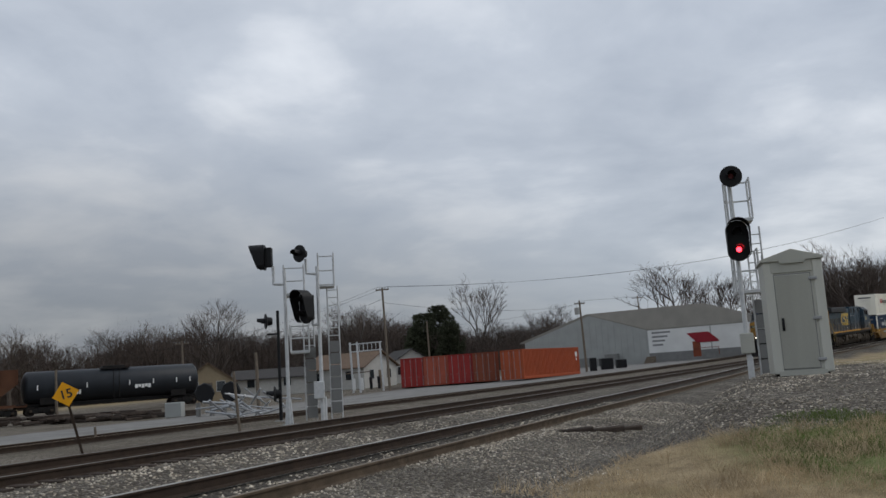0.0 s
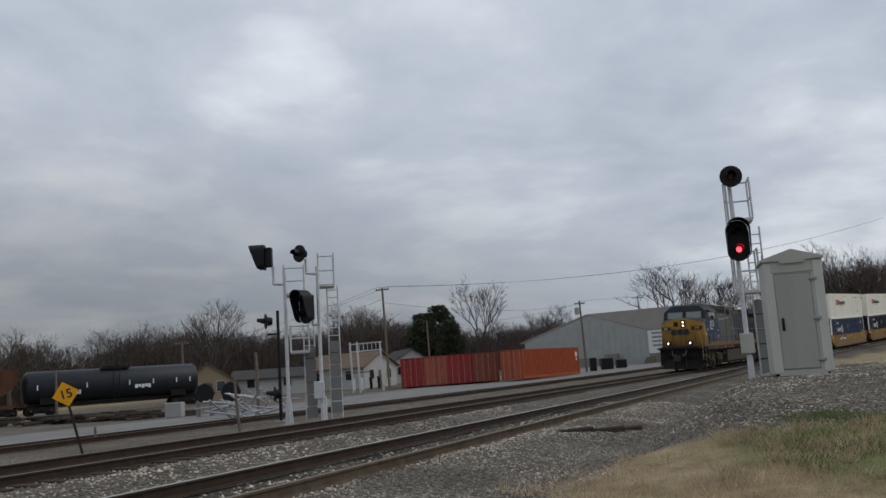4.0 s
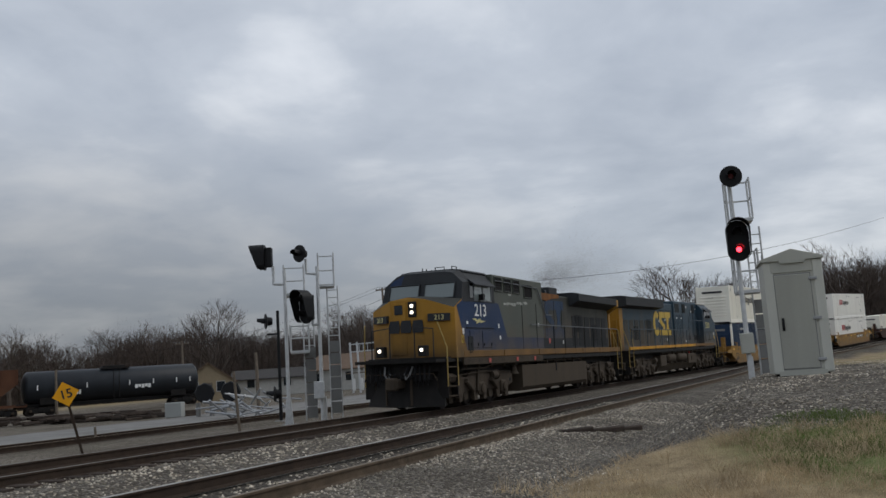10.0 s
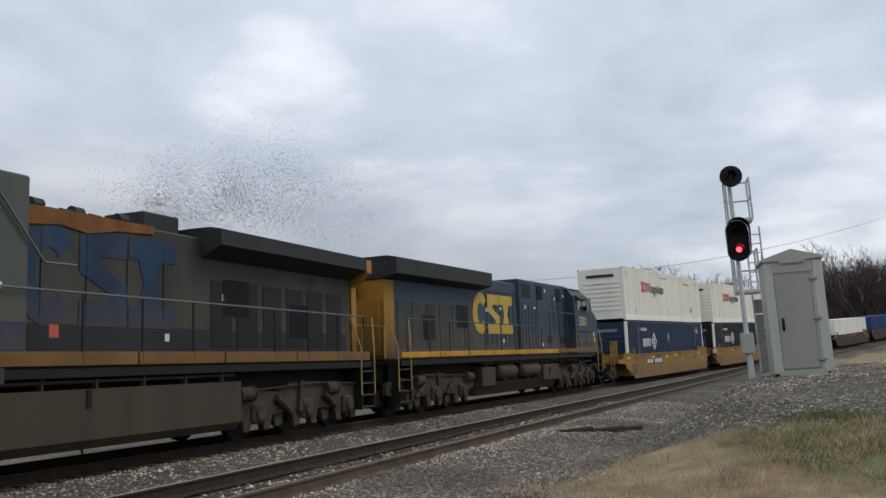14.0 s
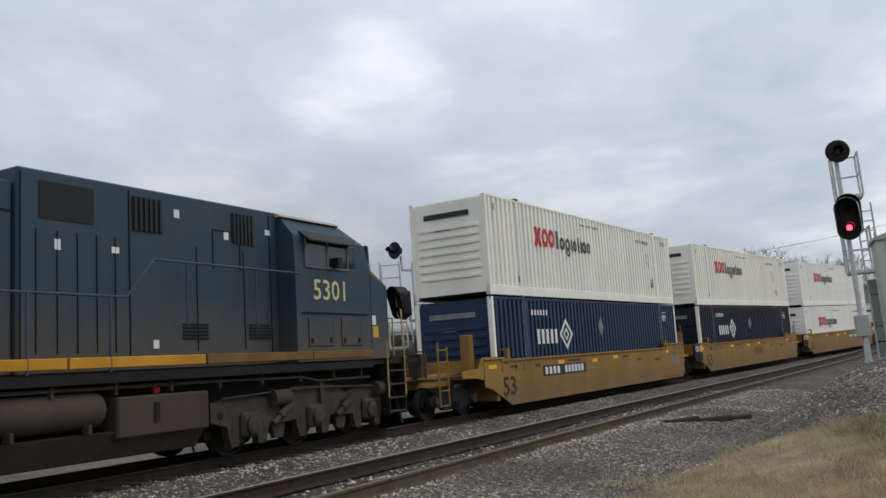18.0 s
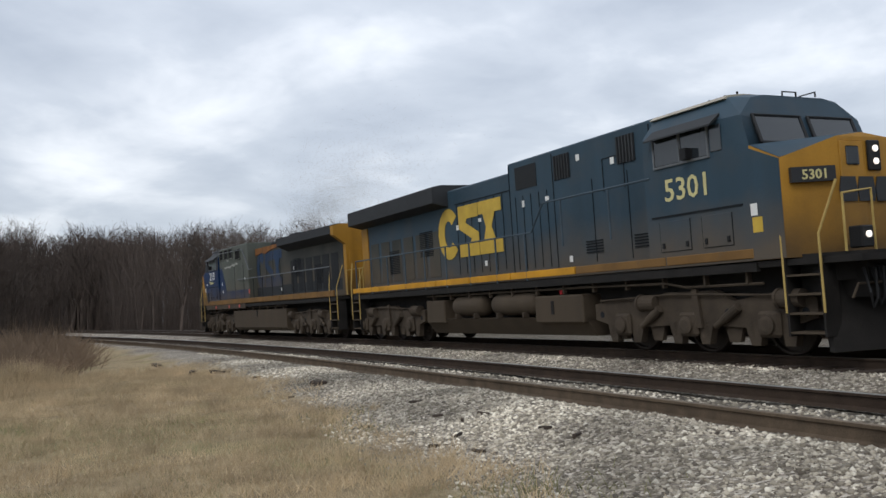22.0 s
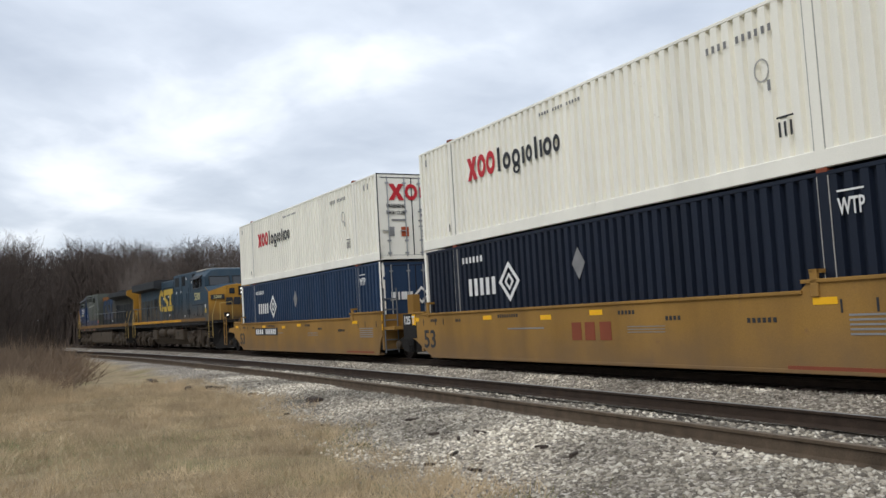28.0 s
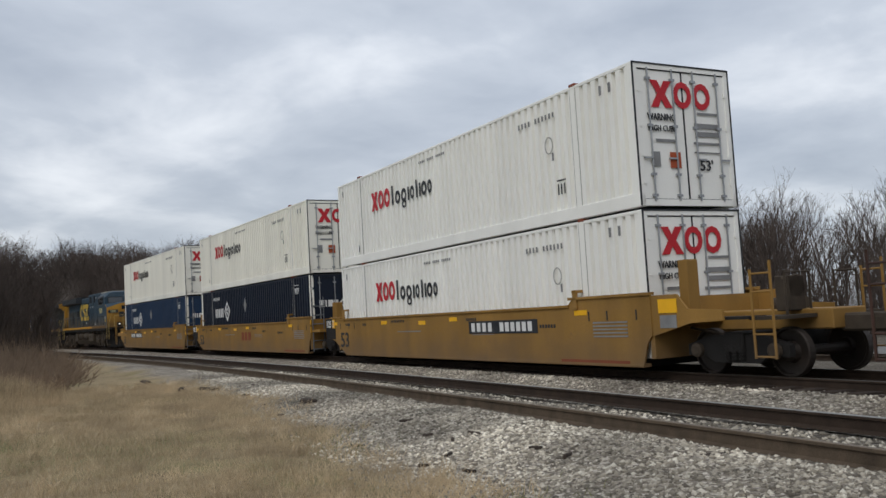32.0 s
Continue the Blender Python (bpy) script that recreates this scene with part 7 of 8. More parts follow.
def tank_car(label, x, y, yaw, L=14.2):
    t = empty("tank_car", label, "tank car", group="wagons in the yard")
    t.matrix_world = pose(x, y, gz(x, y) + 0.12, 0, 0, yaw)
    r = 1.48
    prof = [(0.001, -L / 2 - 0.45), (r * 0.5, -L / 2 - 0.38), (r * 0.85, -L / 2 - 0.2), (r, -L / 2 + 0.05), (r, L / 2 - 0.05), (r * 0.85, L / 2 + 0.2), (r * 0.5, L / 2 + 0.38), (0.001, L / 2 + 0.45)]
    part("tank", revolve(bmesh.new(), prof, (0, 0, 2.55), "x", 40), M["tankcar"], t, "dull black cylindrical tank", True)
    part("dome", B(-1.0, 1.0, -0.55, 0.55, 3.9, 4.25, bevel=0.04), M["under_dark"], t)
    part("manway_platform", B(-1.3, 1.3, -1.0, 1.0, 3.92, 4.0), M["under_dark"], t)
    part("side_ladder", pipe(pipe(bmesh.new(), [(-0.25, -1.55, 1.0), (-0.25, -1.5, 4.0)], 0.03), [(0.25, -1.55, 1.0), (0.25, -1.5, 4.0)], 0.03), M["under_dark"], t)
    part("center_sill", B(-L / 2 - 1.0, L / 2 + 1.0, -0.5, 0.5, 0.75, 1.1), M["under_dark"], t)
    for e in (-1, 1):
        part("saddle", B(*sorted((e * (L / 2 - 2.4), e * (L / 2 - 1.0))), -1.2, 1.2, 1.0, 1.6), M["under_dark"], t)
        part("end_platform", B(*sorted((e * (L / 2 + 0.2), e * (L / 2 + 1.0))), -1.4, 1.4, 1.05, 1.15), M["under_dark"], t)
        yard_truck(t, e * (L / 2 - 1.1))
    for k, xx in enumerate((-6.8, -2.6, 1.2, 3.4, 5.6, 6.9)):
        part("reflector", B(xx - 0.05, xx + 0.05, -1.50, -1.47, 2.3, 2.75), M["white_mark"], t)
    bm = bmesh.new()
    for k in range(7):
        box(bm, -4.6 + 0.22 * k, -4.45 + 0.22 * k, -1.43, -1.36, 1.75, 2.15)
    for k in range(5):
        box(bm, 1.7 + 0.3 * k, 1.95 + 0.3 * k, -1.46, -1.4, 1.95 + 0.1 * (k % 2), 2.4)
    split_parts("marking", bm, M["white_mark"], t)
    return t


tank_car("black tank car parked in the yard", -31.5, 84.3, 32.0, 15.1)


def hopper_car(x, y, yaw, L=15):
    h = empty("hopper_car", "rusty brown hopper car parked in the yard", "hopper car", group="wagons in the yard")
    h.matrix_world = pose(x, y, gz(x, y) + 0.12, 0, 0, yaw)
    bm = bmesh.new()
    prism(bm, [(-L / 2, 4.3), (L / 2, 4.3), (L / 2, 3.0), (L / 2 - 2.2, 1.3), (-L / 2 + 2.2, 1.3), (-L / 2, 3.0)], -1.5, 1.5, "y")
    part("body", bm, M["hopper"], h)
    for xx in np.arange(-L / 2, L / 2 + 0.1, 1.25):
        part("rib", B(xx - 0.06, xx + 0.06, -1.58, -1.5, 1.6 if abs(xx) < L / 2 - 2 else 3.0, 4.3), M["hopper"], h)
    part("sill", B(-L / 2 - 0.8, L / 2 + 0.8, -1.3, 1.3, 0.95, 1.2), M["hopper"], h)
    for e in (-1, 1):
        yard_truck(h, e * (L / 2 - 1.2))


hopper_car(-45.0, 75.8, 32.0)


# ---- buildings ----
def gable_house(label, x, y, yaw, w, d, eave, ridge, wall, roof, chimney=False):
    h = empty("house", label, "house", group="houses across the yard")
    h.matrix_world = pose(x, y, gz(x, y), 0, 0, yaw)
    bm = bmesh.new()
    prism(bm, [(-w / 2, -0.3), (w / 2, -0.3), (w / 2, eave), (0, ridge), (-w / 2, eave)], -d / 2, d / 2, "y")
    part("wall", bm, M[wall], h)
    for sgn in (-1, 1):
        bm = bmesh.new()
        t = 0.12
        k = (ridge - eave) / (w / 2)
        prism(bm, [(0, ridge + t), (sgn * (w / 2 + 0.45), eave - 0.45 * k + t), (sgn * (w / 2 + 0.45), eave - 0.45 * k), (0, ridge + 0.004)], -d / 2 - 0.4, d / 2 + 0.4, "y")
        part("roof", bm, M[roof], h)
    for xx in (-w * 0.28, w * 0.25):
        wn = part("window", B(xx - 0.5, xx + 0.5, -d / 2 - 0.06, -d / 2 + 0.05, 1.0, 2.2), M["house_white"], h)
        part("pane", B(xx - 0.42, xx + 0.42, -d / 2 - 0.075, -d / 2 - 0.055, 1.08, 2.12), M["glass"], wn)
    part("door", B(-0.45, 0.45, -d / 2 - 0.05, -d / 2 + 0.05, 0, 2.05), M["wood"], h)
    for yy in (-d * 0.25, d * 0.25):
        wn = part("window", B(-w / 2 - 0.06, -w / 2 + 0.04, yy - 0.5, yy + 0.5, 1.0, 2.2), M["house_white"], h)
        part("pane", B(-w / 2 - 0.075, -w / 2 - 0.055, yy - 0.42, yy + 0.42, 1.08, 2.12), M["glass"], wn)
    return h


gable_house("small tan house with a grey shingle roof", -27.3, 102.0, 17, 5.4, 8.0, 2.3, 4.2, "house_tan", "shingle_tan")
gable_house("low white house with a grey roof behind the signals", -21.0, 108.0, 96, 6.5, 8.5, 2.1, 3.1, "house_white", "shingle")
gable_house("white house with a brown shingle roof", -11.5, 110.0, 60, 7.0, 9.0, 2.6, 4.3, "house_white", "shingle_tan")
gable_house("white house end behind the poles", -5.5, 124.0, 20, 6.0, 8.0, 2.6, 4.4, "house_white", "shingle")


def warehouse():
    w = empty("warehouse", "long grey and white metal warehouse with a red awning", "building")
    C, Lp = Vector((28.0, 118.6, 0)), Vector((12.3, 128.9, 0))
    along = Vector((11.2, -6.2, 0)).normalized()
    ex = (Lp - C)
    gw = ex.length
    exn = ex.normalized()
    ey = Vector((0, 0, 1)).cross(exn)
    ln = 15.5
    z0 = gz(C.x, C.y) - 0.1
    yaw = math.degrees(math.atan2(-exn.y, -exn.x))
    w.matrix_world = pose(Lp.x, Lp.y, z0, 0, 0, yaw)       # x from the far gable corner to the near corner
    skew = Vector((along.dot(-exn), along.dot(Vector((0, 0, 1)).cross(-exn))))
    def P(x, k, z):
        return (x + skew.x * k, skew.y * k, z)
    eave, ridge = 4.5, 7.3
    xr = gw * 0.56
    bm = bmesh.new()
    loft(bm, [[P(0, k, -0.5), P(gw, k, -0.5), P(gw, k, eave), P(xr, k, ridge - 0.1), P(0, k, eave - 0.4)] for k in (0, ln)])
    part("wall", bm, M["siding_grey"], w, "grey ribbed metal wall")
    for a, za, b, zb in ((-0.4, eave - 0.45, xr, ridge), (xr, ridge, gw + 0.4, eave - 0.06)):
        bm = bmesh.new()
        loft(bm, [[P(a, k, za), P(b, k, zb), P(b, k, zb + 0.14), P(a, k, za + 0.14)] for k in (-0.4, ln + 0.4)])
        part("roof", bm, M["roof_metal"], w, "weathered metal roof")
    def on_side(name, k0, k1, z0_, z1_, out, mat, label="", parent=None):
        bm = bmesh.new()
        loft(bm, [[P(gw + 0.01, k0, z0_), P(gw + 0.01, k1, z0_), P(gw + 0.01, k1, z1_), P(gw + 0.01, k0, z1_)], [P(gw + out, k0, z0_), P(gw + out, k1, z0_), P(gw + out, k1, z1_), P(gw + out, k0, z1_)]])
        return part(name, bm, M[mat], parent or w, label)
    on_side("white_panel", 0.0, 8.2, 1.35, 4.4, 0.06, "siding_white", "white metal wall panel")
    on_side("white_panel", 8.4, ln, 1.35, 4.4, 0.06, "siding_white")
    on_side("base_wall", 0.0, ln, -0.4, 1.33, 0.05, "block", "grey block base wall")
    for i, (k0, k1) in enumerate(((0.5, 3.0), (0.5, 2.6), (0.5, 2.2), (0.5, 1.9))):
        on_side("wall_lettering_bar", k0, k1, 3.9 - i * 0.55, 4.15 - i * 0.55, 0.075, "mark_grey")
    bm = bmesh.new()
    loft(bm, [[P(gw, 5.2, 3.7), P(gw, 8.0, 3.7), P(gw, 8.0, 3.6), P(gw, 5.2, 3.6)], [P(gw + 1.3, 5.2, 2.5), P(gw + 1.3, 8.0, 2.5), P(gw + 1.3, 8.0, 2.3), P(gw + 1.3, 5.2, 2.3)]])
    part("awning", bm, M["awning"], w, "dark red awning over the stairs")
    on_side("door", 5.8, 6.8, 0.5, 2.5, 0.08, "brick_red")
    bm = bmesh.new()
    for i in range(5):
        box(bm, gw + 0.1, gw + 1.3, -1.6 - i * 0.3, -1.3 - i * 0.3, 0, 0.9 - 0.18 * i)
    part("stair", bm, M["wood"], w)
    part("stair_rail", pipe(bmesh.new(), [P(gw + 1.2, 4.8, 0.9), P(gw + 1.2, 4.8, 1.6), P(gw + 1.2, 8.0, 1.6), P(gw + 1.2, 8.0, 0.6)], 0.04), M["brick_red"], w)
    for k in np.arange(0.5, gw, 0.9):
        part("wall_rib", B(k - 0.03, k + 0.03, -0.04, 0.0, 0, min(eave - 0.4 + k * 0.28, ridge - 0.3 - max(0, k - xr) * 0.3)), M["siding_grey"], w)
    for x0_, x1_, h in ((5.0, 7.5, 1.7), (8.5, 10.5, 1.3), (11.2, 11.9, 1.1), (12.8, 14.6, 1.6)):
        part("stored_unit", B(x0_, x1_, -1.3, -0.3, 0, h, bevel=0.04), M["block"], w)


warehouse()
for x, y, wd, h in ((17.4, 101.8, 0.35, 1.5), (19.5, 104.5, 0.7, 1.3), (21.5, 106.0, 0.6, 1.0)):
    o = part("dark_bin", B(-wd, wd, -0.5, 0.5, 0, h, bevel=0.05), M["black"])
    o.matrix_world = pose(x, y, gz(x, y))
    tagged(o, "dark steel bin by the warehouse yard", "bin", group="yard bins")


# ---- poles and wires ----
def utility_pole(x, y, h, arms=((0.25, 1.1),), yaw=0, lean=-1.0, label="weathered wooden utility pole with a cross-arm", r=0.14):
    p = empty("utility_pole", label, "utility pole", group="utility poles")
    p.matrix_world = pose(x, y, gz(x, y), 0, lean, yaw)
    part("pole", tube(bmesh.new(), (0, 0, -0.4), (0, 0, h), r, r * 0.7, 12), M["wood"], p)
    for dz, w in arms:
        a = part("cross_arm", B(-w, w, -0.06, 0.06, h - dz - 0.12, h - dz), M["wood"], p)
        for xx in (-w * 0.9, -w * 0.4, w * 0.4, w * 0.9):
            part("insulator", tube(bmesh.new(), (xx, 0, h - dz), (xx, 0, h - dz + 0.16), 0.05, 0.03, 8), M["block"], a)
    return p


utility_pole(-5.27, 86.08, 10.1, ((0.15, 0.65),))
p2 = utility_pole(16.46, 100.91, 8.2, ((0.3, 0.6),))
part("transformer", revolve(bmesh.new(), [(0.001, 0), (0.28, 0), (0.28, 0.8), (0.001, 0.85)], (-0.4, 0, 6.6), "z", 14), M["siding_grey"], p2)
utility_pole(-35.0, 80.0, 4.2, (), label="thin wooden lamp pole")
utility_pole(-27.0, 92.0, 6.6, ((0.2, 0.7),))
utility_pole(-1.6, 118.0, 8.0, ())
utility_pole(34.5, 150.0, 10.5, ((0.3, 1.0),))
utility_pole(-12.6, 60.0, 3.8, (), label="short lamp post in the yard")


def wire(p0, p1, sag, r=0.018):
    pts = []
    for i in range(17):
        t = i / 16
        p = Vector(p0).lerp(Vector(p1), t)
        p.z -= sag * 4 * t * (1 - t)
        pts.append(p)
    o = part("overhead_wire", pipe(bmesh.new(), pts, r, 4), M["wire"])
    return tagged(o, "thin dark overhead wire between the poles", "wire", group="overhead wires")


for dx in (-0.5, 0.5):
    wire((-5.3 + dx, 85, 9.75), (62, 118, 18.0), 2.2, 0.014)
    wire((-5.3 + dx, 85, 9.75), (-33, 96, 5.5), 1.0, 0.011)
wire((-4, 118, 7.6), (16.4, 100, 7.9), 0.8, 0.013)
wire((16.4, 100, 8.1), (70, 120, 13.5), 1.0, 0.014)
wire((-5.3, 85, 8.2), (16.4, 100, 7.6), 0.7, 0.013)
wire((-27, 92, 6.2), (-5.3, 85, 8.6), 1.2, 0.015)


# substation gantry by the first pole
sb = empty("gantry", "pale grey steel gantry with cross-beam and insulators", "gantry")
sb.matrix_world = pose(-9.0, 88.0, gz(-9.0, 88.0), 0, -1.5, 0)
for x in (0.0, 0.7, 3.0):
    part("post", B(x - 0.09, x + 0.09, -0.09, 0.09, -0.3, 5.0 if x < 2 else 4.8), M["alu"], sb)
part("beam", B(0, 3.2, -0.05, 0.05, 4.75, 4.85), M["alu"], sb)
part("beam", B(0, 3.2, -0.05, 0.05, 4.0, 4.1), M["alu"], sb)
for x in np.arange(0.9, 3.0, 0.42):
    part("brace", B(x - 0.03, x + 0.03, -0.04, 0.04, 4.1, 4.75), M["alu"], sb)
for x in (0.1, 0.9, 1.8, 2.6):
    part("meter_box", B(x - 0.14, x + 0.14, -0.14, 0.14, 0.2, 1.4, bevel=0.02), M["black"] if x > 1 else M["siding_white"], sb)
part("arm", B(-0.6, 1.8, -0.05, 0.05, 1.9, 2.0), M["wood"], sb)


# ---- lattice tower ----
def lattice_tower(x, y):
    t = empty("radio_tower", "tall galvanised lattice radio tower with antenna rings", "radio tower")
    t.matrix_world = pose(x, y, gz(x, y), 0, 0, 15)
    H, w0, w1 = 58.0, 10.6, 0.9
    wid = lambda z: (w0 + (w1 - w0) * z / H) / 2 / math.cos(radians(30))
    leg = [lambda z, a=a: Vector((wid(z) * math.cos(a), wid(z) * math.sin(a), z)) for a in (radians(90), radians(210), radians(330))]
    for l in leg:
        part("leg", tube(bmesh.new(), l(0), l(H), 0.14, 0.07, 8), M["galv"], t)
    zs = [0.0]
    while zs[-1] < H - 1:
        zs.append(zs[-1] + max(1.3, wid(zs[-1]) * 0.85))
    for i in range(3):
        a, b = leg[i], leg[(i + 1) % 3]
        for z0, z1 in zip(zs, zs[1:]):
            z1 = min(z1, H)
            bm = bmesh.new()
            tube(bm, a(z0), b(z1), 0.05, seg=5); tube(bm, b(z0), a(z1), 0.05, seg=5); tube(bm, a(z1), b(z1), 0.05, seg=5)
            part("brace", bm, M["galv"], t)
    part("cable_ladder", B(-0.15, 0.15, -0.2, -0.1, 0, H - 1), M["galv"], t)
    for z, r, n in ((34.5, 3.6, 9), (45.0, 2.8, 9), (39.5, 2.4, 3), (52, 1.8, 5)):
        part("antenna_ring", pipe(bmesh.new(), [(r * math.cos(2 * math.pi * k / 12), r * math.sin(2 * math.pi * k / 12), z) for k in range(13)], 0.05, 5), M["galv"], t)
        for k in range(n):
            a = 2 * math.pi * k / n
            part("antenna", B(r * math.cos(a) - 0.14, r * math.cos(a) + 0.14, r * math.sin(a) - 0.1, r * math.sin(a) + 0.1, z - 0.9, z + 0.9, bevel=0.02), M["siding_white"] if k % 2 else M["galv"], t)


lattice_tower(-65.0, 69.0)


# ---- trees ----
def spike(V, F, p, d, l, r):
    d = d.normalized()
    u = d.orthogonal().normalized()
    w = d.cross(u)
    n = len(V)
    for k in range(3):
        a = k * 2.0944
        V.append(p + (u * math.cos(a) + w * math.sin(a)) * r)
    V.append(p + d * l)
    F += [(n, n + 1, n + 3), (n + 1, n + 2, n + 3), (n + 2, n, n + 3)]


def limb(V, F, p, d, l, r0, r1, seg, rng, bend=0.25, steps=3):
    pts, rad = [p], [r0]
    q = p.copy()
    dd = d.normalized()
    for i in range(steps):
        dd = (dd + Vector((rng.gauss(0, bend), rng.gauss(0, bend), rng.gauss(0, bend * 0.5) + 0.05))).normalized()
        q = q + dd * (l / steps)
        pts.append(q.copy()); rad.append(r0 + (r1 - r0) * (i + 1) / steps)
    rings = []
    for i, (c, r) in enumerate(zip(pts, rad)):
        t = (pts[min(i + 1, steps)] - pts[max(i - 1, 0)]).normalized()
        u = t.orthogonal().normalized(); w = t.cross(u)
        n = len(V)
        for k in range(seg):
            a = 2 * math.pi * k / seg
            V.append(c + (u * math.cos(a) + w * math.sin(a)) * r)
        rings.append(n)
    for a, b in zip(rings, rings[1:]):
        for k in range(seg):
            F.append((a + k, a + (k + 1) % seg, b + (k + 1) % seg, b + k))
    return pts, dd


def mesh_of(name, V, F, mat):
    me = bpy.data.meshes.new(name)
    me.from_pydata([tuple(v) for v in V], [], F)
    me.materials.append(mat)
    return me


def blade(V, F, p, d, l, r, rng):
    """A hair-thin twig: one tapering sliver."""
    u = d.cross(Vector((rng.gauss(0, 1), rng.gauss(0, 1), rng.gauss(0, 1))))
    u = u.normalized() * r if u.length > 1e-5 else Vector((r, 0, 0))
    n = len(V)
    V += [p - u, p + u, p + d.normalized() * l]
    F.append((n, n + 1, n + 2))


def branch_out(seed, h, fork, spread, forks, thick, solid):
    """A forking crown: trunk, limbs and boughs in one list, fine twigs in another; lengths shrink at every fork."""
    rng = random.Random(seed)
    V, F, TV, TF = [], [], [], []
    stem, d = limb(V, F, Vector((0, 0, -0.02 * h)), Vector((0, 0, 1)), h * fork, 0.019 * h * thick, 0.013 * h * thick, 7 if solid else 3, rng, 0.05, 3)
    runs = [(stem, d, 0.011 * h * thick)]
    span = (1.0 - fork) * h
    for level, k in enumerate(forks):
        nxt = []
        l0 = span * (0.46, 0.30, 0.20, 0.13)[level]
        for pts, d, r in runs:
            for m in range(k):
                t = 1.0 - 0.62 * (m / k) * rng.uniform(0.6, 1.0)
                a = t * (len(pts) - 1)
                b = min(int(a), len(pts) - 2)
                p = pts[b].lerp(pts[b + 1], a - b)
                c = 2 * math.pi * (m + rng.random()) / k
                out = Vector((math.cos(c), math.sin(c), 0.05)) * spread * rng.uniform(0.5, 1.1)
                way = (d.normalized() + out + Vector((0, 0, 0.22))).normalized()
                l = l0 * rng.uniform(0.7, 1.15)
                r1 = max(r * 0.6, 0.0011 * h)
                if level < 2:
                    ps, e = limb(V, F, p, way, l, r1, r1 * 0.55, 5 if solid and level == 0 else 3, rng, 0.16, 3 if solid else 2)
                else:
                    e = way
                    ps = [p, p + way * l * 0.5, p + way * l]
                    if solid or level == 2:
                        spike(TV, TF, p, way, l, 0.0016 * h * thick)
                    else:
                        blade(TV, TF, p, way, l, 0.0013 * h * thick, rng)
                nxt.append((ps, e, r1))
        runs = nxt
    for pts, d, r in runs:
        for m in range(3 if solid else 2):
            p = pts[0].lerp(pts[-1], rng.uniform(0.2, 1.0))
            way = d.normalized() + Vector((rng.gauss(0, 0.6), rng.gauss(0, 0.6), rng.gauss(0.1, 0.4)))
            blade(TV, TF, p, way, span * rng.uniform(0.05, 0.11), 0.0011 * h * thick, rng)
    return V, F, TV, TF


def bare_tree(seed, fork, spread, forks, thick=1.35):
    V, F, TV, TF = branch_out(seed, 13.0, fork, spread, forks, thick, True)
    return mesh_of("limbs", V, F, M["bark"]), mesh_of("twigs", TV, TF, M["twig"])


# broad crowns that fork low, then taller and slimmer ones
TREE_KINDS = [bare_tree(100 + k, fk, sp, fr) for k, (fk, sp, fr) in enumerate(((0.24, 0.75, (6, 4, 4, 3)), (0.22, 0.85, (6, 5, 4, 3)), (0.28, 0.7, (5, 4, 4, 4)), (0.38, 0.5, (5, 4, 4, 3)), (0.44, 0.42, (4, 4, 4, 3))))]


def plant(x, y, h, kind, yaw, label="bare grey winter tree", group="bare trees of the wood", wide=1.0):
    limbs, twigs = TREE_KINDS[kind % len(TREE_KINDS)]
    t = new("tree", limbs)
    tagged(t, label, "tree", group)
    k = h / 12.4
    t.matrix_world = pose(x, y, gz(x, y), 0, 0, yaw) @ Matrix.Diagonal((k * wide, k * wide, k, 1))
    c = new("crown", twigs)
    c.parent = t
    c["label"] = "fine bare twigs"
    return t


def polar(yaw, d):
    """World x, y at an azimuth (degrees to the left of +y) and distance."""
    a = radians(yaw)
    return -math.sin(a) * d, math.cos(a) * d


rng = random.Random(21)
# single trees on the town side: azimuth, height at 150 m, crown width at 150 m
WEST_TREES = ((26.1, 13.0, 8.7), (24.5, 11.6, 7.8), (23.3, 10.7, 6.8), (22.3, 8.6, 4.5), (20.4, 12.6, 7.8), (19.0, 12.2, 7.8), (17.5, 12.9, 6.8), (16.1, 13.0, 5.8), (14.6, 16.6, 9.7), (12.5, 10.9, 6.8), (11.3, 10.0, 5.8))
MID_TREES = ((10.0, 8.8, 6.8), (8.0, 10.4, 6.8), (5.9, 14.4, 7.8), (4.5, 12.9, 7.8), (3.0, 11.3, 5.8), (-2.5, 16.3, 7.4), (-0.8, 7.9, 5.8), (-4.1, 8.3, 6.8), (-5.6, 8.5, 5.8), (-7.3, 10.9, 5.8), (-8.2, 8.5, 5.8), (-6.6, 9.8, 4.9))
EAST_TREES = ((-15.4, 16.4, 12.6), (-17.9, 13.1, 8.7), (-19.2, 12.1, 5.8), (-25.0, 16.3, 8.3), (-26.3, 12.5, 6.8), (-27.2, 13.8, 7.8), (-25.3, 11.8, 7.8))
for yaw, h, w in WEST_TREES + MID_TREES + EAST_TREES:
    d = rng.uniform(138, 164) if yaw > -12 else rng.uniform(150, 172)
    x, y = polar(yaw, d)
    k = d / 150
    plant(x, y, h * k + 0.2, rng.randrange(3), rng.uniform(0, 360), "bare winter tree with a rounded crown beyond the yard", "bare trees beyond the yard", min(1.7, max(0.75, w / (h * 0.62))))


def town_top(yaw):
    """Height at 150 m of the solid brown mass below the single crowns."""
    return float(np.interp(yaw, (-31, -24, -21, -19, -10, -8, -4, -2, 2, 5, 9, 12, 16, 20, 21.8, 22.4, 23.5, 26, 33), (13.0, 13.0, 10.5, 5.5, 4.0, 7.5, 7.0, 7.0, 9.0, 11.0, 9.0, 9.5, 11.2, 11.2, 7.5, 5.0, 9.0, 10.8, 11.0)))


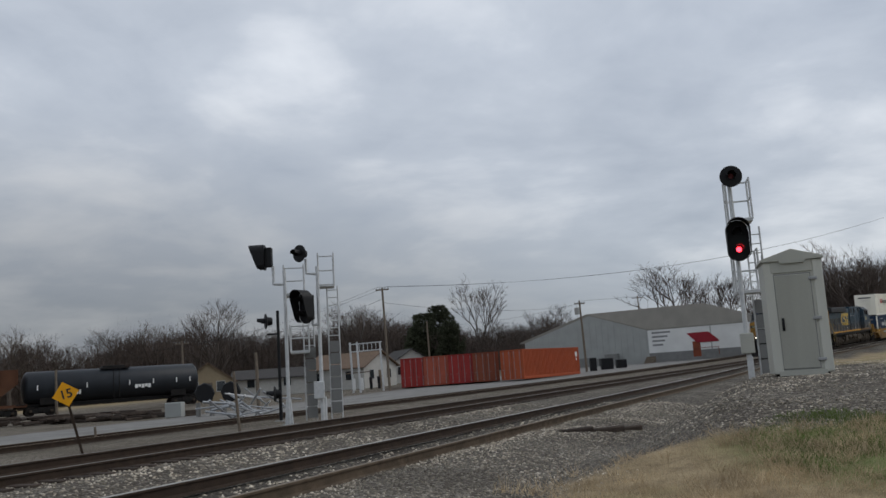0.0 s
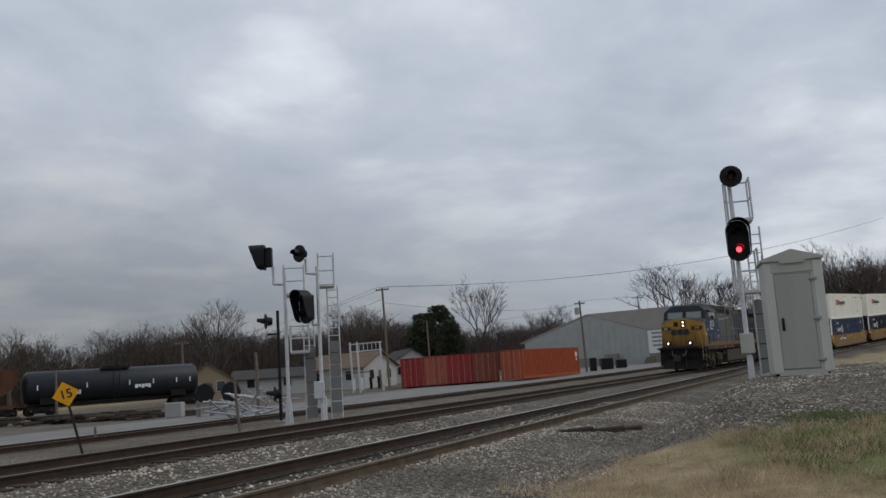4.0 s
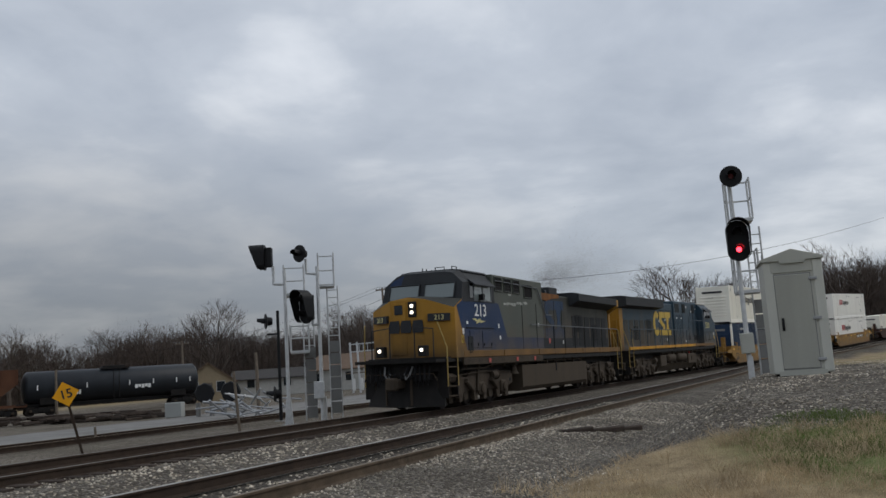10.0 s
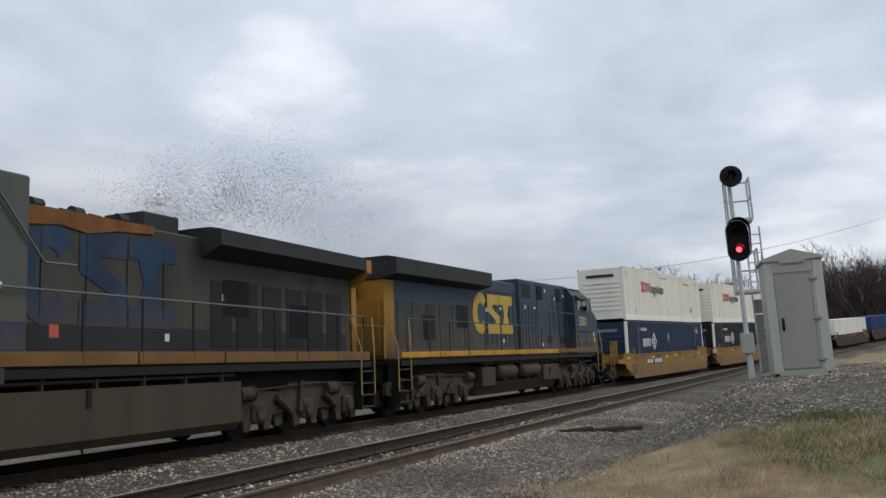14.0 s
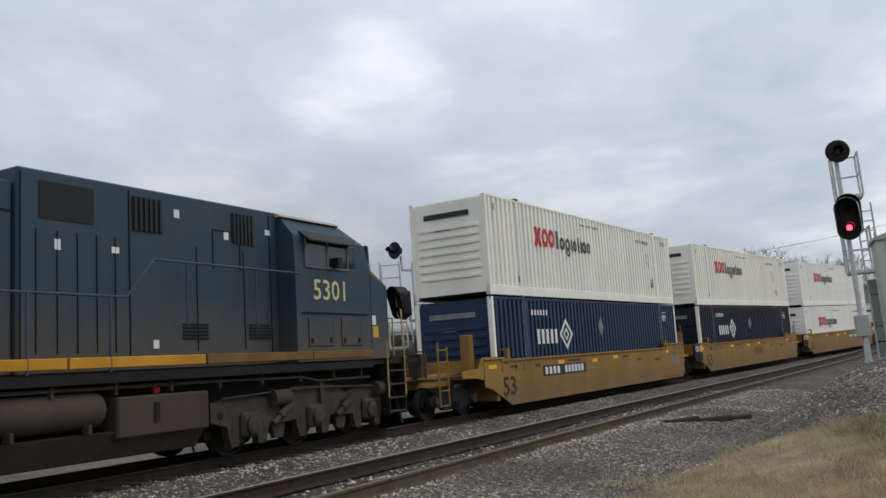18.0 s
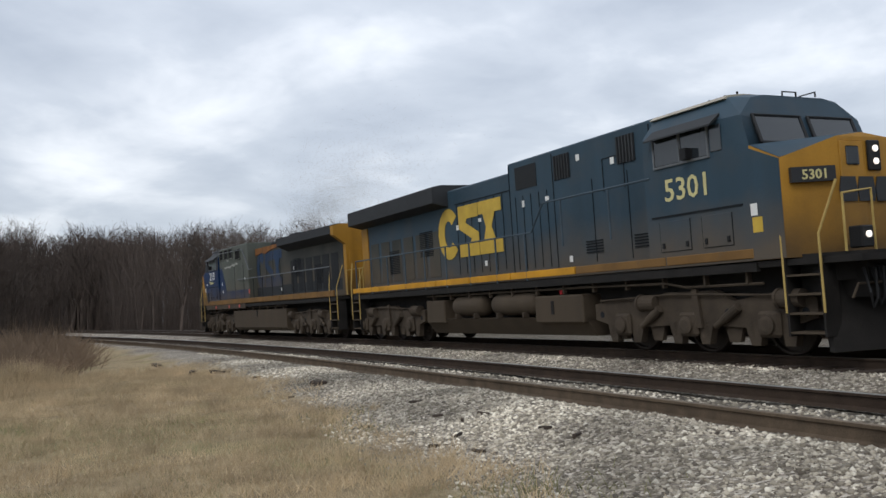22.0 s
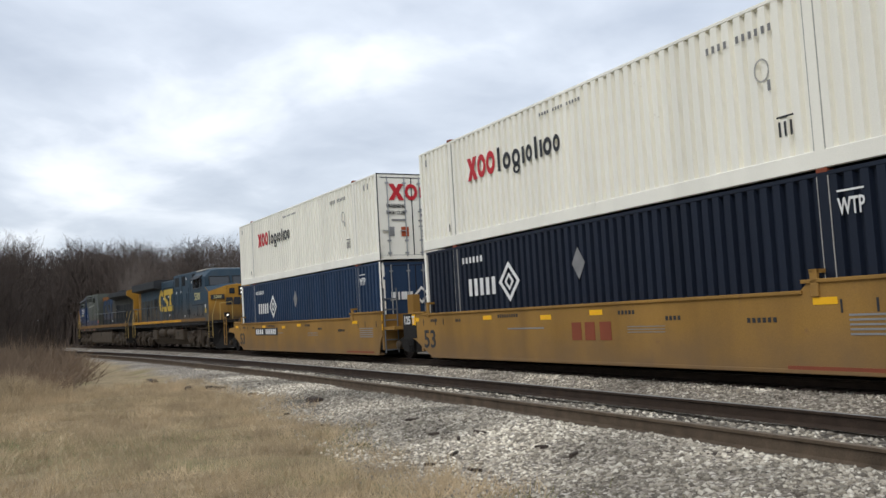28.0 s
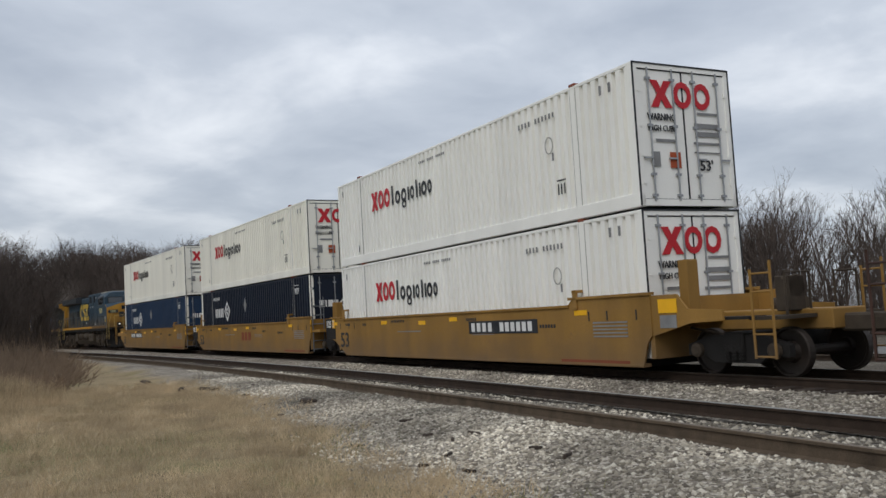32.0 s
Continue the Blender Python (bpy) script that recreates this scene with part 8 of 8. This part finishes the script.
def clear_of_track(x, y, gap):
    e = (TRK[0] - x) ** 2 + (TRK[1] - y) ** 2
    k = int(np.argmin(e))
    q = (x - TRK[0][k]) * TRK[3][k] + (y - TRK[1][k]) * TRK[4][k]
    if 60 < SG[k] < 124 and 0 < q < 15:             # the field side stays open up to the bend
        return False
    return e[k] > (gap * gap if SG[k] < 135 else 5.0)


# the wood along the line
for i in range(70):
    yaw = rng.uniform(94, 184)
    d = rng.uniform(92, 135)
    if yaw < 128:
        d = rng.uniform(66, 110)
    x, y = polar(yaw, d)
    if not clear_of_track(x, y, 8.0):
        continue
    hh = (1.5 + d * 0.105) * rng.uniform(0.85, 1.05) if yaw > 128 else rng.uniform(9, 12)
    plant(x, y, hh, 3 + rng.randrange(2), rng.uniform(0, 360), wide=rng.uniform(0.8, 1.15))


# undergrowth: one tangle of stems below the trees
def tangle(name, label, places, n, hmin, hmax, r, mat, seed, lean=0.5, kind="stuff"):
    rng = random.Random(seed)
    V, F = [], []
    for i in range(n):
        at_ = places(rng)
        x, y = at_[0], at_[1]
        h = rng.uniform(hmin, hmax) * (at_[2] if len(at_) > 2 else 1.0)
        d = Vector((rng.gauss(0, lean), rng.gauss(0, lean), 1))
        foot = Vector((x, y, PLACE_Z(x, y)))
        spike(V, F, foot, d, h, r)
        if h > 0.8:
            p = foot + d.normalized() * h * 0.4
            for k in range(3):
                spike(V, F, p, d.normalized() + Vector((rng.gauss(0, 0.7), rng.gauss(0, 0.7), 0.3)), h * 0.5, r * 0.7)
    o = new(name, mesh_of(name, V, F, mat))
    return tagged(o, label, "brush", kind=kind)


GX = np.linspace(-240, 140, 191); GY = np.linspace(-230, 260, 246)
GZ = (lambda a, b: ground_z(*sq_of(a, b), a, b))(*np.meshgrid(GX, GY))


def PLACE_Z(x, y):
    i, j = (x - GX[0]) / (GX[1] - GX[0]), (y - GY[0]) / (GY[1] - GY[0])
    i, j = min(max(i, 0), len(GX) - 1.001), min(max(j, 0), len(GY) - 1.001)
    a, b = int(i), int(j)
    u, v = i - a, j - b
    return float(GZ[b, a] * (1 - u) * (1 - v) + GZ[b, a + 1] * u * (1 - v) + GZ[b + 1, a] * (1 - u) * v + GZ[b + 1, a + 1] * u * v) - 0.05


# far woods: slim bare trees too many to count, as one mass each
def slim_tree(seed, thick=1.0):
    fork, spread = ((0.42, 0.40), (0.36, 0.5), (0.30, 0.55))[seed % 3]
    V, F, TV, TF = branch_out(seed, 1.0, fork, spread, (4, 3, 3, 3), thick, False)
    n = len(V)
    tri = []
    for f in F + [tuple(a + n for a in f) for f in TF]:
        tri += [f] if len(f) == 3 else [(f[0], f[1], f[2]), (f[0], f[2], f[3])]
    return np.array([tuple(v) for v in V + TV]), np.array(tri)


SLIM = [[slim_tree(300 + k, th) for k in range(9)] for th in (1.0, 1.8)]


def far_wood(label, n, seed, where, kind=0):
    rng = random.Random(seed)
    VV, FF, off = [], [], 0
    for i in range(n):
        x, y, h, w = where(rng)
        v, f = SLIM[kind][rng.randrange(9)]
        a = rng.uniform(0, 6.283)
        c, s = math.cos(a), math.sin(a)
        VV.append(np.stack([(v[:, 0] * c - v[:, 1] * s) * h * w + x, (v[:, 0] * s + v[:, 1] * c) * h * w + y, v[:, 2] * h + PLACE_Z(x, y)], 1))
        FF.append(f + off); off += len(v)
    me = bpy.data.meshes.new("far_wood")
    V, F = np.concatenate(VV), np.concatenate(FF)
    me.vertices.add(len(V)); me.vertices.foreach_set("co", V.astype(np.float32).ravel())
    me.loops.add(F.size); me.loops.foreach_set("vertex_index", F.astype(np.int32).ravel())
    me.polygons.add(len(F)); me.polygons.foreach_set("loop_start", (np.arange(len(F)) * 3).astype(np.int32)); me.polygons.foreach_set("loop_total", np.full(len(F), 3, np.int32))
    me.update(); me.validate()
    me.materials.append(M["twig"])
    return tagged(new("far_wood", me), label, "wood", kind="stuff")


def field_edge(rng):
    while True:
        yaw = rng.uniform(158.0, 192)
        d = float(np.interp(yaw, (158, 162, 166, 192), (56, 44, 39, 37))) + 28 * rng.random() ** 1.6
        x, y = polar(yaw, d)
        if clear_of_track(x, y, 4.6):
            return x, y, (1.6 + d * 0.095) * rng.uniform(0.5, 1.0), rng.uniform(0.8, 1.3)


def deep_wood(rng):
    while True:
        yaw = rng.uniform(124, 192)
        d = rng.uniform(92, 172)
        x, y = polar(yaw, d)
        if clear_of_track(x, y, 4.4):
            return x, y, (1.5 + d * 0.116) * rng.uniform(0.68, 1.06), rng.uniform(0.8, 1.3)


def beyond_bend(rng):
    while True:
        x, y = polar(rng.uniform(153, 162), rng.uniform(124, 185))
        if clear_of_track(x, y, 3.0):
            return x, y, math.hypot(x, y) * rng.uniform(0.07, 0.115), rng.uniform(1.0, 1.5)


def across_line(rng):
    while True:
        yaw = rng.uniform(84, 132)
        d = rng.uniform(66, 100)
        x, y = polar(yaw, d)
        if clear_of_track(x, y, 9.0):
            return x, y, (1.5 + d * 0.16) * rng.uniform(0.5, 1.0), rng.uniform(0.8, 1.3)


def town_wood(rng):
    yaw = rng.uniform(-31, 33)
    d = rng.uniform(148, 200)
    x, y = polar(yaw, d)
    return x, y, town_top(yaw) * d / 150 * rng.uniform(0.5, 1.12), rng.uniform(1.0, 1.6)


def inside(where):
    def f(rng):
        x, y, h, w = where(rng)
        return x, y, h / 12
    return f


tangle("undergrowth", "brown tangled winter undergrowth below the wood", inside(deep_wood), 9000, 1.5, 5.0, 0.02, M["twig"], 5, 0.3)
tangle("undergrowth", "brown tangled winter undergrowth beyond the yard", inside(town_wood), 11000, 4.0, 10.0, 0.05, M["twig"], 6, 0.3)
tangle("sapling_thicket", "dense brown thicket of saplings inside the wood", inside(deep_wood), 10000, 5.0, 11.0, 0.02, M["twig"], 71, 0.08)
tangle("sapling_thicket", "dense brown thicket of saplings behind the train", inside(across_line), 3500, 4.0, 8.5, 0.014, M["twig"], 72, 0.1)
tangle("sapling_thicket", "brown thicket of saplings at the field edge", inside(field_edge), 5000, 3.5, 8.0, 0.013, M["twig"], 73, 0.15)
tangle("sapling_thicket", "dark thicket of saplings beyond the houses", inside(town_wood), 7000, 7.0, 14.0, 0.05, M["twig"], 74, 0.12)
far_wood("thicket of slim bare saplings at the edge of the field", 430, 61, field_edge)
far_wood("deep brown-grey wall of bare winter trees", 780, 62, deep_wood)
far_wood("bare winter trees closing the view where the line bends", 150, 65, beyond_bend, 1)
far_wood("bare winter wood behind the passing train", 260, 63, across_line)
far_wood("bare brown winter wood beyond the town houses", 900, 64, town_wood, 1)


# evergreens
def evergreen(x, y, h, w, seed):
    rng = random.Random(seed)
    t = empty("evergreen_tree", "dark dense evergreen tree beyond the yard", "tree", "evergreens")
    t.matrix_world = pose(x, y, gz(x, y))
    part("trunk", tube(bmesh.new(), (0, 0, -0.2), (0, 0, h * 0.8), 0.25, 0.08, 8), M["bark"], t)
    V, F = [], []
    for i in range(2500):
        z = rng.random() ** 0.8
        prof = max(0.0, math.sin(math.pi * (0.14 + z * 0.82))) ** 0.5
        a = rng.uniform(0, 6.283)
        lobe = noise.noise(Vector((math.cos(a) * 1.5 + seed * 3, math.sin(a) * 1.5, z * 4)))
        rr = w * prof * (0.8 + 0.75 * lobe) * math.sqrt(rng.uniform(0.15, 1.1))
        p = Vector((rr * math.cos(a), rr * math.sin(a), h * (0.12 + 0.88 * z)))
        for k in range(3):
            d = Vector((math.cos(a) + rng.gauss(0, 0.6), math.sin(a) + rng.gauss(0, 0.6), rng.gauss(0.2, 0.5)))
            spike(V, F, p, d, rng.uniform(0.3, 0.6), 0.09)
    c = new("crown", mesh_of("crown", V, F, M["evergreen"]))
    c.parent = t
    c["label"] = "dark green needles"


for yaw, d, h, w, sd in ((1.0, 142, 10.2, 2.9, 1), (0.0, 144, 11.4, 3.3, 2), (-0.6, 140, 8.5, 2.6, 3), (1.6, 141, 8.0, 2.2, 4)):
    x, y = polar(yaw, d)
    evergreen(x, y, h, w, sd)


# ---- brush and grass near the camera ----
def strip(s0, s1, q0, q1, fade=None):
    def f(rng):
        while True:
            s, q = rng.uniform(s0, s1), rng.uniform(q0, q1)
            if fade is None or rng.random() < fade(s, q):
                p = on_track(s, q)
                return p.x, p.y
    return f


M["dry_grass"] = surface("straw_dry_grass", (0.48, 0.375, 0.24), 0.9, spread=0.45, scale=1.6, bump=0)
M["brush"] = surface("red_brown_dead_brush", (0.20, 0.145, 0.10), 0.95, spread=0.35, scale=0.7, bump=0)
M["green_grass"] = surface("short_green_grass", (0.12, 0.165, 0.045), 0.9, spread=0.3, scale=1.0, bump=0)


def clump(s0, q0, rs, rq):
    def f(rng):
        k, a = math.sqrt(rng.random()) * 2.0 * (0.75 + 0.25 * rng.random()), rng.uniform(0, 6.283)
        p = on_track(s0 + rs * k * math.cos(a), q0 + rq * k * math.sin(a))
        return p.x, p.y, 1.0 - 0.25 * k + 0.4 * math.sin(p.x * 2.1) * math.sin(p.y * 1.7)
    return f


tangle("dead_brush", "red-brown dead brush and vines on the slope", clump(26.0, 12.4, 2.4, 0.85), 2600, 0.3, 1.5, 0.012, M["brush"], 31, 0.85)
tangle("dead_brush", "red-brown dead brush in front of the wood", clump(37.0, 11.4, 6.0, 1.2), 3400, 0.4, 1.9, 0.016, M["brush"], 36, 0.85)
tangle("tall_dry_grass", "tall straw-coloured dry grass", clump(21.8, 12.4, 1.9, 0.9), 8000, 0.25, 0.8, 0.007, M["dry_grass"], 32, 0.4)
TUFTS = random.Random(77)
TUFT_AT = []
while len(TUFT_AT) < 2400:
    s_, q_ = TUFTS.uniform(-18, 26), TUFTS.uniform(7.6, 14.0)
    if q_ > grass_edge(s_) - 0.3 + TUFTS.gauss(0, 0.35):
        TUFT_AT.append(on_track(s_, q_))


def tufted(rng):
    p = TUFT_AT[rng.randrange(len(TUFT_AT))]
    return p.x + rng.gauss(0, 0.07), p.y + rng.gauss(0, 0.07)


tangle("grass_tufts", "shaggy tufts of straw-coloured winter grass", tufted, 46000, 0.11, 0.31, 0.005, M["dry_grass"], 38, 0.75)
M["olive_grass"] = surface("dull_olive_grass", (0.19, 0.185, 0.085), 0.9, spread=0.4, scale=1.2, bump=0)
OLIVE = [on_track(TUFTS.uniform(0, 22), TUFTS.uniform(8.8, 14.0)) for k in range(26)]


def olive_patch(rng):
    p = OLIVE[rng.randrange(len(OLIVE))]
    return p.x + rng.gauss(0, 0.45), p.y + rng.gauss(0, 0.45)


tangle("grass_tufts", "low patches of dull olive winter grass", olive_patch, 7000, 0.06, 0.17, 0.005, M["olive_grass"], 39, 0.6)
edge_q = lambda s, q: float(smooth(-0.5, 0.9, q - grass_edge(s) + 0.35 * math.sin(s * 1.3) + 0.2 * math.sin(s * 3.7)))
tangle("dry_grass", "short dry winter grass", strip(-1, 24, 7.6, 13.2, edge_q), 70000, 0.05, 0.2, 0.005, M["dry_grass"], 33, 0.6)
tangle("dry_grass", "short dry winter grass on the bank", strip(-19, -6, 8.2, 13.5, edge_q), 26000, 0.05, 0.15, 0.005, M["dry_grass"], 34, 0.55)


def lawn(rng):
    a, r = rng.uniform(0, 6.283), math.sqrt(rng.random())
    return 5.38 + 1.4 * r * math.cos(a), 11.65 + 2.2 * r * math.sin(a)


tangle("green_grass", "patch of short green grass", lawn, 9000, 0.05, 0.13, 0.006, M["green_grass"], 35, 0.4)


# ---- ballast stones ----
def stone_mesh(seed):
    """An angular eight-sided chip."""
    rng = random.Random(seed)
    V = [Vector(v) * rng.uniform(0.75, 1.25) for v in ((1, 0, 0), (0, 1, 0), (-1, 0, 0), (0, -1, 0), (0, 0, 1), (0, 0, -1))]
    V = [Vector((v.x + rng.uniform(-0.3, 0.3), v.y * 0.85 + rng.uniform(-0.3, 0.3), v.z * 0.65 + rng.uniform(-0.15, 0.15))) for v in V]
    F = [(a, (a + 1) % 4, 4) for a in range(4)] + [((a + 1) % 4, a, 5) for a in range(4)]
    return np.array([tuple(v) for v in V]), np.array(F)


def ballast_material(name, k, warm=(1, 1, 1)):
    m = bpy.data.materials.new(name)
    m.use_nodes = True
    nt = m.node_tree
    N, L = nt.nodes.new, nt.links.new
    b = nt.nodes["Principled BSDF"]
    b.inputs["Roughness"].default_value = 0.9
    g = N("ShaderNodeNewGeometry")
    r = N("ShaderNodeValToRGB")
    e = r.color_ramp.elements
    e[0].position, e[0].color = 0.0, (0.11 * k, 0.095 * k, 0.08 * k, 1)
    e[1].position, e[1].color = 1.0, (0.62 * k, 0.59 * k, 0.53 * k, 1)
    e.new(0.35).color = (0.25 * k, 0.228 * k, 0.19 * k, 1)
    e.new(0.75).color = (0.42 * k, 0.385 * k, 0.33 * k, 1)
    L(g.outputs["Random Per Island"], r.inputs[0])
    n = N("ShaderNodeTexNoise"); n.inputs["Scale"].default_value = 0.45
    tc = N("ShaderNodeTexCoord"); L(tc.outputs["Object"], n.inputs["Vector"])
    pt = N("ShaderNodeMapRange"); pt.inputs["From Min"].default_value, pt.inputs["From Max"].default_value = 0.35, 0.65
    pt.inputs["To Min"].default_value, pt.inputs["To Max"].default_value = 0.45, 1.3
    L(n.outputs[0], pt.inputs[0])
    mx = N("ShaderNodeMix"); mx.data_type = "RGBA"; mx.blend_type = "MULTIPLY"; mx.inputs[0].default_value = 1
    for st in e:
        st.color = (st.color[0] * warm[0], st.color[1] * warm[1], st.color[2] * warm[2], 1)
    L(r.outputs[0], mx.inputs[6]); L(pt.outputs[0], mx.inputs[7])
    L(mx.outputs[2], b.inputs["Base Color"])
    return m


def ballast(name, label, n, s0, s1, q0, q1, rmin, rmax, seed, keep=None, stone="fresh"):
    rs = np.random.RandomState(seed)
    kinds = [stone_mesh(seed * 10 + k) for k in range(6)]
    s = rs.uniform(s0, s1, n); q = rs.uniform(q0, q1, n)
    if keep is not None:
        ok = rs.rand(n) < keep(s, q)
        s, q = s[ok], q[ok]
    x = np.interp(s, SG, TRK[0]) + np.interp(s, SG, TRK[3]) * q
    y = np.interp(s, SG, TRK[1]) + np.interp(s, SG, TRK[4]) * q
    z = ground_z(s, q, x, y)
    VV, FF, off = [], [], 0
    for i in range(len(s)):
        v, f = kinds[i % 6]
        a, t = rs.uniform(0, 6.283), rs.uniform(-0.6, 0.6)
        r = rs.uniform(rmin, rmax)
        c, sn, ct, st = math.cos(a), math.sin(a), math.cos(t), math.sin(t)
        w = np.stack([v[:, 0], v[:, 1] * ct - v[:, 2] * st, v[:, 1] * st + v[:, 2] * ct], 1) * r
        w = np.stack([w[:, 0] * c - w[:, 1] * sn + x[i], w[:, 0] * sn + w[:, 1] * c + y[i], w[:, 2] + z[i] - r * 0.12], 1)
        VV.append(w); FF.append(f + off); off += len(v)
    me = bpy.data.meshes.new(name)
    V, F = np.concatenate(VV), np.concatenate(FF)
    me.vertices.add(len(V)); me.vertices.foreach_set("co", V.astype(np.float32).ravel())
    me.loops.add(F.size); me.loops.foreach_set("vertex_index", F.astype(np.int32).ravel())
    me.polygons.add(len(F)); me.polygons.foreach_set("loop_start", (np.arange(len(F)) * 3).astype(np.int32)); me.polygons.foreach_set("loop_total", np.full(len(F), 3, np.int32))
    me.update(); me.validate()
    me.materials.append(BALLAST[stone])
    return tagged(new(name, me), label, "ballast", kind="stuff")


BALLAST = {"fresh": ballast_material("pale_limestone_ballast", 1.15, (1.03, 1.0, 0.93)), "old": ballast_material("dirty_grey_ballast", 0.95, (1.05, 1.0, 0.92))}
shoulder = lambda s, q: 1 - smooth(-0.9, 0.6, q - grass_edge(s))
ballast("ballast_stones", "loose pale limestone ballast beside the siding", 46000, -3, 24, 6.2, 10.0, 0.015, 0.042, 3, shoulder)
band = lambda s, q: smooth(-1.7, -1.0, q - grass_edge(s)) * (1 - smooth(-0.3, 0.5, q - grass_edge(s)))
ballast("ballast_stones", "darker grey stones along the edge of the grass", 16000, -3, 26, 6.8, 10.0, 0.013, 0.036, 9, band, "old")
ballast("ballast_stones", "grey gravel on the track shoulder", 24000, -30, -3, 6.0, 10.5, 0.013, 0.036, 4, lambda s, q: 1 - smooth(2.6, 4.6, q - near_q(s)), "old")
on_rail = lambda s, q: np.where((np.abs(np.abs(q) - 0.75) < 0.1) | (np.abs(np.abs(q - near_q(s)) - 0.75) < 0.1), 0, 1.0)
ballast("ballast_stones", "pale ballast stones between the tracks", 26000, -6, 30, 0.9, 6.6, 0.022, 0.05, 5, on_rail)
ballast("ballast_stones", "dirty ballast stones between the tracks", 22000, -32, -6, -3.2, 6.6, 0.02, 0.048, 7, lambda s, q: on_rail(s, q) * np.where(np.abs(q) < 0.9, 0.12, np.where(np.abs(q - near_q(s)) < 0.85, 0.45, 1.0)), "old")
ballast("ballast_stones", "grey gravel on the bank round the relay case", 18000, -34, -13.5, 9.0, 17, 0.012, 0.036, 6, lambda s, q: smooth(-12.8, -15.0, s), "old")


# ---- exhaust haze over the leading locomotive: rigid swarms of fine soot specks that drift ----
M["soot"] = surface("brown_grey_soot", (0.17, 0.145, 0.125), 0.95, spread=0.2, scale=1.0, bump=0)
PUFFS = []


def smoke_puff(seed, size, n):
    rng = random.Random(seed)
    V, F = [], []
    while len(F) < n * 4:
        p = Vector((rng.gauss(0, size * 1.25), rng.gauss(0, size * 0.6), rng.gauss(0, size * 0.5)))
        if rng.random() > 0.5 + 1.1 * noise.noise(p / size * 0.9 + Vector((seed, 0, 0))):
            continue
        r, k = rng.uniform(0.003, 0.0065), len(V)
        V += [p + Vector(c) * r for c in ((1, 1, 1), (-1, -1, 1), (-1, 1, -1), (1, -1, -1))]
        F += [(k, k + 1, k + 2), (k, k + 2, k + 3), (k, k + 3, k + 1), (k + 1, k + 3, k + 2)]
    o = new("smoke_puff", mesh_of("smoke_puff", V, F, M["soot"]))
    return tagged(o, "thin brown-grey puff of diesel exhaust", "smoke", group="exhaust smoke")


for k in range(5):
    PUFFS.append((smoke_puff(50 + k, 0.6 + 0.26 * k, 4200), k))


# ---- motion ----
def motions():
    times = [float(t) for t in np.arange(0, 32.01, 0.5)]
    for ob, u, base, turn, lift in TRAIN:
        walk(ob, [(t, car_pose(train_s(t) - u, base, turn, lift)) for t in times])
    for ob, k in PUFFS:
        lag = 0.7 + 1.5 * k                       # metres behind the stack, rising as it trails
        walk(ob, [(t, car_pose(train_s(t) - 14.2 - lag, 14.0) @ pose(0, 0.25 * math.sin(k * 2.1), 5.0 + 0.33 * k + 0.12 * math.sin(t * 1.3 + k), 0, 0, 4 * math.sin(t * 0.8 + k))) for t in times])
    spin = [round(0.1 * k, 1) for k in range(321)]
    for ob in list(bpy.data.objects):
        if "turning" in ob and ob.parent and ob.parent.parent:
            r = ob.matrix_basis.translation.z
            sgn = -1.0 if ob.parent.parent == loco_trail else 1.0
            p = ob.matrix_basis.translation.copy()
            rows = []
            for t in spin:
                a = sgn * (train_s(t) - train_s(0)) / r
                rows.append((t, Matrix.Translation(p) @ Matrix.Rotation(a, 4, "Y")))
            walk(ob, rows)


motions()
